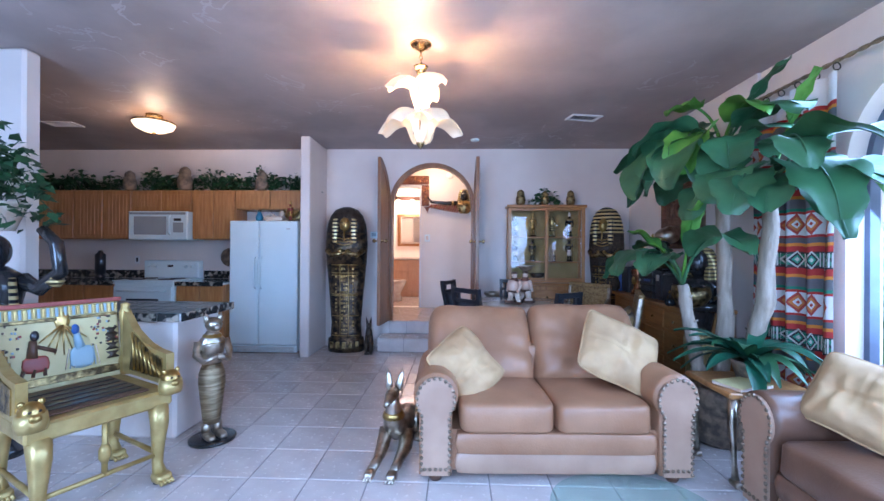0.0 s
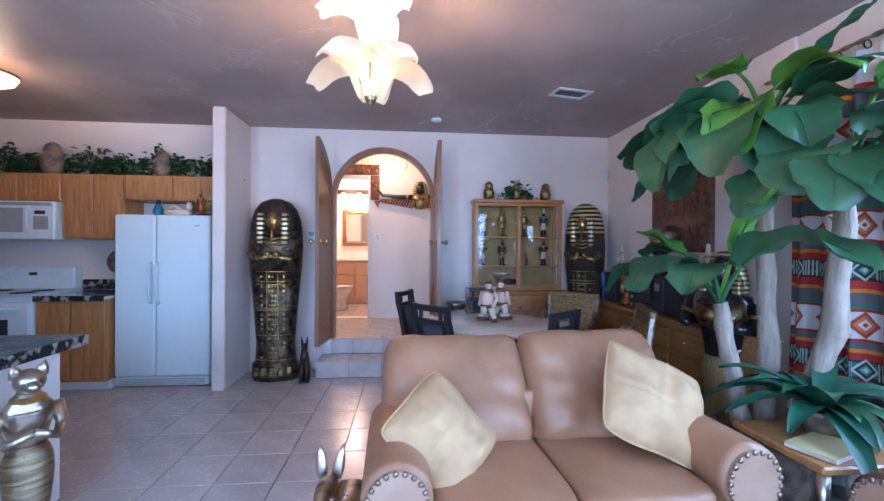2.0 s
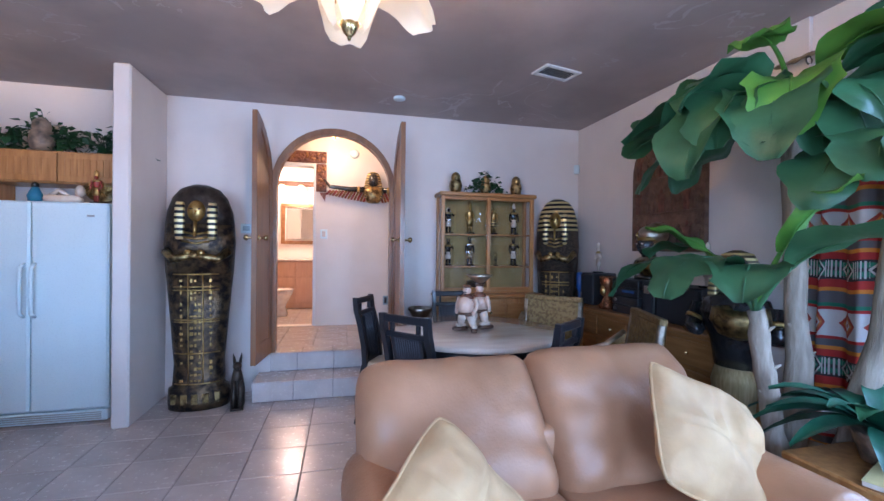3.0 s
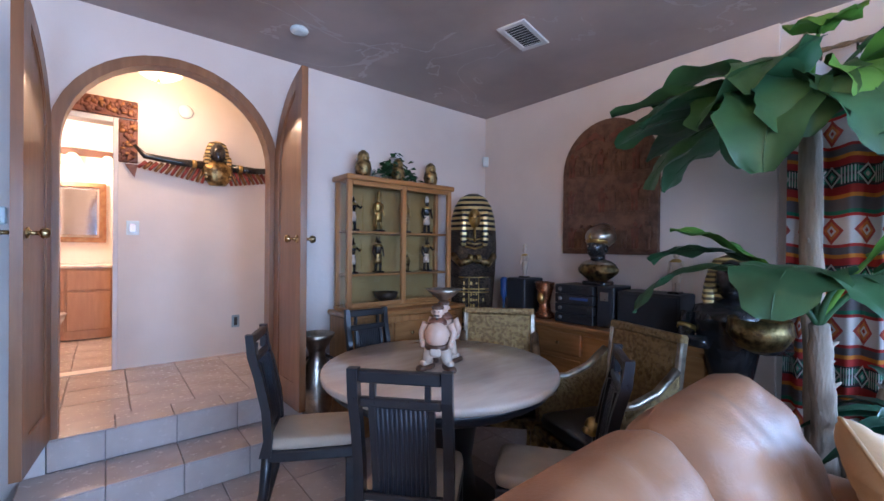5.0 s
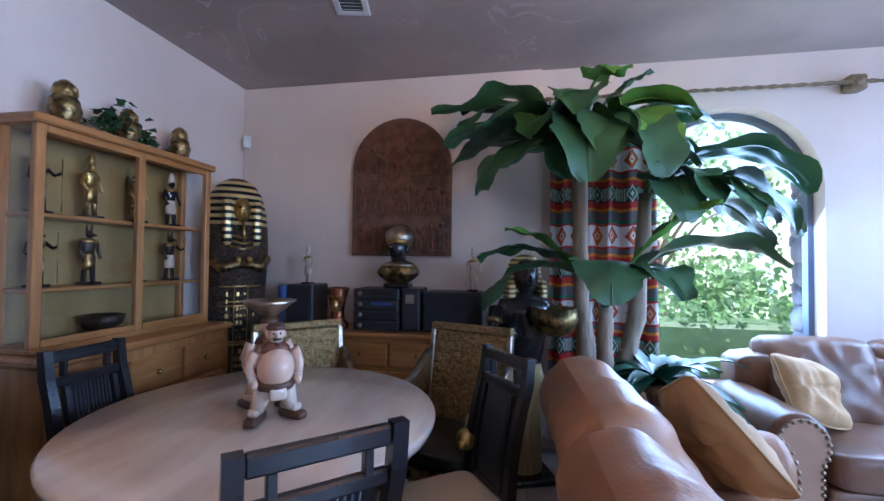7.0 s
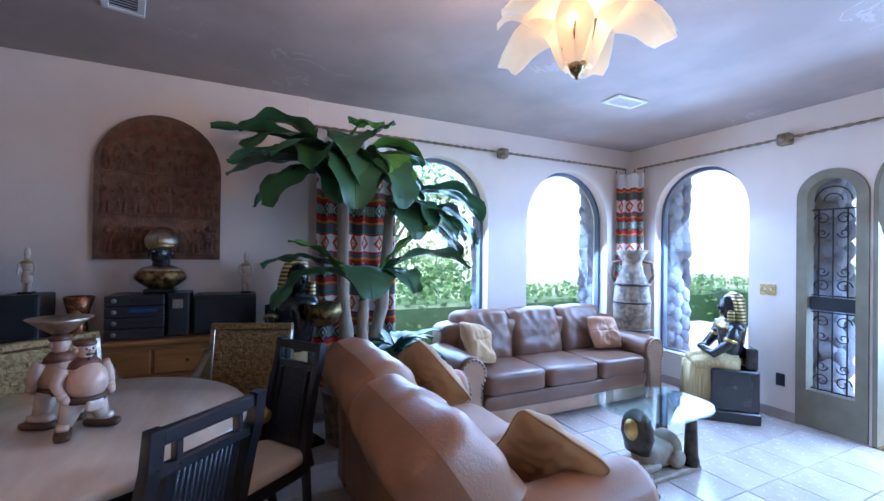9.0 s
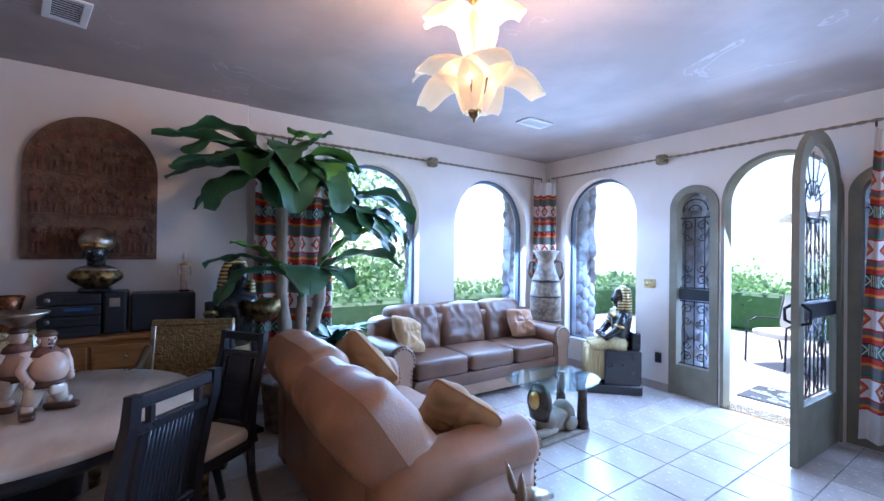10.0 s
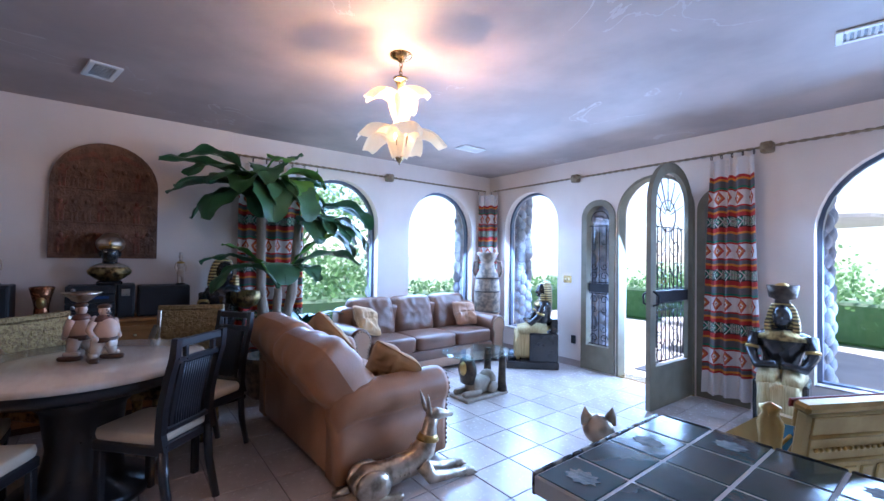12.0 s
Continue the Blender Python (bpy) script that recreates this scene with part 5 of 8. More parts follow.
# ---- display cabinet ----
def egyptian_figure(h, skin, cloth, pose_arm=0, crown="nemes", wings=False):
    """Small standing figure facing -y."""
    sh = Shape()
    k = Matrix.Scale(h / 0.34, 4)
    sh.box(-0.04, 0.04, -0.05, 0.04, 0, 0.016, EBONY, 0.003, k)
    for s in (-1, 1):
        sh.tube([(s * 0.017, -0.012 * s, 0.016), (s * 0.017, -0.006 * s, 0.09), (s * 0.016, 0, 0.16)], [0.012, 0.014, 0.019], skin, 8, k)
        arm = [(s * 0.04, 0, 0.245), (s * 0.052, 0.0, 0.19), (s * 0.045, -0.03, 0.15)] if not pose_arm or s < 0 else [(s * 0.04, 0, 0.245), (s * 0.06, -0.03, 0.21), (s * 0.05, -0.075, 0.225)]
        sh.tube(arm, [0.011, 0.009, 0.007], skin, 8, k)
        if wings:
            for i in range(5):
                sh.tube([(s * 0.04, 0.01, 0.235 - 0.012 * i), (s * (0.12 - 0.008 * i), 0.005, 0.20 - 0.03 * i)], [0.008, 0.004], cloth, 6, k)
    sh.lathe([(0.034, 0.085), (0.036, 0.12), (0.03, 0.165), (0.026, 0.175)], cloth, 12, 1, 0.75, m=k)
    sh.lathe([(0.025, 0.17), (0.03, 0.2), (0.042, 0.235), (0.034, 0.252), (0.012, 0.262)], skin, 12, 1, 0.6, m=k)
    sh.lathe([(0.043, 0.236), (0.036, 0.254), (0.018, 0.262)], GOLD, 12, 1, 0.65, m=k)
    if crown == "nemes":
        head_with_nemes(sh, 0, 0, 0.258, 0.05, skin, cloth, k)
    elif crown == "jackal":
        sh.ball((0, -0.004, 0.285), (0.018, 0.022, 0.022), skin, 10, 8, k)
        sh.tube([(0, -0.01, 0.285), (0, -0.055, 0.277)], [0.014, 0.006], skin, 8, k)
        for s in (-1, 1):
            sh.lathe([(0.009, 0), (0.007, 0.025), (0.001, 0.045)], skin, 6, 1, 0.5, m=k @ pose(s * 0.011, 0, 0.298, 0, s * 6, 0))
    else:
        sh.ball((0, -0.004, 0.285), (0.018, 0.021, 0.024), skin, 10, 8, k)
        sh.lathe([(0.019, 0.295), (0.021, 0.315), (0.016, 0.35), (0.006, 0.365)], cloth, 10, m=k)
    if pose_arm:
        sh.tube([(0.05, -0.078, 0.016), (0.05, -0.078, 0.30)], 0.003, GOLD, 6, k)
    return sh


HX0, HX1, HYF, HYB = 0.59, 1.59, 5.95, 6.185
hutch = thing("display_cabinet", at(0, 0), "honey oak display cabinet with glass doors and drawers", "cabinet")
part("lower_body", Shape().box(HX0 - 0.03, HX1 + 0.03, HYF - 0.13, HYB, 0.02, 0.885, OAK, 0.008), hutch)
part("waist_moulding", Shape().box(HX0 - 0.05, HX1 + 0.05, HYF - 0.15, HYB, 0.886, 0.925, OAK_SIDE, 0.012), hutch)
for i in range(3):
    x0 = HX0 - 0.01 + i * 0.33
    d = part("drawer_front", Shape().box(x0, x0 + 0.31, HYF - 0.148, HYF - 0.131, 0.66, 0.84, OAK_SIDE, 0.006), hutch)
    part("knob", Shape().ball((x0 + 0.155, HYF - 0.16, 0.75), (0.015, 0.014, 0.015), BRASS, 10, 6), d, "small brass knob")
    d = part("door", Shape().box(x0, x0 + 0.31, HYF - 0.148, HYF - 0.131, 0.08, 0.64, OAK, 0.006), hutch)
    part("door_panel", Shape().box(x0 + 0.06, x0 + 0.25, HYF - 0.154, HYF - 0.149, 0.14, 0.58, OAK, 0.004), d)
part("top", Shape().box(HX0 - 0.02, HX1 + 0.02, HYF - 0.02, HYB, 1.905, 1.945, OAK_SIDE, 0.008), hutch)
part("floor_board", Shape().box(HX0, HX1, HYF, HYB, 0.926, 0.95, OAK_SIDE, 0.004), hutch)
MUSTARD = material("mustard_lining", (0.36, 0.25, 0.09), 0.75, other=(0.29, 0.19, 0.065), bump=0.1)
part("back_board", Shape().box(HX0 + 0.02, HX1 - 0.02, HYB - 0.012, HYB, 0.95, 1.905, MUSTARD, 0.002), hutch, "mustard lined back")
for x in (HX0, (HX0 + HX1) / 2 - 0.02, HX1 - 0.04):
    part("stile", Shape().box(x, x + 0.04, HYF, HYF + 0.035, 0.95, 1.905, OAK, 0.005), hutch)
for x in (HX0, HX1 - 0.035):
    part("rear_stile", Shape().box(x, x + 0.035, HYB - 0.05, HYB - 0.013, 0.95, 1.905, OAK, 0.005), hutch)
for x0, x1 in ((HX0 + 0.04, (HX0 + HX1) / 2 - 0.02), ((HX0 + HX1) / 2 + 0.02, HX1 - 0.04)):
    part("rail", Shape().box(x0, x1, HYF, HYF + 0.03, 0.951, 0.985, OAK_SIDE, 0.004), hutch)
    part("rail", Shape().box(x0, x1, HYF, HYF + 0.03, 1.87, 1.904, OAK_SIDE, 0.004), hutch)
    p = part("glass_pane", Shape().box(x0, x1, HYF + 0.012, HYF + 0.016, 0.985, 1.87, GLASS, 0.0005), hutch, "clear glass")
    p.visible_shadow = False
for x in (HX0 + 0.012, HX1 - 0.016):
    p = part("glass_pane", Shape().box(x, x + 0.004, HYF + 0.036, HYB - 0.051, 0.952, 1.904, GLASS, 0.0005), hutch, "clear glass")
    p.visible_shadow = False
SHELVES = (1.20, 1.53)
for z in SHELVES:
    part("shelf", Shape().box(HX0 + 0.02, HX1 - 0.02, HYF + 0.05, HYB - 0.013, z - 0.018, z, OAK_SIDE, 0.004), hutch)
figs = [(SHELVES[1], 0.70, 0.29, EBONY, CHINA, 1, "nemes"), (SHELVES[1], 0.93, 0.31, GOLD, GOLD, 0, "crown"), (SHELVES[1], 1.19, 0.30, GOLD, GOLD_STRIPE, 0, "nemes"), (SHELVES[1], 1.42, 0.31, EBONY, CHINA, 0, "crown"),
        (SHELVES[0], 0.70, 0.28, EBONY, CHINA, 1, "jackal"), (SHELVES[0], 0.93, 0.30, BRONZE, GOLD_DARK, 0, "jackal"), (SHELVES[0], 1.22, 0.16, GOLD_DARK, GOLD_DARK, 0, "nemes"), (SHELVES[0], 1.42, 0.30, BRONZE, CHINA, 1, "jackal")]
for z, x, h, a, b, q, c in figs:
    solid("figurine", egyptian_figure(h, a, b, q, c), "small Egyptian style figurine standing on a cabinet shelf", "figurine", at(x, 6.09, z + 0.001, random.uniform(-15, 15)), "cabinet figurines")
solid("glass_bowl", Shape().lathe([(0.03, 0), (0.09, 0.05), (0.10, 0.09), (0.09, 0.09), (0.02, 0.012)], BRONZE, 16), "dark round bowl on the cabinet floor", "bowl", at(1.0, 6.08, 0.951))


def owl_jar(x, y, z, rz, s, mat=GOLD_DARK):
    sh = Shape().lathe([(0.035, 0), (0.055, 0.02), (0.065, 0.07), (0.055, 0.12), (0.045, 0.135), (0.05, 0.15), (0.042, 0.185), (0.015, 0.21)], mat, 16)
    sh.ball((0, -0.04, 0.165), (0.016, 0.02, 0.016), mat, 8, 6)
    return solid("canopic_jar", sh, "tarnished gold lidded jar", "jar", at(x, y, z, rz, s), "lidded jars")


owl_jar(0.76, 6.04, 1.946, 10, 1.0)
owl_jar(1.08, 6.04, 1.946, 0, 0.9)
owl_jar(1.42, 6.04, 1.946, -10, 0.95)


def leaf_clump(name, x, y, z, rx, ry, rz_, n, size, mat, label, seed, droop=0.3, stems=True):
    """Many small leaves on thin stems, in a loose uneven heap."""
    rnd = random.Random(seed)
    sh = Shape()
    for i in range(n):
        a, t = rnd.uniform(0, 2 * math.pi), rnd.random() ** 0.5
        h = rnd.random()
        p = Vector((rx * t * math.cos(a) * (1.1 - 0.4 * h), ry * t * math.sin(a) * (1.1 - 0.4 * h), rz_ * h * (1.05 - 0.5 * t) - droop * rz_ * max(0, t - 0.7)))
        s = size * rnd.uniform(0.6, 1.3)
        m = Matrix.Translation(p) @ Euler((rnd.uniform(-1.1, 0.5), rnd.uniform(-0.7, 0.7), rnd.uniform(0, 6.3))).to_matrix().to_4x4()
        sh.add([(0, 0, 0), (-0.36 * s, 0.4 * s, 0.05 * s), (0, 0.45 * s, -0.04 * s), (0.36 * s, 0.4 * s, 0.05 * s), (0, 1.05 * s, -0.1 * s)], [(0, 2, 1), (0, 3, 2), (1, 2, 4), (2, 3, 4)], mat, True, m)
        if stems and i % 6 == 0:
            sh.tube([(0, 0, 0), tuple(p * 0.5 + Vector((0, 0, 0.3 * rz_))), tuple(p)], 0.003, mat, 4)
    return solid(name, sh, label, "plant", at(x, y, z), "", "")


leaf_clump("trailing_plant", 1.09, 6.07, 1.947, 0.24, 0.10, 0.26, 170, 0.055, IVY, "leafy green artificial plant on the display cabinet", 5)


# ---- mummy cases ----
def mummy_case(x, y, rz, h, label, bold=False, slim=1.0):
    """Upright coffin figure facing local -y."""
    sh = Shape()
    body = MUMMY_B if bold else MUMMY_A
    prof = [(0.0, 0.235, 0.15), (0.03, 0.24, 0.16), (0.09, 0.235, 0.155), (0.10, 0.205, 0.13), (0.20, 0.195, 0.125), (0.40, 0.225, 0.14), (0.60, 0.26, 0.155), (0.74, 0.275, 0.16), (0.82, 0.265, 0.155), (0.88, 0.25, 0.145), (0.94, 0.21, 0.13), (0.98, 0.15, 0.10), (1.0, 0.06, 0.05)]
    def ring(w, d, z, n=22):
        return [(w * math.cos(a), d * math.sin(a), z) for a in [2 * math.pi * j / n for j in range(n)]]
    low = [ring(w, d, z * h) for z, w, d in prof if z <= 0.70] 
    mid = [ring(w, d, z * h) for z, w, d in prof if 0.60 <= z <= 0.82]
    up = [ring(w, d, z * h) for z, w, d in prof if z >= 0.82]
    sh.rings([[(px * 1.006, py * 1.006, pz) for px, py, pz in r] for r in mid], body, True)
    sh.rings(low, body, True)
    sh.rings([[(px * 1.012, py * 1.012, pz) for px, py, pz in r] for r in up], HEAD_STRIPE if bold else BRONZE, True)
    sh.ball((0, -0.125, 0.875 * h), (0.072, 0.062, 0.095), GOLD, 16, 10)
    sh.ball((0, -0.188, 0.868 * h), (0.014, 0.018, 0.024), GOLD, 8, 6)
    for s in (-1, 1):
        sh.ball((s * 0.028, -0.178, 0.885 * h), (0.015, 0.008, 0.006), BLACK, 8, 6)
        sh.pad(s * 0.12 - 0.038, s * 0.12 + 0.038, -0.175, -0.10, 0.745 * h, 0.92 * h, HEAD_STRIPE, 0.5, 6)
        sh.tube([(s * 0.23, -0.09, 0.70 * h), (s * 0.16, -0.165, 0.665 * h), (-s * 0.03, -0.185, 0.69 * h)], [0.04, 0.034, 0.03], GOLD_DARK, 10)
        sh.ball((-s * 0.045, -0.195, 0.695 * h), (0.032, 0.022, 0.026), GOLD, 10, 6)
    sh.tube([(0, -0.17, 0.83 * h), (0, -0.19, 0.765 * h)], [0.016, 0.010], GOLD, 8)
    for z in (0.785, 0.765, 0.745):
        sh.tube([(-0.10, -0.150, z * h), (0, -0.168, z * h - 0.02), (0.10, -0.150, z * h)], 0.009, GOLD, 6)
    rnd = random.Random(11 if bold else 3)
    def front(u, z):
        for (z0, w0, d0), (z1, w1, d1) in zip(prof, prof[1:]):
            if z0 <= z <= z1:
                f = (z - z0) / (z1 - z0)
                w, d = w0 + (w1 - w0) * f, d0 + (d1 - d0) * f
                return -d * math.sqrt(max(0.05, 1 - (u / w) ** 2))
        return -0.15
    for z in (0.60, 0.545, 0.53, 0.40, 0.39, 0.25, 0.115):
        w = 0.17
        sh.tube([(u, front(u, z) - 0.001, z * h) for u in (-w, -w * 0.6, -w * 0.2, w * 0.2, w * 0.6, w)], 0.006, GOLD, 6)
    for u in (-0.055, 0.055):
        sh.tube([(u, front(u, z) - 0.001, z * h) for z in (0.12, 0.2, 0.3, 0.4, 0.5, 0.6)], 0.005, GOLD, 6)
    for i in range(18):
        z = 0.13 + i * 0.026
        for u in (-0.03, 0.0, 0.03, -0.11, 0.11):
            if rnd.random() < 0.75:
                a, b = rnd.uniform(0.005, 0.014), rnd.uniform(0.006, 0.016)
                fy = front(u, z)
                sh.box(u - a, u + a, fy - 0.006, fy + 0.008, z * h - b, z * h + b, GOLD, 0.003)
    for u in (-0.16, -0.08, 0, 0.08, 0.16):
        sh.box(u - 0.025, u + 0.025, front(u, 0.05) - 0.007, front(u, 0.05) + 0.01, 0.03 * h, 0.075 * h, GOLD_DARK, 0.004)
    return solid("mummy_case", sh, label, "statue", at(x, y, 0, rz) @ Matrix.Diagonal((slim, 1.0, 1.0, 1.0)), "mummy cases")


MUMMY_A = material("dark_mummy_case", (0.16, 0.105, 0.055), 0.34, 0.75, other=(0.028, 0.022, 0.02), scale=16, bump=0.55, grain=60, mix=(0.4, 0.6))
MUMMY_B = material("feathered_mummy_case", (0.13, 0.095, 0.065), 0.4, 0.6, other=(0.03, 0.022, 0.018), scale=9, bump=0.8, grain=30, stretch=(6, 6, 12), mix=(0.4, 0.6))
mummy_case(-1.55, 5.93, 3, 1.90, "upright black and gold mummy case with crossed arms")
mummy_case(1.87, 5.97, -38, 1.91, "upright mummy case with boldly striped headdress", True, 0.80)

# tall bronze urn beside the cabinet, hound by the steps
urn = Shape().lathe([(0.10, 0), (0.11, 0.03), (0.05, 0.07), (0.045, 0.12), (0.10, 0.22), (0.115, 0.36), (0.10, 0.50), (0.06, 0.60), (0.055, 0.66), (0.10, 0.74), (0.125, 0.78), (0.115, 0.785), (0.05, 0.70)], SILVER, 22)
for s in (-1, 1):
    urn.tube([(s * 0.06, 0, 0.62), (s * 0.13, 0, 0.58), (s * 0.14, 0, 0.46), (s * 0.10, 0, 0.40)], 0.012, BRONZE, 8)
solid("floor_urn", urn, "tall tarnished silver urn between door and cabinet", "urn", at(0.40, 6.03))
cat = Shape()
cat.box(-0.05, 0.05, -0.09, 0.08, 0, 0.02, BRONZE, 0.004).tube([(0, 0.04, 0.02), (0, 0.035, 0.14), (0, 0.0, 0.26), (0, -0.015, 0.33)], [0.055, 0.06, 0.045, 0.03], BRONZE, 12)
for s in (-1, 1):
    cat.tube([(s * 0.025, -0.03, 0.24), (s * 0.025, -0.05, 0.10), (s * 0.025, -0.06, 0.02)], [0.022, 0.016, 0.018], BRONZE, 8).lathe([(0.014, 0), (0.01, 0.05), (0.001, 0.09)], BRONZE, 8, 1, 0.5, m=pose(s * 0.02, -0.01, 0.38, 0, s * 8, 0))
cat.ball((0, -0.02, 0.36), (0.036, 0.045, 0.036), BRONZE, 12, 8).tube([(0, -0.04, 0.355), (0, -0.085, 0.345)], [0.022, 0.012], BRONZE, 8)
solid("hound_figure", cat, "small dark bronze hound sitting by the steps", "statue", at(-1.22, 5.80, 0, 10))

# ---- buffet along the wall ----
buf = thing("buffet", at(0, 0), "honey oak buffet with drawers under a stereo", "cabinet")
BY0, BY1, BXF = 3.98, 5.66, 1.84
OAK_X = material("honey_oak_length", (0.46, 0.21, 0.07), 0.38, other=(0.31, 0.125, 0.035), scale=5, bump=0.05, grain=60, stretch=(6, 0.7, 6), coat=0.2)
part("body", Shape().box(BXF + 0.02, 2.23, BY0 + 0.02, BY1 - 0.02, 0.06, 0.82, OAK_X, 0.006), buf)
part("top", Shape().box(BXF - 0.02, 2.235, BY0, BY1, 0.821, 0.855, OAK_X, 0.008), buf)
part("plinth", Shape().box(BXF + 0.06, 2.23, BY0 + 0.05, BY1 - 0.05, 0, 0.06, BROWNPAINT, 0.004), buf)
for i in range(4):
    y0 = BY0 + 0.05 + i * 0.395
    for z0, z1 in ((0.63, 0.79), (0.40, 0.60), (0.12, 0.37)):
        d = part("drawer_front", Shape().box(BXF + 0.003, BXF + 0.019, y0, y0 + 0.38, z0, z1, OAK_X, 0.006), buf)
        part("knob", Shape().ball((BXF - 0.006, y0 + 0.19, (z0 + z1) / 2), (0.012, 0.013, 0.013), BRASS, 8, 6), d, "brass knob")
ZB = 0.856
st = thing("stereo_system", at(0, 0), "black component stereo stack on the buffet", "stereo")
for i in range(4):
    u = part("component", Shape().box(1.90, 2.18, 4.76, 5.08, ZB + i * 0.072, ZB + i * 0.072 + 0.068, DARK, 0.005), st)
    part("display", Shape().box(1.896, 1.899, 4.80, 4.95, ZB + i * 0.072 + 0.03, ZB + i * 0.072 + 0.05, BLUEPAINT if i == 2 else BLACK, 0.001), u)
    part("dial", Shape().lathe([(0.016, 0), (0.014, 0.01)], STEEL, 12, m=pose(1.898, 5.03, ZB + i * 0.072 + 0.035, 0, -90, 0)), u)
def loudspeaker(y0, y1, h, label, badge=False):
    r = thing("loudspeaker", at(0, 0), label, "loudspeaker", "loudspeakers")
    part("cabinet", Shape().box(1.93, 2.18, y0, y1, ZB, ZB + h, DARK, 0.008), r)
    g = part("grille", Shape().box(1.918, 1.929, y0 + 0.012, y1 - 0.012, ZB + 0.015, ZB + h - 0.015, GRILLE, 0.006), r, "black cloth grille")
    if badge:
        part("badge", Shape().box(1.914, 1.917, (y0 + y1) / 2 - 0.03, (y0 + y1) / 2 + 0.03, ZB + h - 0.10, ZB + h - 0.04, STEEL, 0.001), r, "plain silver badge")
    return r
GRILLE = material("speaker_cloth", (0.022, 0.023, 0.027), 0.9, other=(0.03, 0.03, 0.034), bump=0.4, grain=400)
loudspeaker(5.40, 5.60, 0.30, "small black loudspeaker on the buffet")
loudspeaker(4.62, 4.75, 0.29, "slim black loudspeaker with a silver badge", True)
loudspeaker(4.20, 4.60, 0.27, "wide black loudspeaker box on the buffet")
vase = Shape().lathe([(0.03, 0), (0.035, 0.01), (0.012, 0.03), (0.012, 0.10), (0.03, 0.15), (0.034, 0.28), (0.02, 0.30)], BLUEPAINT, 14)
solid("blue_vase", vase, "slender cobalt blue vase on the buffet", "vase", at(1.93, 5.63, ZB))
COPPER = material("copper_glaze", (0.40, 0.16, 0.07), 0.25, 0.7, other=(0.20, 0.07, 0.03), scale=10, bump=0.2)
hv = Shape().lathe([(0.075, 0), (0.08, 0.03), (0.05, 0.06), (0.045, 0.12), (0.06, 0.20), (0.08, 0.28), (0.072, 0.285), (0.03, 0.2)], COPPER, 18)
hv.ball((-0.045, 0, 0.16), (0.03, 0.032, 0.05), GOLD, 12, 8)
solid("head_vase", hv, "copper glazed vase with a face relief", "vase", at(1.96, 5.22, ZB))
for y, z, h in ((5.50, ZB + 0.301, 0.27), (4.27, ZB + 0.271, 0.29)):
    solid("figurine", egyptian_figure(h, CHINA, CHINA, 0, "crown"), "pale standing Egyptian figurine on a loudspeaker", "figurine", at(2.05, y, z, -90), "loudspeaker figurines")

bust = Shape()
bust.box(-0.09, 0.09, -0.07, 0.07, 0.0, 0.03, EBONY, 0.008)
bust.lathe([(0.07, 0.03), (0.10, 0.05), (0.15, 0.09), (0.158, 0.118), (0.13, 0.152), (0.08, 0.18), (0.055, 0.19)], GOLD_DARK, 24, 1, 0.55)
bust.lathe([(0.136, 0.150), (0.110, 0.168), (0.082, 0.182)], SILVER, 24, 1, 0.6)
bust.tube([(0, 0, 0.16), (0, -0.005, 0.24)], [0.055, 0.05], EBONY, 12)
bust.ball((0, -0.02, 0.272), (0.066, 0.08, 0.088), EBONY, 16, 12).ball((0, -0.10, 0.265), (0.012, 0.018, 0.02), EBONY, 8, 6)
bust.ball((0, -0.088, 0.238), (0.022, 0.012, 0.008), EBONY, 8, 6)
for s in (-1, 1):
    bust.ball((s * 0.066, 0.0, 0.265), (0.012, 0.02, 0.028), EBONY, 8, 6)
    bust.ball((s * 0.027, -0.088, 0.285), (0.012, 0.008, 0.006), CHINA, 8, 5)
bust.ball((0, 0.035, 0.355), (0.105, 0.120, 0.085), SILVER, 20, 12).ball((0, 0.075, 0.400), (0.075, 0.085, 0.06), SILVER, 18, 10)
bust.lathe([(0.078, 0.305), (0.086, 0.322), (0.082, 0.336)], GOLD, 20, 1, 1.12)
bust.tube([(0, -0.098, 0.325), (0, -0.118, 0.355), (0, -0.105, 0.375)], [0.008, 0.010, 0.005], GOLD, 8)
solid("pharaoh_bust", bust, "ebony pharaoh bust with a gilded war crown", "statue", at(2.03, 4.80, ZB + 0.289, -90))
rb = Shape()
rb.lathe([(0.10, 0), (0.11, 0.05), (0.10, 0.40), (0.12, 0.62), (0.10, 0.70)], KILT, 18, 1, 0.8)
rb.lathe([(0.10, 0.68), (0.13, 0.85), (0.20, 1.02), (0.17, 1.10), (0.06, 1.14)], EBONY, 18, 1, 0.6)
for s in (-1, 1):
    rb.tube([(s * 0.19, 0, 1.05), (s * 0.22, -0.05, 0.90), (s * 0.12, -0.18, 0.92)], [0.05, 0.045, 0.035], EBONY, 10)
    rb.tube([(s * 0.208, -0.02, 0.98), (s * 0.212, -0.03, 0.96)], 0.05, GOLD, 10)
head_with_nemes(rb, 0, 0, 1.13, 0.23, EBONY, GOLD_STRIPE)
rb.box(-0.16, 0.16, -0.16, 0.16, 0, 0.04, EBONY, 0.01)
rb.lathe([(0.03, 0.90), (0.10, 0.93), (0.14, 1.0), (0.13, 1.07), (0.12, 1.06), (0.05, 0.95)], GOLD_DARK, 18, m=at(0.10, -0.20))
solid("bearer_statue", rb, "standing ebony statue carrying a gilded bowl", "statue", at(1.88, 3.92, 0, -70))

RELIEF_RED = material("carved_reddish_stone", (0.24, 0.085, 0.05), 0.75, other=(0.13, 0.055, 0.035), scale=17, bump=0.8, grain=55)
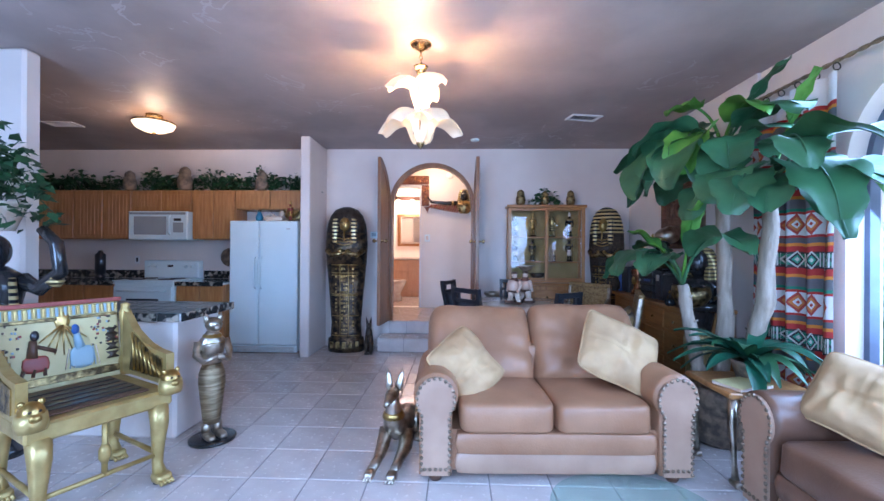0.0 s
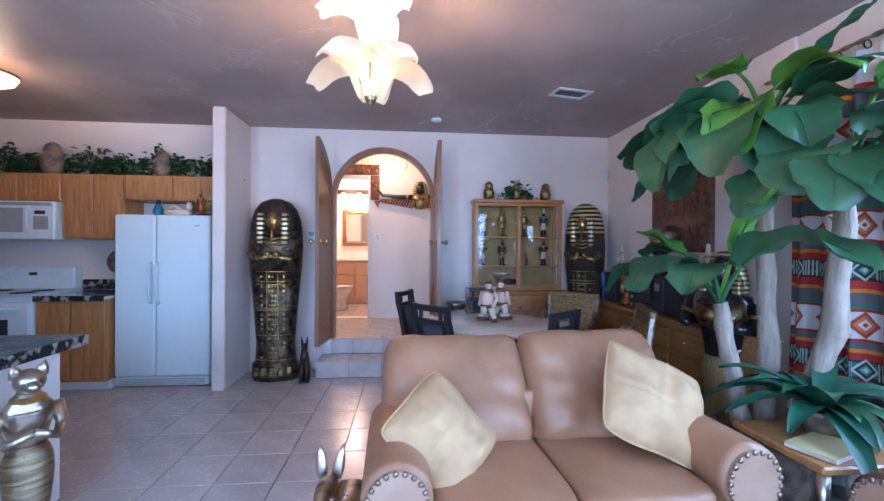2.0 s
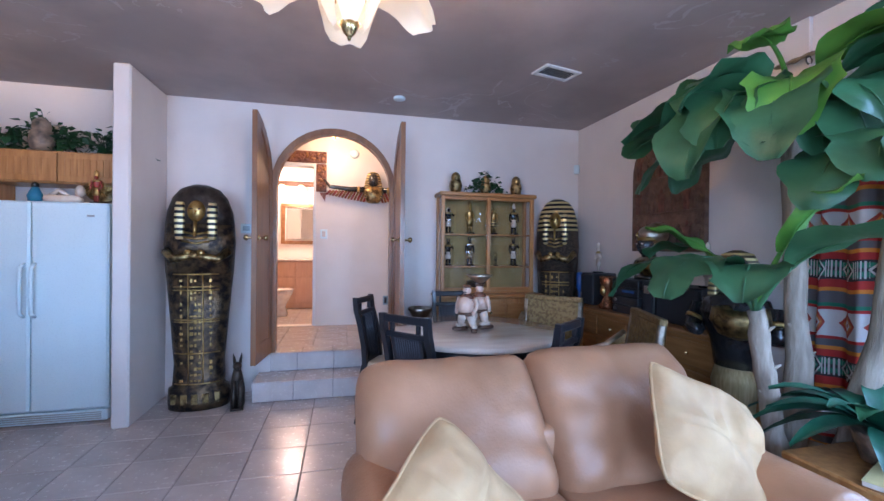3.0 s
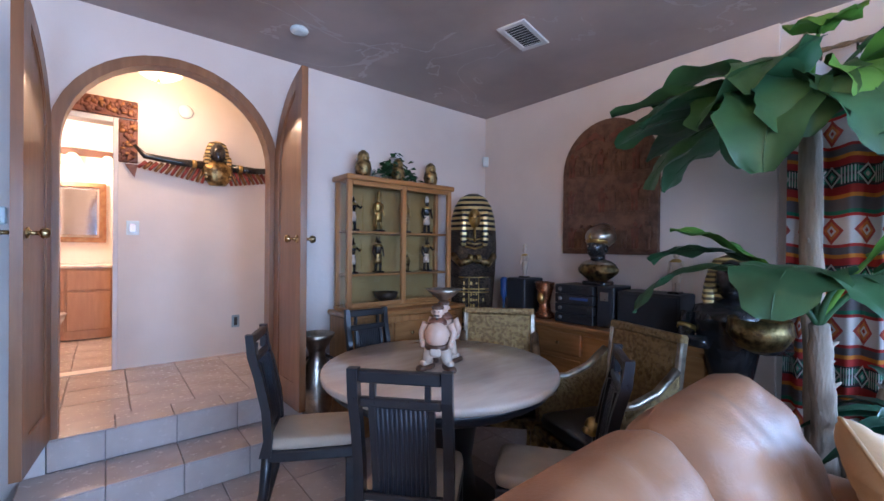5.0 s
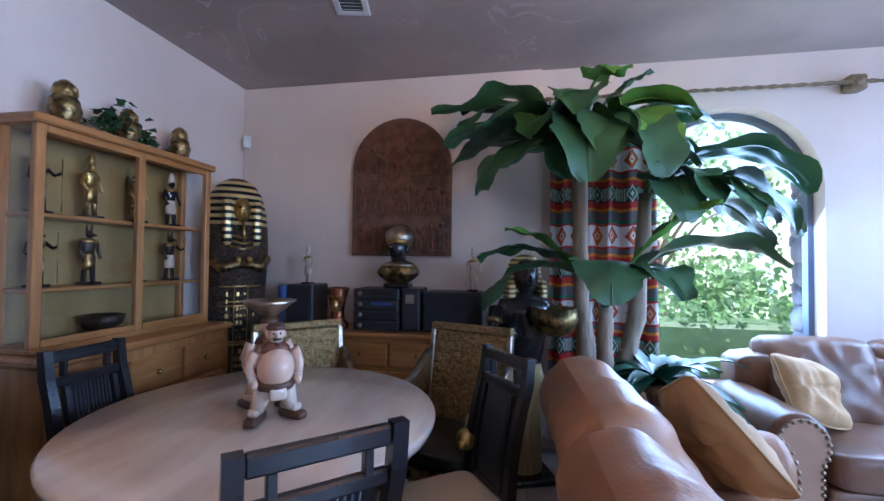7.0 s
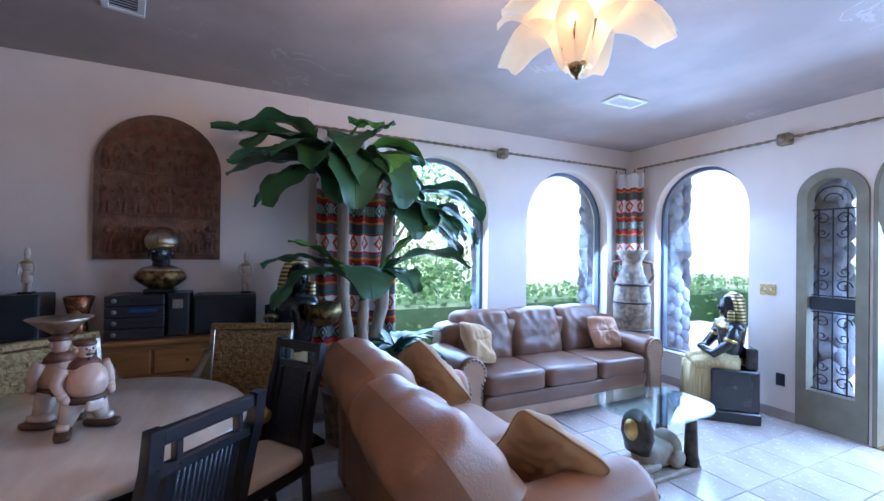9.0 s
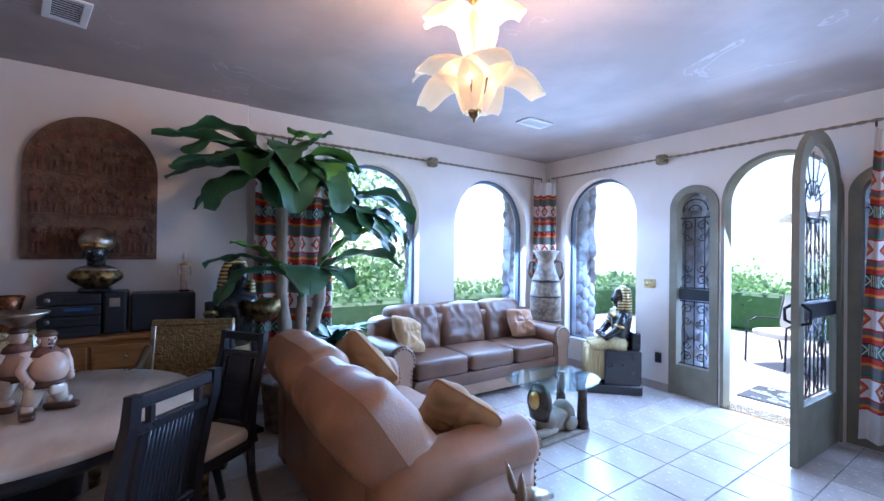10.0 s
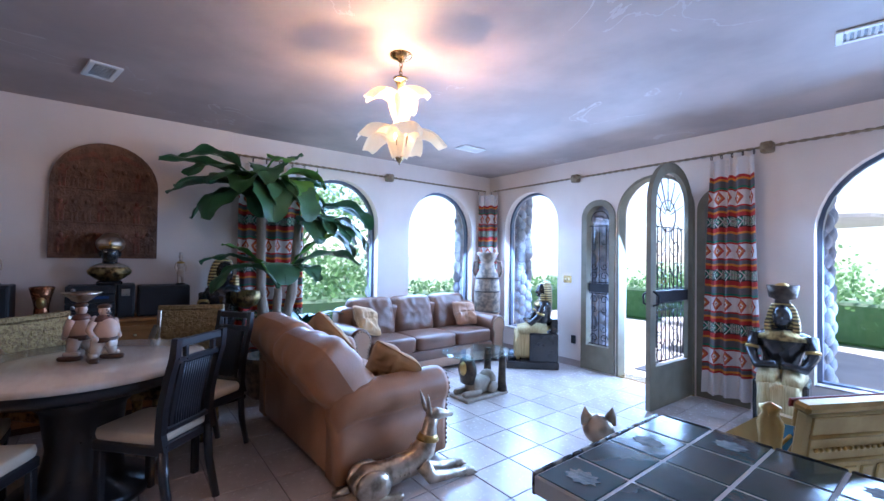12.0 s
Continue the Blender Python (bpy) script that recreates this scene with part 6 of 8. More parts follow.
# carved stone plaque and small wall fittings
plq = thing("wall_plaque", at(0, 0), "arched carved brown stone plaque hanging on the wall", "plaque")
part("slab", Shape().prism(arch(4.84, 0.385, 2.03, 1.37, 18), EX - 0.035, EX - 0.002, RELIEF, "x"), plq)
part("rim", band(arch(4.84, 0.385, 2.03, 1.37, 18), 0.03, EX - 0.042, EX - 0.036, RELIEF, "x"), plq)
cv = Shape()
rnd = random.Random(8)
for z in (1.40, 1.68, 1.98):
    wide = 0.36 if z < 2.03 else 0.3
    cv.box(EX - 0.046, EX - 0.034, 4.84 - wide, 4.84 + wide, z, z + 0.016, RELIEF, 0.004)
    for i in range(8):
        u = 4.84 - wide + 0.05 + i * (2 * wide - 0.1) / 7 + rnd.uniform(-0.01, 0.01)
        t = rnd.uniform(0.19, 0.23)
        mt = RELIEF_RED if i % 3 == 1 else RELIEF
        x0, x1 = EX - 0.052, EX - 0.034
        cv.prism([(u - 0.022, z + 0.09), (u + 0.022, z + 0.09), (u + 0.030, z + t - 0.05), (u - 0.030, z + t - 0.05)], x0, x1, mt, "x")
        for q in (-0.014, 0.016):
            cv.box(x0, x1, u + q - 0.009, u + q + 0.009, z + 0.016, z + 0.10, mt, 0.003)
        cv.ball((x0 + 0.006, u, z + t - 0.028), (0.012, 0.018, 0.022), mt, 8, 6)
        cv.tube([(x0 + 0.004, u - 0.028, z + t - 0.06), (x0 + 0.004, u - 0.05, z + t - 0.10 + 0.07 * (i % 2))], 0.007, mt, 5)
for i in range(120):
    u, z = rnd.uniform(4.50, 5.18), rnd.uniform(1.66, 2.36)
    if z > 2.03 and (u - 4.84) ** 2 + (z - 2.03) ** 2 > 0.11:
        continue
    cv.box(EX - 0.036 - rnd.uniform(0.004, 0.010), EX - 0.034, u - rnd.uniform(0.004, 0.012), u + rnd.uniform(0.004, 0.012), z - rnd.uniform(0.004, 0.016), z + rnd.uniform(0.004, 0.016), RELIEF, 0.002)
for a, s in ((0, -1), (0, 1)):
    cv.prism([(4.84 + s * 0.02, 2.28), (4.84 + s * 0.10, 2.33), (4.84 + s * 0.26, 2.25), (4.84 + s * 0.27, 2.21), (4.84 + s * 0.10, 2.28), (4.84 + s * 0.02, 2.24)][::s], EX - 0.048, EX - 0.034, RELIEF_RED, "x")
part("carving", cv, plq, "rows of shallow carved symbols")["kind"] = "stuff"
sensor = Shape().pad(-0.03, 0.03, -0.05, -0.002, -0.05, 0.05, WHITE, 0.3, 6)
solid("wall_sensor", sensor, "small white plastic sensor in the corner", "sensor", at(2.21, NY - 0.05, 2.28, -45))
pn = Shape().box(-1.29, -1.17, NY - 0.022, NY - 0.001, 1.50, 1.59, WHITE, 0.006).box(-1.27, -1.21, NY - 0.026, NY - 0.022, 1.525, 1.57, SAGE, 0.002)
solid("thermostat", pn, "white wall thermostat beside the door", "thermostat")

# ---- banana plant ----
def banana_leaf(sh, base, az, e0, stem, blade, e1, width, mat, seed=0):
    """Arching stalk that ends in a long paddle blade, folded along the midrib, with wavy edges and a few tears."""
    d = Vector((math.cos(radians(az)), math.sin(radians(az)), 0))
    flat = Vector((-d.y, d.x, 0))
    n, total = 22, stem + blade
    mids, dirs = [Vector(base)], []
    for i in range(n):
        f = (i + 0.5) / n
        e = radians(e0 + (e1 - e0) * f ** 1.25)
        u = d * math.cos(e) + Vector((0, 0, math.sin(e)))
        dirs.append(u)
        mids.append(mids[-1] + u * (total / n))
    dirs.append(dirs[-1])
    first = max(2, int(round(n * stem / total)))
    sh.tube(mids[:first + 1], [0.016 - 0.007 * i / first for i in range(first + 1)], mat, 6)
    twist = 0.30 * math.sin(seed * 2.3)
    verts, faces = [], []
    ks = (-1.0, -0.66, -0.33, 0.0, 0.33, 0.66, 1.0)
    fold = 0.30 + 0.25 * math.sin(seed * 1.3 + 1)
    for i in range(first, n + 1):
        q = (i - first) / (n - first)
        w = width * max(0.05, math.sin(math.pi * (0.05 + 0.93 * q ** 0.85))) ** 0.55
        up = dirs[i].cross(flat) * -1.0
        side = flat * math.cos(twist * q) + up * math.sin(twist * q)
        for k in ks:
            wave = 0.030 * noise.noise((q * 4 + seed, k * 2, seed * 1.7)) + 0.016 * math.sin(q * 15 + seed + 2 * k) * abs(k)
            lift = (0.16 * abs(k) - fold * abs(k) ** 1.6) * w
            edge = 1 + (0.10 * math.sin(q * 19 + seed * 2 + k) - 0.10 * max(0.0, math.sin(q * 47 + seed * 5 + k)) ** 6) * abs(k)
            verts.append(tuple(mids[i] + side * (k * w * edge) + up * (lift + wave)))
    m = len(ks)
    for i in range(n - first):
        for j in range(m - 1):
            a = i * m + j
            faces.append((a, a + 1, a + m + 1, a + m))
    sh.add(verts, faces, mat, True)
    rib = mids[first:]
    sh.tube([tuple(p) for p in rib], [0.008 * (1 - 0.8 * i / len(rib)) for i in range(len(rib))], mat, 5)


def trunk(sh, pts, rs, seed):
    dense, rad = [], []
    for i in range(len(pts) - 1):
        for k in range(6):
            f = k / 6
            p = Vector(pts[i]).lerp(Vector(pts[i + 1]), f)
            w = noise.noise((p.z * 3, seed, 0)) * 0.02
            dense.append((p.x + w, p.y - w, p.z))
            rad.append((rs[i] + (rs[i + 1] - rs[i]) * f) * (1 + 0.10 * math.sin(p.z * 37 + seed) + 0.05 * math.sin(p.z * 91)))
    dense.append(pts[-1])
    rad.append(rs[-1])
    sh.tube(dense, rad, TRUNK, 12)
    for i in range(6):
        p = dense[2 + (i * 5 + seed) % (len(dense) - 4)]
        a = i * 2.1 + seed
        sh.tube([p, (p[0] + 0.06 * math.cos(a), p[1] + 0.06 * math.sin(a), p[2] + 0.05)], [0.02, 0.004], TRUNK, 5)


plant = thing("banana_plant", at(1.79, 3.51), "tall artificial banana plant with pale trunks and broad leaves", "plant")
part("pot", Shape().lathe([(0.17, 0), (0.20, 0.03), (0.235, 0.36), (0.25, 0.40), (0.225, 0.405), (0.20, 0.33), (0.02, 0.32)], CLAY, 24), plant, "dark patterned clay pot")
T1, T2, T3 = (0.06, 0.09, 2.06), (0.12, -0.31, 1.76), (-0.26, 0.0, 1.10)
for i, (pts, rs) in enumerate((([(0.04, 0.02, 0.32), (0.08, 0.07, 1.1), T1], [0.055, 0.05, 0.04]), ([(0.08, -0.10, 0.32), (0.13, -0.26, 1.0), T2], [0.055, 0.052, 0.04]), ([(-0.10, -0.02, 0.32), (-0.20, -0.01, 0.75), T3], [0.05, 0.046, 0.036]))):
    t = Shape()
    trunk(t, pts, rs, i + 1)
    part("trunk", t, plant, "pale peeling trunk")
# crown, azimuth, first slope, stalk, blade, last slope, half width, young
LEAVES = [(T1, 92, 62, 0.34, 0.52, -40, 0.11, 0), (T1, 104, 32, 0.26, 0.66, -18, 0.11, 0), (T1, 116, 18, 0.24, 0.62, -32, 0.13, 0), (T1, 128, 12, 0.22, 0.62, -72, 0.14, 0), (T1, 84, 20, 0.24, 0.58, -38, 0.13, 0), (T1, 150, 34, 0.18, 0.50, -62, 0.15, 0),
          (T1, 186, 38, 0.20, 0.50, -98, 0.16, 0), (T1, 196, 86, 0.42, 0.26, -45, 0.11, 1), (T1, 268, 44, 0.24, 0.60, -46, 0.12, 0), (T1, 258, 60, 0.26, 0.50, -58, 0.10, 1), (T1, 216, 42, 0.34, 0.40, -104, 0.14, 1), (T1, 242, 22, 0.24, 0.48, -70, 0.14, 0), (T1, 140, 60, 0.22, 0.34, -70, 0.10, 1),
          (T1, 286, 66, 0.34, 0.36, 20, 0.05, 0), (T1, 228, 8, 0.18, 0.44, -78, 0.14, 0), (T1, 165, 8, 0.16, 0.46, -80, 0.13, 0), (T1, 100, 2, 0.20, 0.52, -62, 0.13, 0),
          (T1, 112, 48, 0.28, 0.56, -52, 0.12, 0), (T1, 134, 30, 0.26, 0.56, -44, 0.13, 0), (T1, 172, 55, 0.24, 0.48, -70, 0.13, 0), (T1, 205, 20, 0.20, 0.50, -76, 0.14, 0), (T1, 278, 30, 0.22, 0.58, -60, 0.12, 0), (T2, 245, 52, 0.28, 0.60, -70, 0.12, 0), (T2, 218, 28, 0.22, 0.52, -80, 0.13, 0), (T2, 274, 14, 0.26, 0.66, -52, 0.13, 0),
          (T2, 266, 46, 0.24, 0.72, -62, 0.13, 0), (T2, 254, 30, 0.26, 0.64, -84, 0.15, 0), (T2, 280, 26, 0.24, 0.58, -66, 0.13, 1), (T2, 202, 40, 0.18, 0.46, -86, 0.15, 0), (T2, 290, 78, 0.40, 0.30, 55, 0.05, 1), (T2, 232, 14, 0.20, 0.50, -60, 0.13, 0), (T2, 262, 6, 0.24, 0.52, -74, 0.12, 0),
          (T3, 94, 64, 0.30, 0.50, -36, 0.075, 0), (T3, 108, 62, 0.30, 0.40, 4, 0.05, 1), (T3, 264, 60, 0.28, 0.66, -42, 0.105, 0), (T3, 252, 68, 0.34, 0.42, 18, 0.05, 1), (T3, 172, 80, 0.28, 0.40, -88, 0.15, 0), (T3, 118, 58, 0.24, 0.62, -74, 0.085, 0), (T3, 214, 72, 0.26, 0.34, -70, 0.12, 0)]
LEAVES += [(T1, 176, 22, 0.20, 0.60, -95, 0.16, 0), (T1, 210, 26, 0.22, 0.58, -95, 0.15, 0), (T1, 238, 16, 0.20, 0.58, -88, 0.14, 0), (T2, 184, 30, 0.20, 0.48, -90, 0.14, 0)]
for i, (c, az, e0, stem, blade, e1, w, young) in enumerate(LEAVES):
    lf = Shape()
    banana_leaf(lf, c, az, e0, stem * 0.95, blade * 1.08, e1, w * 1.18, LEAF_YOUNG if young else LEAF, i)
    part("leaf", lf, plant, "bright young leaf" if young else "")

# fern in a pot on the lamp table between the sofas
lt = thing("end_table", at(1.72, 3.12), "small end table with silvered animal legs", "table")
part("tabletop", Shape().box(-0.26, 0.26, -0.24, 0.22, 0.50, 0.535, OAK, 0.008), lt, "wooden top")
for sx in (-1, 1):
    for sy in (-0.2, 0.18):
        part("leg", Shape().tube([(sx * 0.22, sy, 0.50), (sx * 0.23, sy - 0.01, 0.35), (sx * 0.21, sy, 0.15), (sx * 0.215, sy - 0.02, 0.04)], [0.026, 0.022, 0.014, 0.02], SILVER, 10).pad(sx * 0.215 - 0.022, sx * 0.215 + 0.022, sy - 0.06, sy + 0.02, 0, 0.035, SILVER, 0.5, 6), lt, "silvered animal leg")
book = thing("magazine", at(1.62, 3.02, 0.536, 20), "thick magazine lying on the end table", "book")
part("pages", Shape().box(-0.13, 0.13, -0.09, 0.09, 0.002, 0.02, CHINA, 0.002), book)
part("cover", Shape().box(-0.132, 0.132, -0.092, 0.092, 0.0205, 0.0225, YELLOWPAINT, 0.001), book, "pale yellow cover")
fern = thing("potted_fern", at(1.76, 3.16, 0.536), "artificial fern with long teal leaves in a small pot", "plant")
part("pot", Shape().lathe([(0.07, 0), (0.10, 0.10), (0.105, 0.12), (0.09, 0.118), (0.02, 0.09)], CLAY, 16), fern)
for i in range(30):
    a, ln = i * 137.5, 0.30 + 0.16 * ((i * 7) % 5) / 4
    lf = Shape()
    d = Vector((math.cos(radians(a)), math.sin(radians(a)), 0))
    s = Vector((-d.y, d.x, 0))
    up, dn = 0.20 + 0.25 * ((i * 3) % 7) / 6, 0.24 + 0.16 * ((i * 5) % 4) / 3
    vs, fs = [], []
    for k in range(7):
        t = k / 6
        p = d * ln * t + Vector((0, 0, 0.11 + up * t - dn * t * t))
        w = 0.048 * math.sin(math.pi * min(0.97, 0.12 + 0.86 * t)) ** 0.8
        vs += [tuple(p - s * w + Vector((0, 0, 0.012))), tuple(p), tuple(p + s * w + Vector((0, 0, 0.012)))]
    for k in range(6):
        fs += [(3 * k, 3 * k + 1, 3 * k + 4, 3 * k + 3), (3 * k + 1, 3 * k + 2, 3 * k + 5, 3 * k + 4)]
    lf.add(vs, fs, LEAF_TEAL if i % 5 else LEAF, True)
    part("leaf", lf, fern)


# ---- patterned curtains ----
def curtain_material(name, z0, z1, w):
    """Woven bands with diamonds: stripes by height, figures by height and width."""
    m = material(name, (0.7, 0.66, 0.64), 0.85, bump=0.15, grain=180)
    nt = m.node_tree
    b = nt.nodes["Principled BSDF"]
    co = nt.nodes.new("ShaderNodeUVMap")
    sp = nt.nodes.new("ShaderNodeSeparateXYZ")
    nt.links.new(co.outputs[0], sp.inputs[0])
    def math_node(op, a, c=None):
        n = nt.nodes.new("ShaderNodeMath")
        n.operation = op
        for k, v in enumerate((a, c)):
            if v is None:
                continue
            if isinstance(v, (int, float)):
                n.inputs[k].default_value = v
            else:
                nt.links.new(v, n.inputs[k])
        return n.outputs[0]
    U, V = sp.outputs[0], sp.outputs[1]
    per = 0.52
    vv = math_node("FRACT", math_node("DIVIDE", V, per))
    ramp = nt.nodes.new("ShaderNodeValToRGB")
    ramp.color_ramp.interpolation = "CONSTANT"
    cols = [(0.0, (0.12, 0.105, 0.11)), (0.06, (0.62, 0.20, 0.02)), (0.10, (0.42, 0.025, 0.02)), (0.18, (0.04, 0.03, 0.03)), (0.22, (0.025, 0.17, 0.10)), (0.27, (0.03, 0.03, 0.03)), (0.31, (0.025, 0.17, 0.10)),
            (0.36, (0.04, 0.03, 0.03)), (0.39, (0.42, 0.025, 0.02)), (0.46, (0.62, 0.20, 0.02)), (0.50, (0.12, 0.105, 0.11)), (0.57, (0.42, 0.025, 0.02)), (0.60, (0.66, 0.60, 0.58)), (0.87, (0.42, 0.025, 0.02)), (0.90, (0.025, 0.17, 0.10)), (0.94, (0.12, 0.105, 0.11))]
    el = ramp.color_ramp.elements
    el[0].position, el[0].color = cols[0][0], (*cols[0][1], 1)
    el[1].position, el[1].color = cols[1][0], (*cols[1][1], 1)
    for p, c in cols[2:]:
        e = el.new(p)
        e.color = (*c, 1)
    nt.links.new(vv, ramp.inputs[0])
    last = ramp.outputs[0]
    def layer(fac, color, prev):
        mx = nt.nodes.new("ShaderNodeMix")
        mx.data_type = "RGBA"
        nt.links.new(fac, mx.inputs[0])
        nt.links.new(prev, mx.inputs[6])
        mx.inputs[7].default_value = (*color, 1)
        return mx.outputs[2]
    uu = math_node("ABSOLUTE", math_node("SUBTRACT", math_node("FRACT", math_node("DIVIDE", U, 0.20)), 0.5))
    def diamond(vc, size, ratio=1.0):
        dv = math_node("MULTIPLY", math_node("ABSOLUTE", math_node("SUBTRACT", vv, vc)), per / 0.20 * ratio)
        return math_node("LESS_THAN", math_node("ADD", dv, uu), size)
    comb = math_node("LESS_THAN", math_node("FRACT", math_node("MULTIPLY", U, 55)), 0.45)
    inband = math_node("LESS_THAN", math_node("ABSOLUTE", math_node("SUBTRACT", vv, 0.29)), 0.085)
    side = math_node("GREATER_THAN", uu, 0.26)
    last = layer(math_node("MULTIPLY", math_node("MULTIPLY", comb, inband), side), (0.55, 0.50, 0.46), last)
    for vc, sizes, cs in ((0.29, (0.30, 0.23, 0.15, 0.08), ((0.55, 0.5, 0.45), (0.03, 0.03, 0.03), (0.05, 0.30, 0.19), (0.6, 0.56, 0.5))), (0.74, (0.36, 0.25, 0.15, 0.07), ((0.40, 0.05, 0.03), (0.55, 0.17, 0.04), (0.66, 0.60, 0.58), (0.40, 0.05, 0.03)))):
        for sz, c in zip(sizes, cs):
            last = layer(diamond(vc, sz), c, last)
    plain = math_node("GREATER_THAN", V, (z1 - z0) - 0.17)
    plain2 = math_node("LESS_THAN", V, 0.22)
    last = layer(plain, (0.70, 0.66, 0.64), last)
    last = layer(plain2, (0.70, 0.66, 0.64), last)
    nt.links.new(last, b.inputs["Base Color"])
    return m


def curtain(x, y, rz, w, z0, z1, folds, depth, label, gather=1.0):
    """Hanging cloth in the local xz plane, with folds; rings on top."""
    root = thing("curtain", at(x, y, 0, rz), label, "curtain", "window curtains")
    n, k = folds * 10, 14
    verts, faces, uv = [], [], []
    full = w * 1.7
    for j in range(k + 1):
        t = j / k
        z = z0 + (z1 - z0) * t
        squeeze = 1 - (1 - gather) * t
        for i in range(n + 1):
            s = i / n
            ph = 2 * math.pi * folds * s
            a = depth * (1 - 0.25 * t) * (math.sin(ph) + 0.25 * math.sin(2.3 * ph + 1.2 * t))
            verts.append(((s - 0.5) * w * squeeze + 0.012 * math.sin(3 * t + ph * 0.5), a + 0.01 * math.sin(5 * t + s * 9), z - 0.02 * (math.sin(ph * 0.5) ** 2) * t))
            uv.append((s * full, z - z0))
    for j in range(k):
        for i in range(n):
            a = j * (n + 1) + i
            faces.append((a, a + 1, a + n + 2, a + n + 1))
    me = bpy.data.meshes.new("cloth")
    me.from_pydata(verts, [], faces)
    me.materials.append(curtain_material("woven_curtain", z0, z1, full))
    layer = me.uv_layers.new(name="UVMap")
    for lp in me.loops:
        layer.data[lp.index].uv = uv[lp.vertex_index]
    me.polygons.foreach_set("use_smooth", [True] * len(faces))
    ob = new("cloth", me)
    ob.parent = root
    ob["label"] = "white, red, grey and green woven cloth"
    for i in range(folds + 1):
        s = i / folds - 0.5
        part("ring", Shape().tube([(s * w * gather, 0.022 * math.cos(q), z1 + 0.022 + 0.022 * math.sin(q)) for q in [2 * math.pi * r / 10 for r in range(11)]], 0.004, BRONZE, 5), root, "bronze curtain ring")
    return root


ROD = 2.49
curtain(EX - 0.07, 3.40, 90, 0.74, 0.10, ROD - 0.06, 5, 0.035, "geometric woven curtain hanging behind the banana plant", 0.95)
curtain(2.12, 0.12, 45, 0.36, 0.10, ROD - 0.06, 3, 0.04, "geometric woven curtain gathered in the window corner", 0.85)
curtain(-1.19, 0.05, 0, 0.52, 0.10, ROD - 0.06, 4, 0.04, "white and red geometric woven curtain beside the door", 0.68)

rod_e = thing("curtain_rod", at(0, 0), "twisted rope-look curtain rod with square rosettes", "curtain rod", "curtain rods")
rod_s = thing("curtain_rod", at(0, 0), "twisted rope-look curtain rod with square rosettes", "curtain rod", "curtain rods")
def rope(p, q):
    sh = Shape()
    p, q = Vector(p), Vector(q)
    d = (q - p)
    s = d.normalized().cross(Vector((0, 0, 1)))
    n = int(d.length / 0.02)
    for o in (0, math.pi):
        sh.tube([tuple(p + d * i / n + s * 0.007 * math.cos(i * 0.8 + o) + Vector((0, 0, 0.007 * math.sin(i * 0.8 + o)))) for i in range(n + 1)], 0.008, RODMETAL, 5)
    return sh
part("rod", rope((EX - 0.055, 3.95, ROD), (EX - 0.055, 0.10, ROD)), rod_e)
part("rod", rope((2.10, SY + 0.085, ROD), (-3.6, SY + 0.085, ROD)), rod_s)
for y in (1.87,):
    part("rosette", Shape().box(EX - 0.065, EX + 0.029, y - 0.05, y + 0.05, ROD - 0.05, ROD + 0.05, RODMETAL, 0.012).ball((EX - 0.07, y, ROD), (0.012, 0.03, 0.03), RODMETAL, 10, 6), rod_e)
for x in (0.611, -1.45):
    part("rosette", Shape().box(x - 0.05, x + 0.05, SY + 0.001, SY + 0.095, ROD - 0.05, ROD + 0.05, RODMETAL, 0.012).ball((x, SY + 0.10, ROD), (0.03, 0.012, 0.03), RODMETAL, 10, 6), rod_s)

# tall patterned urn in the corner
tu = Shape().lathe([(0.13, 0), (0.14, 0.04), (0.11, 0.10), (0.15, 0.30), (0.19, 0.60), (0.20, 0.90), (0.17, 1.15), (0.11, 1.28), (0.10, 1.36), (0.13, 1.44), (0.175, 1.50), (0.165, 1.505), (0.09, 1.40)], CLAY, 26)
for s in (-1, 1):
    tu.tube([(s * 0.10, 0, 1.38), (s * 0.20, 0, 1.36), (s * 0.22, 0, 1.22), (s * 0.17, 0, 1.12)], 0.018, CLAY, 8)
for z in (0.35, 0.62, 0.92, 1.12):
    tu.lathe([(0.0, z - 0.012), (0.165 + 0.04 * math.sin(z * 2.2), z - 0.012), (0.172 + 0.04 * math.sin(z * 2.2), z), (0.165 + 0.04 * math.sin(z * 2.2), z + 0.012), (0.0, z + 0.012)], BRONZE, 24)
solid("corner_urn", tu, "tall brown patterned urn with handles in the window corner", "urn", at(1.93, 0.30, 0, 40))

# black figure planter with ivy by the kitchen
pl = Shape()
pl.lathe([(0.17, 0), (0.17, 0.05), (0.12, 0.10), (0.13, 0.5), (0.16, 0.80), (0.12, 0.95), (0.17, 1.15), (0.15, 1.26), (0.06, 1.32)], EBONY, 20, 1, 0.7)
pl.ball((0, -0.02, 1.42), (0.09, 0.10, 0.12), EBONY, 14, 10)
for s in (-1, 1):
    pl.tube([(s * 0.16, 0, 1.22), (s * 0.28, -0.02, 1.16), (s * 0.42, -0.03, 1.28), (s * 0.40, -0.04, 1.48), (s * 0.30, -0.03, 1.58)], [0.06, 0.05, 0.045, 0.042, 0.035], EBONY, 10)
    pl.tube([(s * 0.36, -0.02, 1.20), (s * 0.39, -0.02, 1.24)], 0.052, GOLD_STRIPE, 12)
pl.tube([(0.16, -0.08, 1.24), (0.20, -0.10, 0.9), (0.14, -0.12, 0.6)], [0.02, 0.03, 0.05], HEAD_STRIPE, 8)
solid("bearer_planter", pl, "ebony kneeling bearer statue holding up a planter", "statue", at(-3.02, 3.02, 0, 10, 0.92))
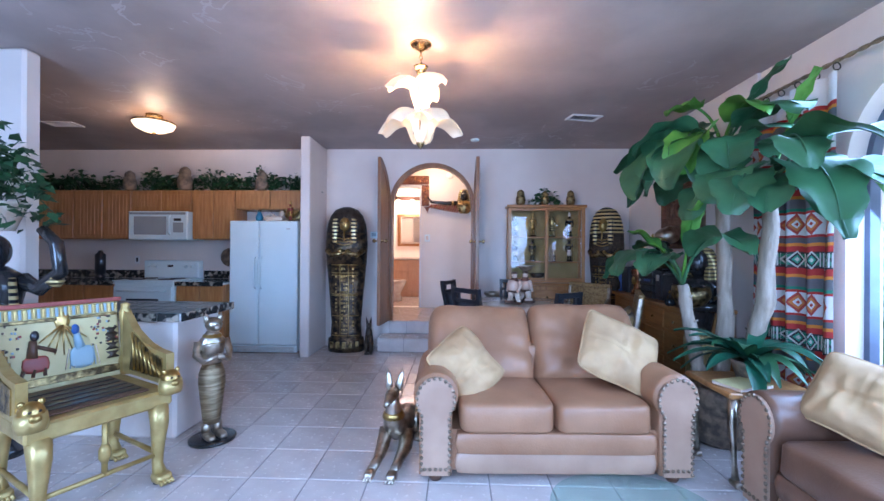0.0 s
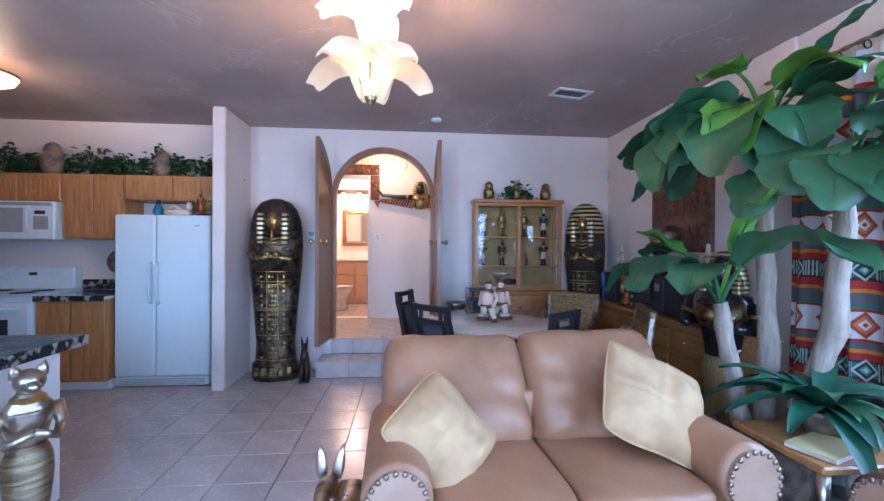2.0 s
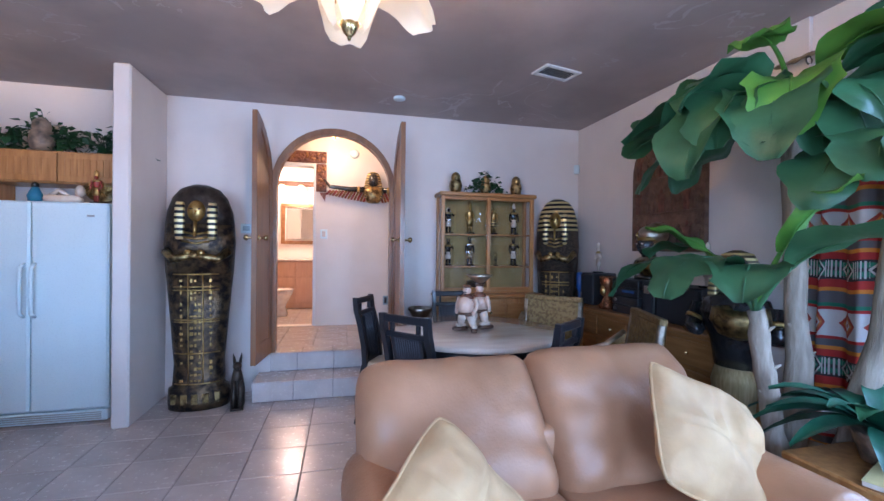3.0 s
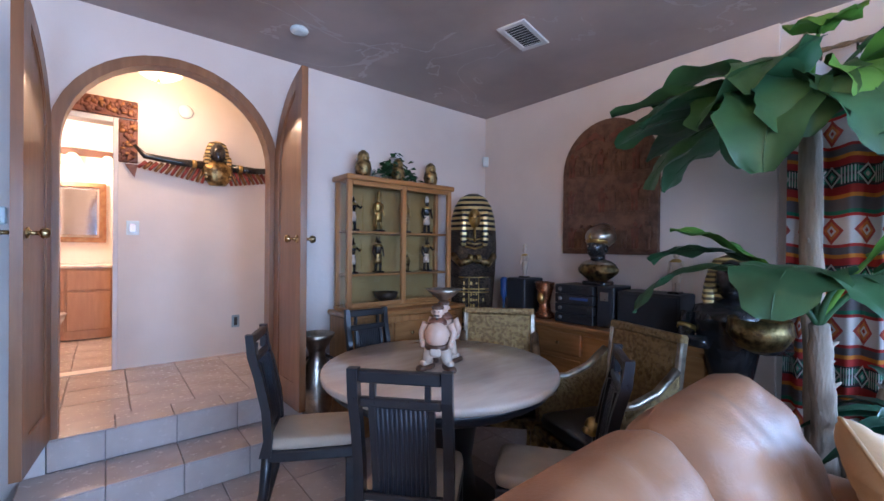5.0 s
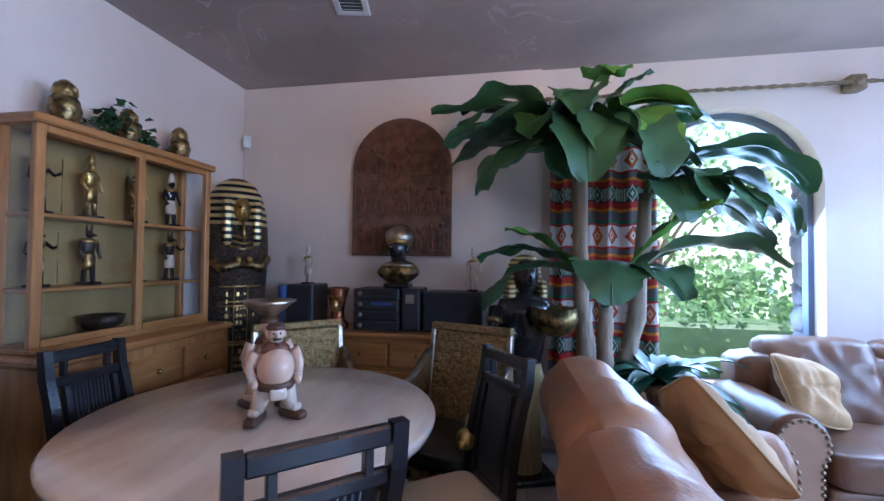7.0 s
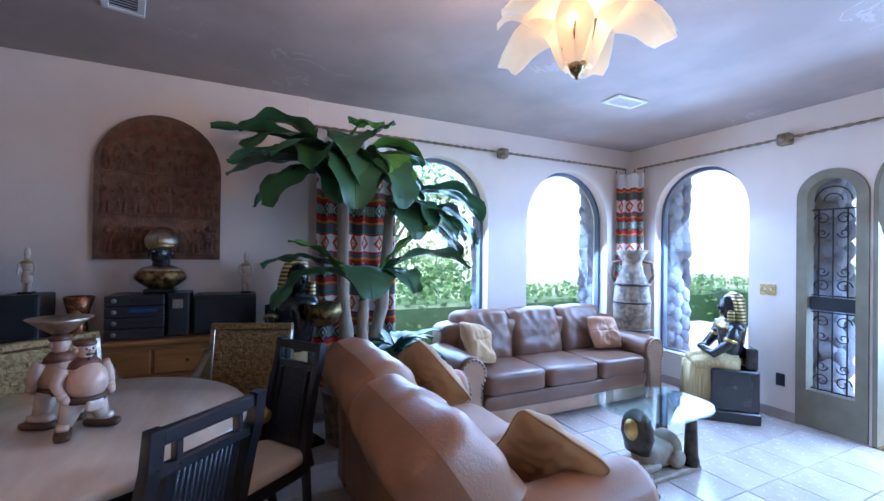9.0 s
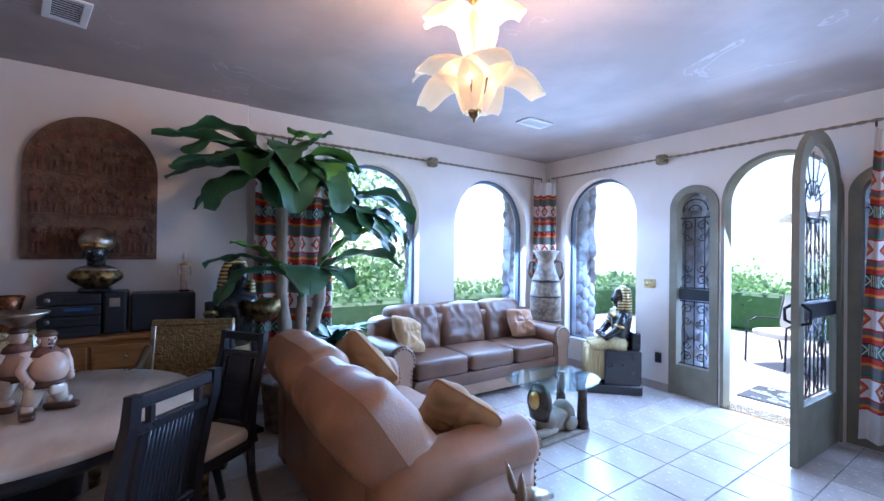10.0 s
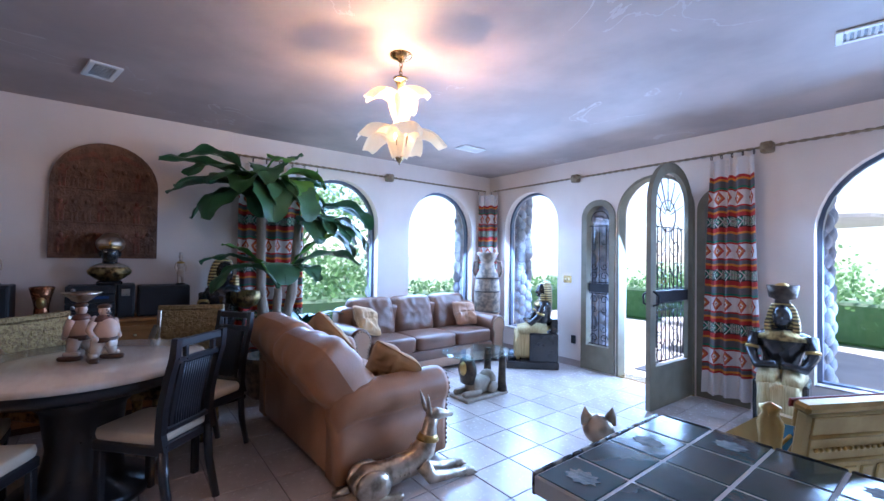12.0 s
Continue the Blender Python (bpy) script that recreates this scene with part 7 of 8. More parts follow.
solid("ivy_pot", Shape().lathe([(0.10, 0), (0.16, 0.16), (0.17, 0.18), (0.15, 0.175), (0.02, 0.14)], CHINA, 18), "white pot carried by the bearer statue", "pot", at(-3.02, 3.00, 1.44))
leaf_clump("ivy_bush", -3.0, 2.98, 1.56, 0.40, 0.25, 0.60, 420, 0.075, IVY, "dense green ivy bush in a white pot", 9, 0.8)

# ---- chandelier ----
ch = thing("chandelier", at(-0.34, 3.30), "brass chandelier with two tiers of frosted glass petals", "chandelier")
part("canopy", Shape().lathe([(0.075, 2.739), (0.07, 2.725), (0.03, 2.705), (0.015, 2.69)], BRASS, 20), ch)
cn = Shape()
for i in range(5):
    z = 2.69 - i * 0.026
    cn.tube([(0.010 * math.cos(q) * (1 if i % 2 else 0), 0.010 * math.cos(q) * (0 if i % 2 else 1), z - 0.016 + 0.018 * math.sin(q)) for q in [2 * math.pi * r / 10 for r in range(11)]], 0.0035, BRASS, 5)
part("chain", cn, ch)
part("coronet", Shape().lathe([(0.008, 2.575), (0.02, 2.56), (0.045, 2.575), (0.05, 2.585), (0.03, 2.55), (0.018, 2.52), (0.01, 2.51)], BRASS, 12), ch)
part("stem", Shape().lathe([(0.009, 2.52), (0.009, 2.30), (0.02, 2.28), (0.012, 2.25), (0.012, 2.12), (0.03, 2.07), (0.02, 2.045), (0.006, 2.03), (0.004, 2.02)], BRASS, 14), ch)
def petal(parent, az, z0, ln, h, w, mat, tip):
    prof = [(0.02, 0.0), (0.055, 0.45), (0.10, 0.80), (0.45, 1.0), (0.75, 0.88), (1.0, tip)]
    sh = Shape()
    m = pose(0, 0, z0, 0, 0, az)
    n, k = 12, 8
    def cur(t):
        f = t * (len(prof) - 1)
        i = min(int(f), len(prof) - 2)
        g = f - i
        p0, p1, p2, p3 = prof[max(i - 1, 0)], prof[i], prof[i + 1], prof[min(i + 2, len(prof) - 1)]
        def cr(a, b, c, d):
            return 0.5 * (2 * b + (c - a) * g + (2 * a - 5 * b + 4 * c - d) * g * g + (3 * b - a - 3 * c + d) * g ** 3)
        return cr(p0[0], p1[0], p2[0], p3[0]) * ln, cr(p0[1], p1[1], p2[1], p3[1]) * h
    for off in (0.0, 0.005):
        verts, faces = [], []
        for i in range(n + 1):
            t = i / n
            r, z = cur(t)
            ww = w * (0.22 + 0.78 * math.sin(math.pi * (0.06 + 0.80 * t)) ** 0.9) * (1.0 if t < 0.97 else 0.9)
            for j in range(k + 1):
                u = 2 * j / k - 1
                verts.append((r + 0.03 - 0.05 * u * u * (0.4 + t) * 0.5 + 0.012 * math.sin(u * 5) * t, u * ww, z - 0.30 * ww * u * u + off))
        for i in range(n):
            for j in range(k):
                a = i * (k + 1) + j
                faces.append((a, a + 1, a + k + 2, a + k + 1))
        sh.add(verts, faces, mat, True)
    return part("petal", sh, parent, "lit frosted glass petal", m)
for i in range(5):
    petal(ch, 20 + i * 72, 2.07, 0.275, 0.18, 0.105, SHADE, 0.45)
    part("arm", Shape().tube([(0.012, 0, 2.05), (0.045, 0, 2.13), (0.062, 0, 2.20)], 0.006, BRASS, 6), ch, "", pose(0, 0, 0, 0, 0, 56 + i * 72))
for i in range(3):
    petal(ch, 75 + i * 120, 2.30, 0.205, 0.20, 0.095, SHADE, 0.62)
    part("arm", Shape().tube([(0.012, 0, 2.28), (0.035, 0, 2.34), (0.05, 0, 2.40)], 0.005, BRASS, 6), ch, "", pose(0, 0, 0, 0, 0, 15 + i * 120))
for i in range(3):
    part("light_bulb", Shape().ball((0, 0, 0), (0.024, 0.024, 0.042), SHADE_HOT, 12, 8), ch, "glowing bulb", at(0.045 * math.cos(2.09 * i), 0.045 * math.sin(2.09 * i), 2.205))
bulb("chandelier_bulb_low", -0.34, 3.30, 2.30, 50.0, (1.0, 0.62, 0.28), 0.05)
bulb("chandelier_bulb_high", -0.34, 3.30, 2.50, 5.0, (1.0, 0.62, 0.28), 0.05)


def vent(x, y, rz, label="white slatted ceiling air vent"):
    r = thing("ceiling_vent", pose(x, y, CZ - 0.002, 180, 0, rz), label, "vent", "ceiling vents")
    part("backing", Shape().box(-0.14, 0.14, -0.065, 0.065, 0.0, 0.003, DARK, 0.001), r)
    part("frame", Shape().box(-0.17, -0.135, -0.095, 0.095, 0, 0.012, WHITEPAINT, 0.004).box(0.135, 0.17, -0.095, 0.095, 0, 0.012, WHITEPAINT, 0.004).box(-0.134, 0.134, -0.095, -0.06, 0, 0.012, WHITEPAINT, 0.004).box(-0.134, 0.134, 0.06, 0.095, 0, 0.012, WHITEPAINT, 0.004), r)
    for i in range(9):
        part("slat", Shape().box(-0.008, 0.008, -0.058, 0.058, -0.001, 0.001, WHITEPAINT, 0.0005), r, "", pose(-0.115 + i * 0.0288, 0, 0.008, 0, 35, 0))
    return r


vent(1.23, 4.86, 12)
vent(1.09, 1.42, 90)
vent(-2.30, 1.40, 10)
vent(-4.55, 5.0, 5)
sd = Shape().lathe([(0.05, 0), (0.055, -0.01), (0.05, -0.022), (0.02, -0.028)], WHITE, 20)
solid("smoke_detector", sd, "small white round ceiling detector", "detector", at(0.13, 5.70, CZ - 0.001))

# ---- kitchen ----
fr = thing("refrigerator", at(-2.565, 5.69), "white side-by-side refrigerator with long handles", "refrigerator")
part("body", Shape().box(-0.445, 0.445, 0.06, 0.50, 0.02, 1.705, WHITE, 0.012), fr)
for x0, x1, hx in ((-0.445, -0.068, -0.10), (-0.060, 0.445, -0.028)):
    d = part("door", Shape().box(x0, x1, 0.0, 0.057, 0.11, 1.70, WHITE, 0.014), fr)
    part("handle", Shape().tube([(hx, 0.0, 0.83), (hx, -0.045, 0.86), (hx, -0.05, 1.02), (hx, -0.045, 1.20), (hx, 0.0, 1.23)], 0.012, WHITE, 8), d, "long white handle")
part("badge", Shape().box(0.30, 0.35, -0.003, -0.001, 1.59, 1.605, STEEL, 0.0005), fr, "plain silver badge")
gr = Shape().box(-0.44, 0.44, 0.01, 0.06, 0.015, 0.10, WHITE, 0.006)
for i in range(4):
    gr.box(-0.40, 0.40, 0.004, 0.009, 0.03 + i * 0.016, 0.037 + i * 0.016, STEEL, 0.001)
part("grille", gr, fr, "slotted kick grille")


def upper_cabinet(x0, x1, z0, z1, doors):
    r = thing("wall_cabinet", at(0, 0), "honey oak wall cabinet with grooved doors", "cabinet", "wall cabinets")
    part("body", Shape().box(x0, x1, 5.89, 6.197, z0, z1, OAK, 0.004), r)
    w = (x1 - x0) / doors
    for i in range(doors):
        a, b = x0 + i * w + 0.006, x0 + (i + 1) * w - 0.006
        d = part("door", Shape().box(a, b, 5.868, 5.889, z0 + 0.012, z1 - 0.012, OAK, 0.005), r)
        n = max(3, int((b - a - 0.08) / 0.045))
        g = Shape()
        for k in range(n):
            u = a + 0.045 + k * (b - a - 0.09) / n
            g.box(u + 0.003, u + (b - a - 0.09) / n - 0.003, 5.863, 5.8675, z0 + 0.06, z1 - 0.06, OAK, 0.002)
        part("door_slats", g, d, "grooved door boards")
    return r


upper_cabinet(-3.03, -2.10, 1.86, 2.12, 2)
upper_cabinet(-3.62, -3.04, 1.46, 2.12, 2)
upper_cabinet(-4.45, -3.63, 1.83, 2.12, 2)
upper_cabinet(-5.25, -4.46, 1.46, 2.12, 2)
upper_cabinet(-6.10, -5.26, 1.46, 2.12, 2)
mw = thing("microwave", at(0, 0), "white over-range microwave oven", "microwave")
part("body", Shape().box(-4.44, -3.64, 5.80, 6.19, 1.45, 1.828, WHITE, 0.01), mw)
MWGLASS = material("grey_window", (0.38, 0.40, 0.40), 0.15, other=(0.34, 0.36, 0.36))
OVENGLASS = material("oven_window", (0.05, 0.06, 0.07), 0.1)
part("door_window", Shape().box(-4.36, -3.92, 5.794, 5.799, 1.52, 1.76, MWGLASS, 0.004), mw, "grey door window")
part("handle", Shape().tube([(-3.87, 5.80, 1.52), (-3.87, 5.77, 1.55), (-3.87, 5.77, 1.74), (-3.87, 5.80, 1.77)], 0.01, WHITE, 8), mw)
part("keypad", Shape().box(-3.83, -3.69, 5.795, 5.799, 1.55, 1.68, MWGLASS, 0.003).box(-3.82, -3.72, 5.794, 5.799, 1.70, 1.735, BLACK, 0.002), mw, "keypad with dark display")
part("vent_grille", Shape().box(-4.42, -3.66, 5.792, 5.799, 1.785, 1.815, MWGLASS, 0.003), mw)
sv = thing("kitchen_range", at(0, 0), "white electric range with oven window", "stove")
part("body", Shape().box(-4.44, -3.66, 5.58, 6.19, 0.04, 0.91, WHITE, 0.01), sv)
part("cooktop", Shape().box(-4.45, -3.65, 5.56, 6.19, 0.911, 0.93, WHITE, 0.006), sv)
part("backguard", Shape().box(-4.44, -3.66, 6.08, 6.19, 0.931, 1.17, WHITE, 0.012), sv)
part("clock_display", Shape().box(-4.10, -4.02, 6.074, 6.079, 1.08, 1.11, BLACK, 0.002), sv)
for i in range(4):
    part("knob", Shape().lathe([(0.022, 0), (0.018, 0.02)], WHITE, 12, m=pose(-4.36 + (i % 2) * 0.09 + (i // 2) * 0.52, 6.079, 1.09, 90, 0, 0)), sv)
od = part("oven_door", Shape().box(-4.43, -3.67, 5.555, 5.579, 0.24, 0.86, WHITE, 0.008), sv)
part("oven_window", Shape().box(-4.26, -3.84, 5.550, 5.554, 0.52, 0.70, OVENGLASS, 0.003), od, "dark oven window")
part("oven_handle", Shape().tube([(-4.36, 5.555, 0.80), (-4.35, 5.52, 0.80), (-3.75, 5.52, 0.80), (-3.74, 5.555, 0.80)], 0.013, WHITE, 8), od)
part("drawer", Shape().box(-4.43, -3.67, 5.556, 5.579, 0.06, 0.225, WHITE, 0.006), sv)
for x in (-4.25, -3.86):
    for y in (5.72, 5.95):
        part("burner", Shape().lathe([(0.09, 0.931), (0.09, 0.938), (0.03, 0.936)], DARK, 18, m=at(x, y)), sv, "dark coil burner")


def base_cabinet(x0, x1, doors):
    r = thing("base_cabinet", at(0, 0), "honey oak base cabinet under a tiled counter", "cabinet", "base cabinets")
    part("body", Shape().box(x0, x1, 5.62, 6.19, 0.09, 0.88, OAK, 0.004), r)
    part("kick", Shape().box(x0, x1, 5.68, 6.19, 0.0, 0.089, WHITEPAINT, 0.002), r, "pale toe kick")
    w = (x1 - x0) / doors
    for i in range(doors):
        a, b = x0 + i * w + 0.006, x0 + (i + 1) * w - 0.006
        part("door", Shape().box(a, b, 5.60, 5.619, 0.11, 0.86, OAK, 0.005), r)
    return r


base_cabinet(-3.65, -3.03, 2)
base_cabinet(-5.25, -4.46, 2)
base_cabinet(-6.10, -5.26, 2)
for x0, x1 in ((-3.65, -3.025), (-6.12, -4.455)):
    ctp = thing("countertop", at(0, 0), "dark patterned tile countertop with tiled backsplash", "countertop", "countertops")
    n = round((x1 - x0) / 0.155)
    part("slab", Shape().box(x0, x1, 5.585, 6.19, 0.881, 0.905, PALE_GROUT, 0.003), ctp)
    for i in range(n):
        a, b = x0 + i * (x1 - x0) / n + 0.002, x0 + (i + 1) * (x1 - x0) / n - 0.002
        part("edge_tile", Shape().box(a, b, 5.572, 5.584, 0.865, 0.918, EDGE_TILE, 0.002), ctp)
        part("splash_tile", Shape().box(a, b, 6.178, 6.19, 0.92, 1.03, EDGE_TILE, 0.002), ctp)
        for j in range(4):
            part("top_tile", Shape().box(a, b, 5.587 + j * 0.147, 5.587 + j * 0.147 + 0.144, 0.906, 0.918, GREEN_TILE, 0.002), ctp)
for i, x in enumerate((-5.75, -5.35, -4.85, -4.25, -3.95, -3.45, -3.15, -2.75, -2.30)):
    leaf_clump("cabinet_top_ivy", x, 6.03, 2.121, 0.27 + 0.05 * (i % 3), 0.11, 0.28 + 0.08 * (i % 2), 190, 0.07, IVY, "green artificial ivy along the cabinet tops", 40 + i, 0.2)
for x, s in ((-4.55, 1.3), (-3.78, 1.55), (-2.72, 1.3)):
    owl_jar(x, 5.96, 2.121, 0, s, CLAY)
rec = Shape().pad(-0.14, 0.12, -0.05, 0.05, 0, 0.06, CHINA, 0.5, 8).ball((0.10, 0, 0.10), (0.035, 0.035, 0.045), CHINA, 10, 8).tube([(-0.10, 0, 0.05), (-0.04, 0, 0.10), (0.02, 0, 0.05)], 0.022, CHINA, 8).tube([(0.08, 0.0, 0.05), (0.10, 0, 0.09)], 0.02, SKIN, 8)
solid("reclining_figurine", rec, "pale reclining ceramic figurine on the refrigerator", "figurine", at(-2.50, 5.86, 1.706))
cat2 = Shape().lathe([(0.04, 0), (0.05, 0.05), (0.02, 0.12)], TEALPAINT, 12).ball((0, 0, 0.13), (0.024, 0.026, 0.028), EBONY, 10, 8)
solid("small_figurine", cat2, "small painted figurine on the refrigerator", "figurine", at(-2.70, 5.86, 1.706))
pw = egyptian_figure(0.25, RED, GOLD, 0, "crown", True)
solid("winged_figurine", pw, "red and gold winged figurine on the refrigerator", "figurine", at(-2.28, 5.84, 1.706))
pl2 = Shape().lathe([(0.16, 0), (0.15, 0.012), (0.09, 0.016), (0.04, 0.012)], GOLD_DARK, 28, m=pose(0, 0, 0.17, 78, 0, 0)).lathe([(0.075, 0.017), (0.07, 0.022), (0.01, 0.02)], GOLD, 20, m=pose(0, -0.002, 0.17, 78, 0, 0))
pl2.box(-0.08, 0.08, 0.02, 0.08, 0, 0.02, BRONZE, 0.003)
solid("display_plate", pl2, "round gold plate on a stand behind the figurines", "plate", at(-2.28, 5.98, 1.706))
pm = Shape().lathe([(0.05, 0), (0.055, 0.04), (0.03, 0.05), (0.055, 0.06), (0.055, 0.30), (0.03, 0.32), (0.02, 0.35)], BLACK, 16)
solid("canister_rack", pm, "black canister stack on the kitchen counter", "canister", at(-4.95, 5.95, 0.919, 0, 1.1))
wp = Shape().lathe([(0.12, 0), (0.13, 0.012), (0.10, 0.02), (0.02, 0.02)], CLAY, 22, m=pose(0, 0, 0, 90, 0, 0))
solid("wall_plate", wp, "dark round decorative plate on the kitchen wall", "plate", at(-3.28, 6.195, 1.22))
ol = Shape().box(-4.66, -4.59, 6.190, 6.199, 1.12, 1.23, WHITEPAINT, 0.003).box(-4.64, -4.61, 6.187, 6.190, 1.145, 1.205, DARK, 0.001)
solid("kitchen_outlet", ol, "white wall outlet over the counter", "outlet")
kl = thing("kitchen_ceiling_light", at(-3.28, 4.72), "flush alabaster glass ceiling light with brass trim", "ceiling light")
part("base", Shape().lathe([(0.08, CZ - 0.001), (0.08, 2.70), (0.03, 2.69)], BRASS, 20), kl)
part("stem", Shape().lathe([(0.012, 2.69), (0.012, 2.56), (0.02, 2.55)], BRASS, 10), kl)
part("bowl", Shape().lathe([(0.19, 2.655), (0.195, 2.645), (0.17, 2.60), (0.10, 2.565), (0.03, 2.555), (0.03, 2.56), (0.10, 2.572), (0.165, 2.607), (0.185, 2.65)], ALABASTER, 32), kl, "glowing alabaster bowl")
part("rim", Shape().lathe([(0.197, 2.645), (0.202, 2.655), (0.195, 2.664), (0.188, 2.655)], BRASS, 32), kl)
part("finial", Shape().lathe([(0.015, 2.556), (0.022, 2.545), (0.006, 2.53), (0.002, 2.525)], BRASS, 10), kl)

# ---- hall and bathroom ----
def winged_panel():
    sh = Shape()
    sh.lathe([(0.06, -0.14), (0.09, -0.10), (0.12, 0.0), (0.05, 0.06)], GOLD_DARK, 16, 1, 0.6)
    head_with_nemes(sh, 0, 0.0, 0.03, 0.17, EBONY, GOLD_STRIPE)
    for s in (-1, 1):
        sh.tube([(s * 0.08, 0, 0.01), (s * 0.28, -0.01, 0.01), (s * 0.48, 0, 0.03), (s * 0.54, 0, 0.10)], [0.035, 0.026, 0.022, 0.012], EBONY, 10)
        for i in range(13):
            u = 0.06 + i * 0.034
            sh.tube([(s * u, 0.012, -0.01), (s * (u + 0.05), 0.016, -0.13 + 0.006 * i)], [0.015, 0.011], COPPERGOLD if i % 2 else RED, 6)
        sh.tube([(s * 0.15, -0.012, 0.01), (s * 0.18, -0.012, 0.01)], 0.032, GOLD, 10)
    return sh


COPPERGOLD = material("copper_gold_feather", (0.45, 0.24, 0.10), 0.35, 0.8, other=(0.25, 0.10, 0.04), scale=20, bump=0.2)
solid("winged_wall_figure", winged_panel(), "black and gold winged goddess figure on the hall wall", "wall figure", at(0.03, HALL_Y - 0.08, 2.13, 0, 1.16))
cvd = thing("carved_corner", at(0, 0), "carved red wooden fretwork over the bathroom doorway", "carving")
rnd = random.Random(2)
for (x0, x1, z0, z1) in ((-1.40, -0.57, 2.47, 2.62), (-0.70, -0.57, 2.10, 2.46)):
    part("fret_board", Shape().box(x0, x1, HALL_Y - 0.022, HALL_Y - 0.002, z0, z1, CARVED, 0.006), cvd)
    sc = Shape()
    n = int((x1 - x0) * (z1 - z0) * 900)
    for i in range(n):
        u, z = rnd.uniform(x0 + 0.02, x1 - 0.02), rnd.uniform(z0 + 0.02, z1 - 0.02)
        sc.ball((u, HALL_Y - 0.026, z), (rnd.uniform(0.012, 0.03), 0.012, rnd.uniform(0.012, 0.03)), CARVED if i % 3 else COPPERGOLD, 6, 4)
    part("scrollwork", sc, cvd, "carved scrolls")
part("point", Shape().prism([(-0.66, 2.09), (-0.59, 1.98), (-0.57, 2.09)], HALL_Y - 0.02, HALL_Y - 0.002, CARVED), cvd)
sw = Shape().box(-0.645, -0.555, HALL_Y - 0.008, HALL_Y - 0.001, 1.49, 1.61, WHITE, 0.003).box(-0.622, -0.578, HALL_Y - 0.013, HALL_Y - 0.008, 1.515, 1.585, CHINA, 0.002)
solid("light_switch", sw, "white rocker light switch on the hall wall", "switch")
ot = Shape().box(0.175, 0.245, HALL_Y - 0.008, HALL_Y - 0.001, 0.61, 0.73, SAGE, 0.003).box(0.195, 0.225, HALL_Y - 0.011, HALL_Y - 0.008, 0.63, 0.71, DARK, 0.001)
solid("hall_outlet", ot, "grey wall outlet in the hall", "outlet")
hl = thing("hall_ceiling_light", at(-0.46, 7.14), "round frosted glass ceiling light in the hall", "ceiling light")
part("base", Shape().lathe([(0.10, 2.949), (0.10, 2.92), (0.04, 2.91)], BRASS, 18), hl)
part("bowl", Shape().lathe([(0.17, 2.80), (0.16, 2.77), (0.10, 2.73), (0.02, 2.715), (0.02, 2.72), (0.10, 2.737), (0.15, 2.775), (0.162, 2.80)], ALABASTER, 28), hl, "lit frosted bowl")
part("rod", Shape().lathe([(0.008, 2.91), (0.008, 2.715), (0.016, 2.70), (0.003, 2.685)], BRASS, 10), hl)
dt = Shape().lathe([(0.06, 0), (0.062, 0.012), (0.05, 0.03)], WHITE, 20, m=pose(-0.22, HALL_Y - 0.001, 2.62, 90, 0, 0))
solid("hall_detector", dt, "round white detector on the hall wall", "detector")
trimb = Shape().box(-0.735, -0.70, HALL_Y - 0.018, HALL_Y - 0.001, PLAT, 2.46, WHITEPAINT, 0.004).box(-1.33, -1.295, HALL_Y - 0.018, HALL_Y - 0.001, PLAT, 2.46, WHITEPAINT, 0.004).box(-1.294, -0.736, HALL_Y - 0.018, HALL_Y - 0.001, 2.42, 2.46, WHITEPAINT, 0.004)
tagged(new("trim_bathroom", trimb.mesh("trim_bathroom")), "white painted bathroom door trim", "door frame", kind="structure")
PEACH = material("peach_laminate", (0.60, 0.34, 0.19), 0.4, other=(0.52, 0.28, 0.15), scale=5, bump=0.04, stretch=(5, 5, 0.8))
vn = thing("bathroom_vanity", at(0, 0), "peach oak bathroom vanity with white top", "vanity")
part("body", Shape().box(-1.90, -0.31, 9.18, 9.74, PLAT, 1.14, PEACH, 0.006), vn)
part("top", Shape().box(-1.92, -0.305, 9.14, 9.745, 1.141, 1.18, CHINA, 0.01), vn, "pale stone top")
for i in range(4):
    part("door", Shape().box(-1.88 + i * 0.39, -1.51 + i * 0.39, 9.16, 9.179, PLAT + 0.1, 0.88, PEACH, 0.005), vn)
    part("drawer_front", Shape().box(-1.88 + i * 0.39, -1.51 + i * 0.39, 9.16, 9.179, 0.90, 1.12, PEACH, 0.005), vn)
mr = thing("bathroom_mirror", at(0, 0), "gold framed bathroom mirror over the vanity", "mirror")
part("mirror_glass", Shape().box(-1.33, -0.86, 9.725, 9.735, 1.52, 2.06, MIRROR, 0.001), mr, "silvered mirror glass")
part("frame", band([(-1.42, 1.43), (-1.42, 2.15), (-0.77, 2.15), (-0.77, 1.43)], 0.09, 9.70, 9.745, COPPERGOLD, closed=True), mr, "ornate gold frame")
vl = thing("vanity_light", at(0, 0), "vanity light bar with three glass shades", "wall light")
part("bar", Shape().box(-1.55, -0.60, 9.70, 9.745, 2.46, 2.54, BROWNPAINT, 0.008), vl, "dark light bar")
for x in (-1.40, -1.08, -0.76):
    part("shade", Shape().lathe([(0.03, 0.0), (0.08, -0.06), (0.10, -0.13), (0.09, -0.13), (0.02, -0.02)], ALABASTER, 16, m=at(x, 9.62, 2.47)), vl, "lit glass shade")
tl = thing("toilet", at(-1.30, 8.45, PLAT - 0.014, 90), "pale pink toilet beside the vanity", "toilet")
part("bowl", Shape().lathe([(0.12, 0), (0.13, 0.04), (0.10, 0.15), (0.17, 0.32), (0.19, 0.38), (0.16, 0.385)], CHINA, 22, 1, 1.25), tl)
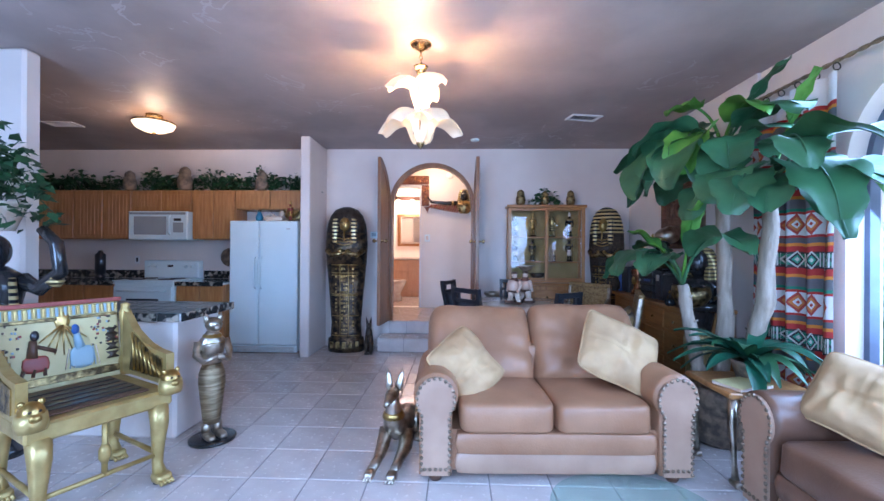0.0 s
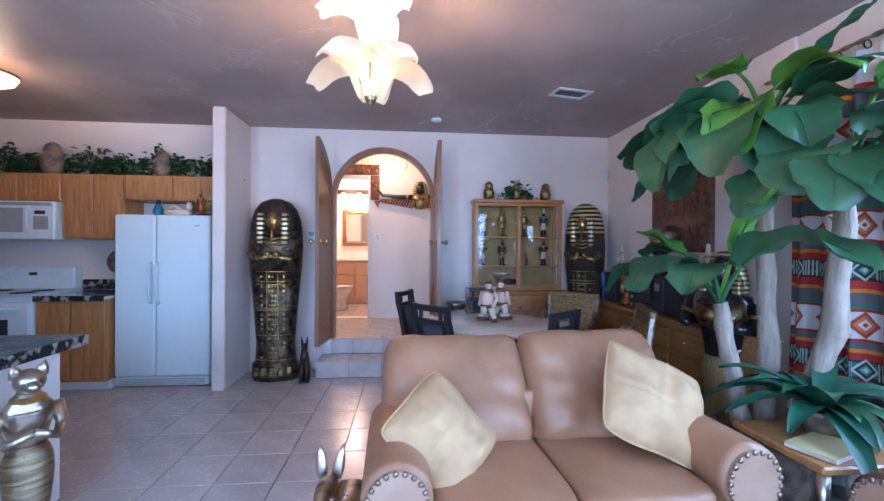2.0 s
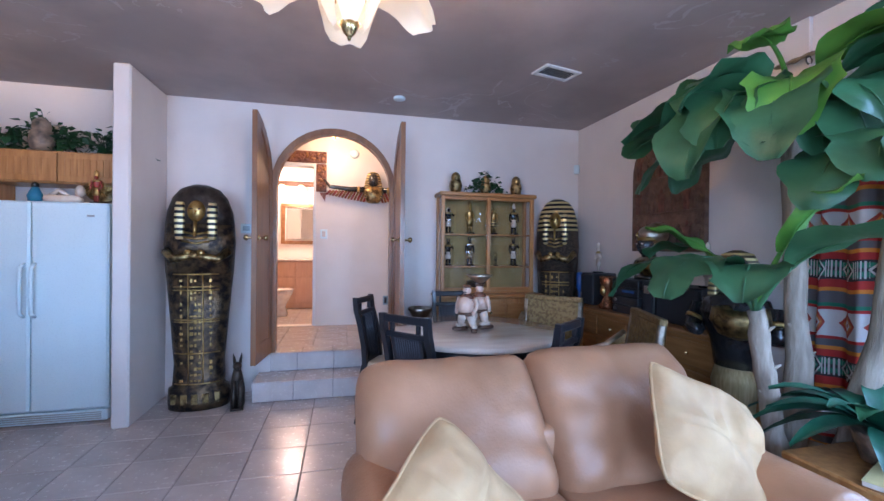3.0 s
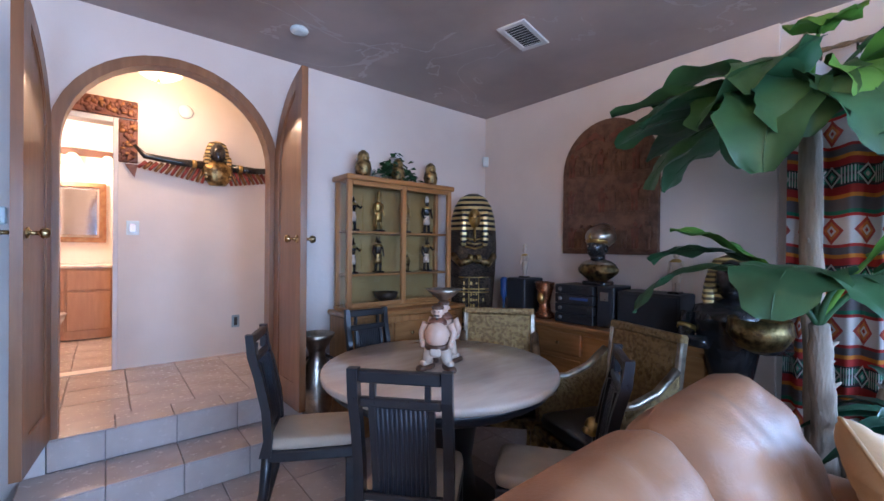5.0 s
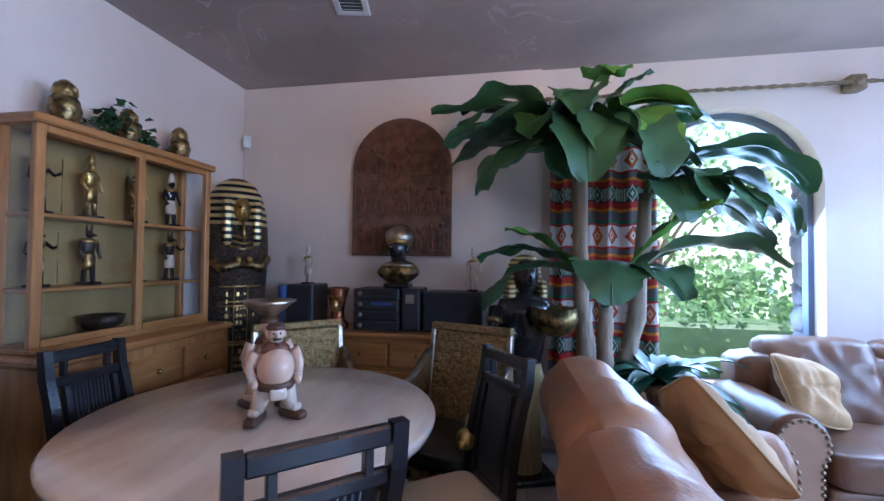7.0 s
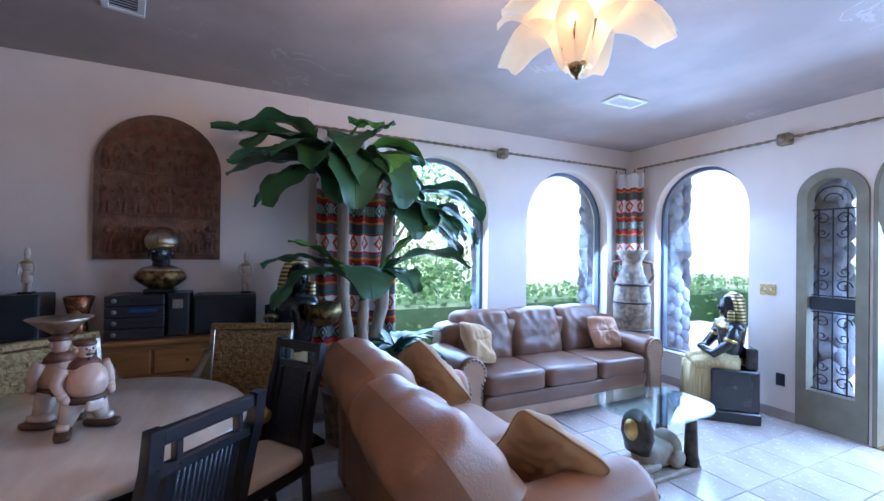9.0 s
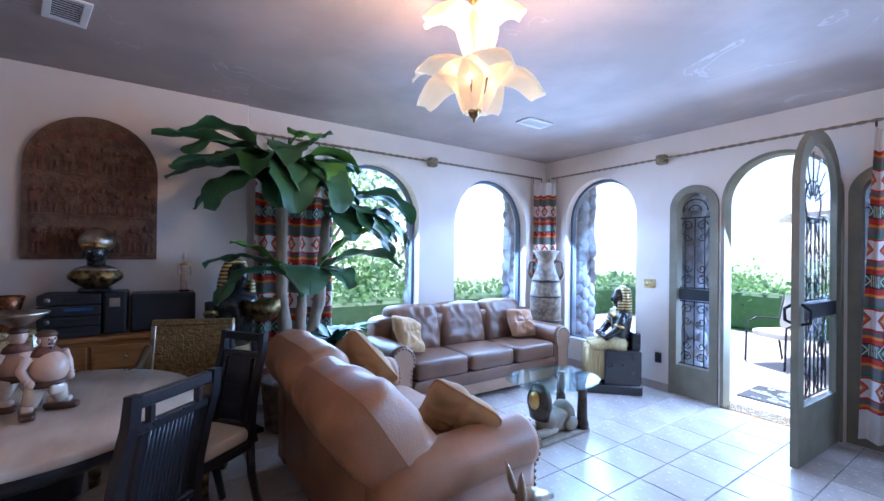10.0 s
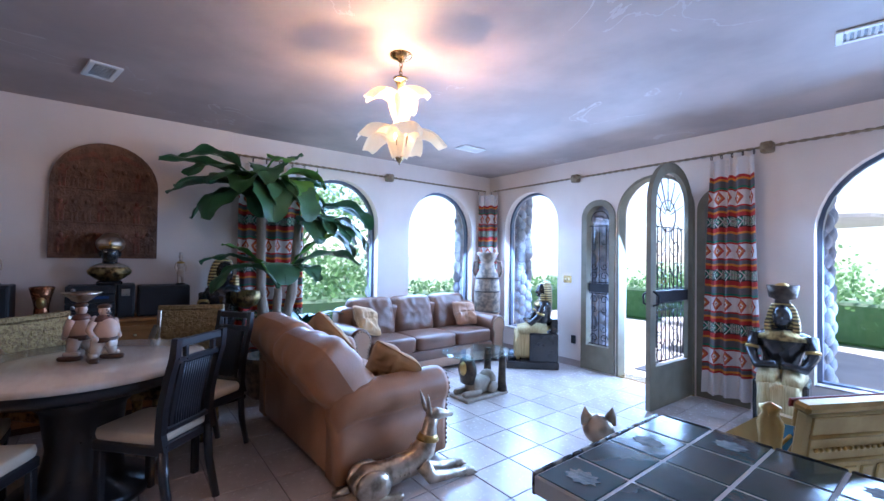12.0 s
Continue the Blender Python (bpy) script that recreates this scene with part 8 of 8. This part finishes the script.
part("seat_lid", Shape().lathe([(0.20, 0.386), (0.205, 0.40), (0.19, 0.415), (0.02, 0.42)], CHINA, 22, 1, 1.2), tl)
part("tank", Shape().box(-0.24, 0.24, 0.20, 0.40, 0.36, 0.74, CHINA, 0.02).box(-0.25, 0.25, 0.19, 0.41, 0.741, 0.775, CHINA, 0.012), tl)

# ---- entrance: sidelights, arched door leaf ----
def scroll(cx, cz, r, turns=1.2, s=1, a0=0.0, n=14):
    return [(cx + s * r * (1 - 0.75 * i / n) * math.cos(a0 + turns * 2 * math.pi * i / n), 0, cz + r * (1 - 0.75 * i / n) * math.sin(a0 + turns * 2 * math.pi * i / n)) for i in range(n + 1)]


def ironwork(w, z0, z1, n):
    """Bars and scrolls between two heights, centred on x = 0."""
    sh = Shape()
    for i in range(n):
        x = -w / 2 + w * (i + 0.5) / n
        sh.tube([(x, 0, z0), (x, 0, z1)], 0.006, IRON, 6)
    for z in (z0 + 0.01, z1 - 0.01):
        sh.tube([(-w / 2, 0, z), (w / 2, 0, z)], 0.007, IRON, 6)
    for s in (-1, 1):
        for z in (z0 + 0.09, z1 - 0.09):
            sh.tube(scroll(s * w * 0.25, z, w * 0.2, 1.2, s), 0.005, IRON, 5)
            sh.tube(scroll(s * w * 0.25, z + (0.12 if z < (z0 + z1) / 2 else -0.12), w * 0.16, 1.2, s, math.pi), 0.005, IRON, 5)
    return sh


def sidelight(index, c):
    r = thing("window_%d" % index, at(c, SY - 0.06), "narrow arched sidelight with wrought iron scrolls", "window", kind="structure")
    R, sp = 0.232, 1.95
    outer, inner = arch(0, R, sp, 0.012), arch(0, R - 0.075, sp, 0.32)
    part("window_frame", pierced_outline(outer, inner, -0.04, 0.075, FRAME), r, "olive painted wooden frame")
    g = part("pane", Shape().prism(arch(0, R - 0.07, sp, 0.315), -0.004, 0.004, GLASS), r, "clear glass")
    g.visible_shadow = False
    part("ironwork", ironwork(0.28, 0.33, 1.0, 3), r, "wrought iron scrolls", at(0, 0.03))
    part("ironwork", ironwork(0.28, 1.12, 1.86, 3), r, "wrought iron scrolls", at(0, 0.03))
    part("fan", Shape().tube([(0.12 * math.cos(a), 0.03, 1.92 + 0.12 * math.sin(a)) for a in [math.pi * i / 10 for i in range(11)]], 0.006, IRON, 5).tube([(0.06 * math.cos(a), 0.03, 1.92 + 0.06 * math.sin(a)) for a in [math.pi * i / 10 for i in range(11)]], 0.006, IRON, 5), r)
    part("lock_rail", Shape().box(-0.146, 0.146, 0.0, 0.045, 1.005, 1.115, IRON, 0.004), r, "dark iron cross rail")
    return r


sidelight(5, SIDE[0][0])
sidelight(6, SIDE[1][0])
jamb = band(arch(FD_C, FD_R, FD_SPRING, 0.012), 0.03, SY - 0.14, SY + 0.012, FRAME)
tagged(new("trim_entrance", jamb.mesh("trim_entrance")), "olive painted arched entrance frame", "door frame", kind="structure")
thr = Shape().box(FD_C - FD_R, FD_C + FD_R, SY - T, SY + 0.01, -0.004, 0.012, BRASS, 0.004)
tagged(new("threshold", thr.mesh("threshold")), "worn metal door threshold", "threshold", kind="structure")

leafd = thing("door_3", at(FD_C - FD_R + 0.035, SY + 0.02, 0.012, 88), "arched olive entrance door with glass and ironwork standing open", "door", kind="structure")
R, sp = 0.43, 1.955
outer, inner = arch(R, R, sp, 0.0), arch(R, R - 0.10, sp, 0.40)
part("stile", pierced_outline(outer, inner, -0.022, 0.022, FRAME), leafd, "olive painted frame")
g = part("pane", Shape().prism(arch(R, R - 0.095, sp, 0.395), -0.003, 0.003, GLASS), leafd, "clear glass")
g.visible_shadow = False
part("ironwork", ironwork(0.65, 0.41, 1.0, 8), leafd, "wrought iron bars and scrolls", at(R, -0.03))
part("ironwork", ironwork(0.65, 1.12, 1.75, 8), leafd, "wrought iron bars and scrolls", at(R, -0.03))
part("lock_rail", Shape().box(0.105, 2 * R - 0.105, -0.04, 0.02, 1.005, 1.115, IRON, 0.005), leafd, "dark iron cross rail")
fan = Shape()
for q in range(7):
    a = math.pi * (q + 0.5) / 7
    fan.tube([(R + 0.05 * math.cos(a), -0.03, 1.86 + 0.05 * math.sin(a)), (R + 0.33 * math.cos(a), -0.03, 1.91 + 0.33 * math.sin(a))], 0.006, IRON, 5)
fan.tube([(R + 0.16 * math.cos(a), -0.03, 1.86 + 0.16 * math.sin(a)) for a in [2 * math.pi * i / 20 for i in range(21)]], 0.007, IRON, 5)
part("fan", fan, leafd, "iron fan under the arch")
part("handle", Shape().tube([(2 * R - 0.05, -0.022, 0.98), (2 * R - 0.05, -0.07, 1.0), (2 * R - 0.05, -0.075, 1.08), (2 * R - 0.05, -0.022, 1.12)], 0.011, IRON, 8).box(2 * R - 0.075, 2 * R - 0.025, -0.03, -0.022, 0.93, 1.18, IRON, 0.004).tube([(2 * R - 0.05, 0.022, 0.98), (2 * R - 0.05, 0.07, 1.0), (2 * R - 0.05, 0.075, 1.08), (2 * R - 0.05, 0.022, 1.12)], 0.011, IRON, 8), leafd, "black iron handle")
for z in (0.25, 1.0, 1.75):
    part("hinge", Shape().tube([(-0.008, -0.02, z), (-0.008, -0.02, z + 0.1)], 0.009, IRON, 8), leafd)

# switch plate and outlet by the window
solid("switch_plate", Shape().box(0.69, 0.82, SY + 0.001, SY + 0.008, 1.10, 1.20, BRASS, 0.003).box(0.72, 0.735, SY + 0.008, SY + 0.016, 1.14, 1.165, CHINA, 0.002).box(0.77, 0.785, SY + 0.008, SY + 0.016, 1.14, 1.165, CHINA, 0.002), "brass switch plate by the entrance", "switch")
solid("wall_outlet", Shape().box(0.61, 0.68, SY + 0.015, SY + 0.023, 0.30, 0.41, DARK, 0.003).box(0.62, 0.67, SY + 0.001, SY + 0.015, 0.31, 0.40, DARK, 0.001), "dark wall outlet under the switch plate", "outlet")

# ---- outdoors ----
gs = Shape().add([(-400, -400, -0.16), (400, -400, -0.16), (400, 400, -0.16), (-400, 400, -0.16)], [(0, 1, 2, 3)], GRASS)
tagged(new("ground", gs.mesh("ground")), "sunlit green lawn around the house", "ground", kind="structure")
ps = Shape().box(-9, 9, -5.2, SY - T - 0.004, -0.155, -0.03, CONCRETE, 0.01).box(EX + T + 0.04, 5.2, SY - T, 7.5, -0.155, -0.05, CONCRETE, 0.01)
tagged(new("patio", ps.mesh("patio")), "pale sunlit concrete patio", "pavement", kind="structure")
mat = thing("door_mat", at(-0.30, -1.0, -0.028), "blue and black patterned door mat on the patio", "mat")
part("base", Shape().box(-0.45, 0.45, -0.30, 0.30, 0, 0.012, DARK, 0.005), mat)
rm = random.Random(3)
pm2 = Shape()
for i in range(70):
    x, y = rm.uniform(-0.4, 0.4), rm.uniform(-0.25, 0.25)
    pm2.box(x - 0.03, x + 0.03, y - 0.012, y + 0.012, 0.012, 0.016, SAGE, 0.003)
part("pattern", pm2, mat, "pale blue motif")["kind"] = "stuff"


def stone_pier(x, y, label):
    """Round river stones set up a pier."""
    r = thing("stone_pier", at(x, y, -0.05), label, "pier", "stone piers")
    part("core", Shape().box(-0.13, 0.13, -0.13, 0.13, 0, 2.7, GROUT, 0.01), r)
    rs = random.Random(int(x * 10 + y * 7) + 50)
    stone = Shape().ball((0, 0, 0), (0.075, 0.055, 0.09), STONE, 10, 6).mesh("stone")
    for k in range(15):
        for side in range(4):
            for u in (-0.075, 0.075):
                a = side * math.pi / 2
                p = Vector((u + rs.uniform(-0.015, 0.015), -0.125, 0.09 + k * 0.175 + (0.07 if u > 0 else 0)))
                m = Matrix.Rotation(a, 4, "Z") @ Matrix.Translation(p) @ Euler((0, rs.uniform(-0.5, 0.5), 0)).to_matrix().to_4x4() @ Matrix.Scale(rs.uniform(0.85, 1.2), 4)
                ob = new("stone", stone)
                ob.parent, ob.matrix_basis = r, m
    return r


for x, y in ((2.75, 1.70), (2.75, 0.02), (2.05, -0.55), (0.52, -0.52), (-1.66, -0.52), (-1.02, -0.55)):
    stone_pier(x, y, "pier of round blue-grey river stones outside the window")


def hedge(x0, x1, y0, y1, h, n, seed, label):
    rs = random.Random(seed)
    sh = Shape()
    sh.box(x0 + 0.12, x1 - 0.12, y0 + 0.12, y1 - 0.12, -0.15, h - 0.15, HEDGE, 0.05)
    for i in range(n):
        p = Vector((rs.uniform(x0, x1), rs.uniform(y0, y1), rs.uniform(0, h) if rs.random() < 0.6 else h + rs.uniform(-0.08, 0.12)))
        s = rs.uniform(0.05, 0.11)
        m = Matrix.Translation(p) @ Euler((rs.uniform(-1.5, 1.5), rs.uniform(-1, 1), rs.uniform(0, 6.3))).to_matrix().to_4x4()
        sh.add([(0, 0, 0), (-0.5 * s, 0.6 * s, 0), (0, 0.6 * s, -0.1 * s), (0.5 * s, 0.6 * s, 0), (0, 1.4 * s, -0.1 * s)], [(0, 2, 1), (0, 3, 2), (1, 2, 4), (2, 3, 4)], HEDGE, True, m)
    return tagged(new("hedge", sh.mesh("hedge")), label, "hedge", "", "stuff")


hedge(4.6, 5.6, -6, 8, 0.75, 3500, 1, "dense clipped green hedge beyond the patio")
hedge(-9, 6, -7.4, -6.2, 0.8, 4000, 2, "dense clipped green hedge along the lawn")


def garden_tree(x, y, h, seed, label):
    rs = random.Random(seed)
    r = thing("garden_tree", at(x, y, -0.16), label, "tree", "garden trees")
    t = Shape().tube([(0, 0, 0), (0.05, 0.03, h * 0.3), (-0.03, 0.05, h * 0.55)], [0.14, 0.10, 0.07], TRUNK, 8)
    tips = []
    for i in range(9):
        a = i * 2.4 + rs.random()
        p = (1.2 * math.cos(a) * rs.uniform(0.5, 1.1), 1.2 * math.sin(a) * rs.uniform(0.5, 1.1), h * rs.uniform(0.6, 0.95))
        t.tube([(0, 0.04, h * rs.uniform(0.35, 0.5)), (p[0] * 0.5, p[1] * 0.5, p[2] * 0.85), p], [0.05, 0.03, 0.012], TRUNK, 6)
        tips.append(p)
    part("trunk", t, r)
    c = Shape()
    for p in tips:
        for i in range(170):
            q = Vector(p) + Vector((rs.gauss(0, 0.42), rs.gauss(0, 0.42), rs.gauss(0, 0.34)))
            s = rs.uniform(0.07, 0.14)
            m = Matrix.Translation(q) @ Euler((rs.uniform(-1.5, 1.5), rs.uniform(-1, 1), rs.uniform(0, 6.3))).to_matrix().to_4x4()
            c.add([(0, 0, 0), (-0.45 * s, 0.6 * s, 0), (0, 1.3 * s, 0), (0.45 * s, 0.6 * s, 0)], [(0, 1, 2, 3)], FOLIAGE, True, m)
    part("crown", c, r, "light airy green crown")


def shrub(x, y, r, h, seed, label):
    """Loose bush: bare stems and a ragged cloud of small leaves."""
    rs = random.Random(seed)
    root = thing("garden_shrub", at(x, y, -0.16), label, "shrub", "garden shrubs")
    st = Shape()
    c = Shape()
    for i in range(7):
        a = i * 0.9 + rs.random()
        p = Vector((r * 0.7 * math.cos(a) * rs.random(), r * 0.7 * math.sin(a) * rs.random(), h * rs.uniform(0.45, 0.9)))
        st.tube([(0.1 * math.cos(a), 0.1 * math.sin(a), 0), tuple(p * 0.6), tuple(p)], [0.03, 0.02, 0.008], TRUNK, 5)
        for k in range(190):
            q = p + Vector((rs.gauss(0, r * 0.34), rs.gauss(0, r * 0.34), rs.gauss(0, h * 0.20)))
            s = rs.uniform(0.06, 0.13)
            m = Matrix.Translation((q.x, q.y, max(0.08, q.z))) @ Euler((rs.uniform(-1.5, 1.5), rs.uniform(-1, 1), rs.uniform(0, 6.3))).to_matrix().to_4x4()
            c.add([(0, 0, 0), (-0.45 * s, 0.6 * s, 0), (0, 1.3 * s, 0), (0.45 * s, 0.6 * s, 0)], [(0, 1, 2, 3)], FOLIAGE, True, m)
    part("stems", st, root)
    part("leaves", c, root, "loose light green leaves")


FOLIAGE = translucent(material("tree_foliage", (0.20, 0.36, 0.11), 0.6, other=(0.13, 0.26, 0.07), scale=2), 0.4, (0.24, 0.42, 0.18))
for i, (x, y, h) in enumerate(((7.0, 4.2, 4.2), (8.5, 1.0, 3.6), (-5.5, -9.5, 4.4), (9.5, 6.5, 4.6))):
    garden_tree(x, y, h, 60 + i, "airy green garden tree beyond the hedge")


for i in range(3, 7):
    shrub(6.6 + 0.8 * ((i * 5) % 3), -5.0 + i * 1.9, 1.15, 1.7 + 0.5 * (i % 3), 80 + i, "loose green shrub behind the clipped hedge")
for i in range(4):
    shrub(-7.5 + i * 3.9, -10.5 - 0.9 * (i % 2), 1.1, 1.1 + 0.3 * (i % 3), 95 + i, "loose green shrub behind the lawn hedge")


def patio_chair(x, y, rz, label):
    r = thing("patio_chair", at(x, y, -0.03, rz), label, "chair", "patio chairs")
    part("seat_cushion", Shape().pad(-0.26, 0.26, -0.26, 0.28, 0.38, 0.48, CUSHION, 0.3, 8), r, "pale cushion")
    part("back_cushion", Shape().pad(-0.26, 0.26, -0.06, 0.06, 0.0, 0.52, CUSHION, 0.3, 8), r, "pale striped cushion", pose(0, 0.27, 0.46, -14, 0, 0))
    for s in (-1, 1):
        part("frame", Shape().tube([(s * 0.29, -0.28, 0.0), (s * 0.29, -0.26, 0.56), (s * 0.29, -0.1, 0.62), (s * 0.29, 0.28, 0.60), (s * 0.29, 0.36, 0.95)], 0.014, IRON, 6).tube([(s * 0.29, 0.34, 0.0), (s * 0.29, 0.26, 0.4)], 0.014, IRON, 6), r, "black metal frame")
    st = Shape()
    for i in range(7):
        st.tube([(-0.24 + i * 0.08, 0.33, 0.42), (-0.24 + i * 0.08, 0.46, 0.98)], 0.008, IRON, 5)
    part("back_bars", st, r, "vertical metal bars")


CUSHION = material("patio_cushion", (0.66, 0.63, 0.56), 0.85, other=(0.58, 0.54, 0.47), scale=5, bump=0.1)
patio_chair(0.35, -2.7, 155, "black metal patio chair with a pale cushion")
patio_chair(-1.1, -2.15, 215, "black metal patio chair with pale cushions, seen from behind")
patio_chair(-2.9, -2.5, 175, "black metal patio chair with a blue-white cushion")
um = thing("patio_umbrella", at(-0.75, -3.9, -0.03), "large cream patio umbrella on a pale pole", "umbrella")
part("pole", Shape().tube([(0, 0, 0.05), (0, 0, 2.6)], 0.03, WHITEPAINT, 12), um)
part("base", Shape().lathe([(0.28, 0), (0.28, 0.04), (0.06, 0.08), (0.04, 0.3)], CONCRETE, 20), um)
part("canopy", Shape().lathe([(1.5, 2.05), (1.52, 2.10), (0.8, 2.42), (0.03, 2.66), (0.03, 2.64), (0.8, 2.40), (1.49, 2.08)], CUSHION, 8, smooth=False), um, "cream fabric canopy")
for i in range(8):
    part("rib", Shape().tube([(0, 0, 2.62), (1.46, 0, 2.06)], 0.008, WHITEPAINT, 5), um, "", pose(0, 0, 0, 0, 0, 45 * i))
gv = Shape().lathe([(0.16, 0), (0.18, 0.06), (0.26, 0.35), (0.22, 0.6), (0.13, 0.72), (0.17, 0.80), (0.16, 0.80), (0.10, 0.70)], SAGE, 22)
solid("garden_urn", gv, "large blue-grey glazed urn outside the window", "urn", at(1.05, -0.95, -0.03))
# Slabs added over the windows only to stop direct sun from entering.
roof = Shape().box(-9, 9, -1.0, SY - T, 2.95, 3.05, WHITEPAINT, 0.01).box(EX + T + 0.04, 3.2, SY - T + 0.01, 8, 2.95, 3.05, WHITEPAINT, 0.01)
tagged(new("roof_overhang", roof.mesh("roof_overhang")), "added white slab above the patio that keeps sun out of the room", "roof", kind="structure")
nb = thing("patio_shelter", at(-4.2, -7.0, -0.15), "white patio shelter with slim posts", "shelter")
part("roof", Shape().box(-2.5, 2.5, -1.2, 1.2, 2.4, 2.55, WHITEPAINT, 0.02), nb)
for sx in (-2.3, 2.3):
    for sy in (-1.05, 1.05):
        part("post", Shape().box(sx - 0.05, sx + 0.05, sy - 0.05, sy + 0.05, 0, 2.4, WHITEPAINT, 0.008), nb)

# ---- floor tiles, nearest the walk as single pieces ----
STEP, GAP = 0.35, 0.006
X0, Y0 = -0.94 - 18 * STEP, 3.91 - 12 * STEP
tile_mesh = Shape().box(GAP / 2, STEP - GAP / 2, GAP / 2, STEP - GAP / 2, -0.008, 0.0, TILE, 0.003).mesh("tile")
rest = Shape()
count = 0
for i in range(28):
    for j in range(20):
        x, y = X0 + i * STEP, Y0 + j * STEP
        if x + STEP > EX + 0.1 or x < -6.6 or y + STEP < SY - 0.2 or y > NY:
            continue
        if (x < WEST and y < 3.2) or (y < SY + 0.0 and x < -2):
            continue
        near = -2.75 < x < 1.6 and -0.4 < y < 5.95 and not (x > 0.9 and y > 3.6) and not (x > 1.3)
        if near and count < 300:
            ob = new("tile", tile_mesh)
            ob.parent, ob.location = floor, (x, y, 0)
            count += 1
        else:
            rest.box(x + GAP / 2, x + STEP - GAP / 2, y + GAP / 2, y + STEP - GAP / 2, -0.008, 0.0, TILE, 0.003)
ob = part("tiles_beyond", rest, floor)
ob["kind"] = "stuff"
for i in range(12):
    for j in range(10):
        x, y = -2.4 + i * STEP, NY + T - 0.004 + j * STEP
        if x + STEP < 0.62 and y + STEP < 9.7:
            ob = new("tile", tile_mesh)
            ob.parent, ob.location = hall_floor, (x, y, 0.354)
for i in range(4):
    x0 = DOOR_C - DOOR_R + 0.008 + i * 0.287
    o = part("nosing_tile", Shape().box(x0, x0 + 0.283, NY - 0.018, NY + T - 0.006, 0.348, 0.358, TILE, 0.003), steps)
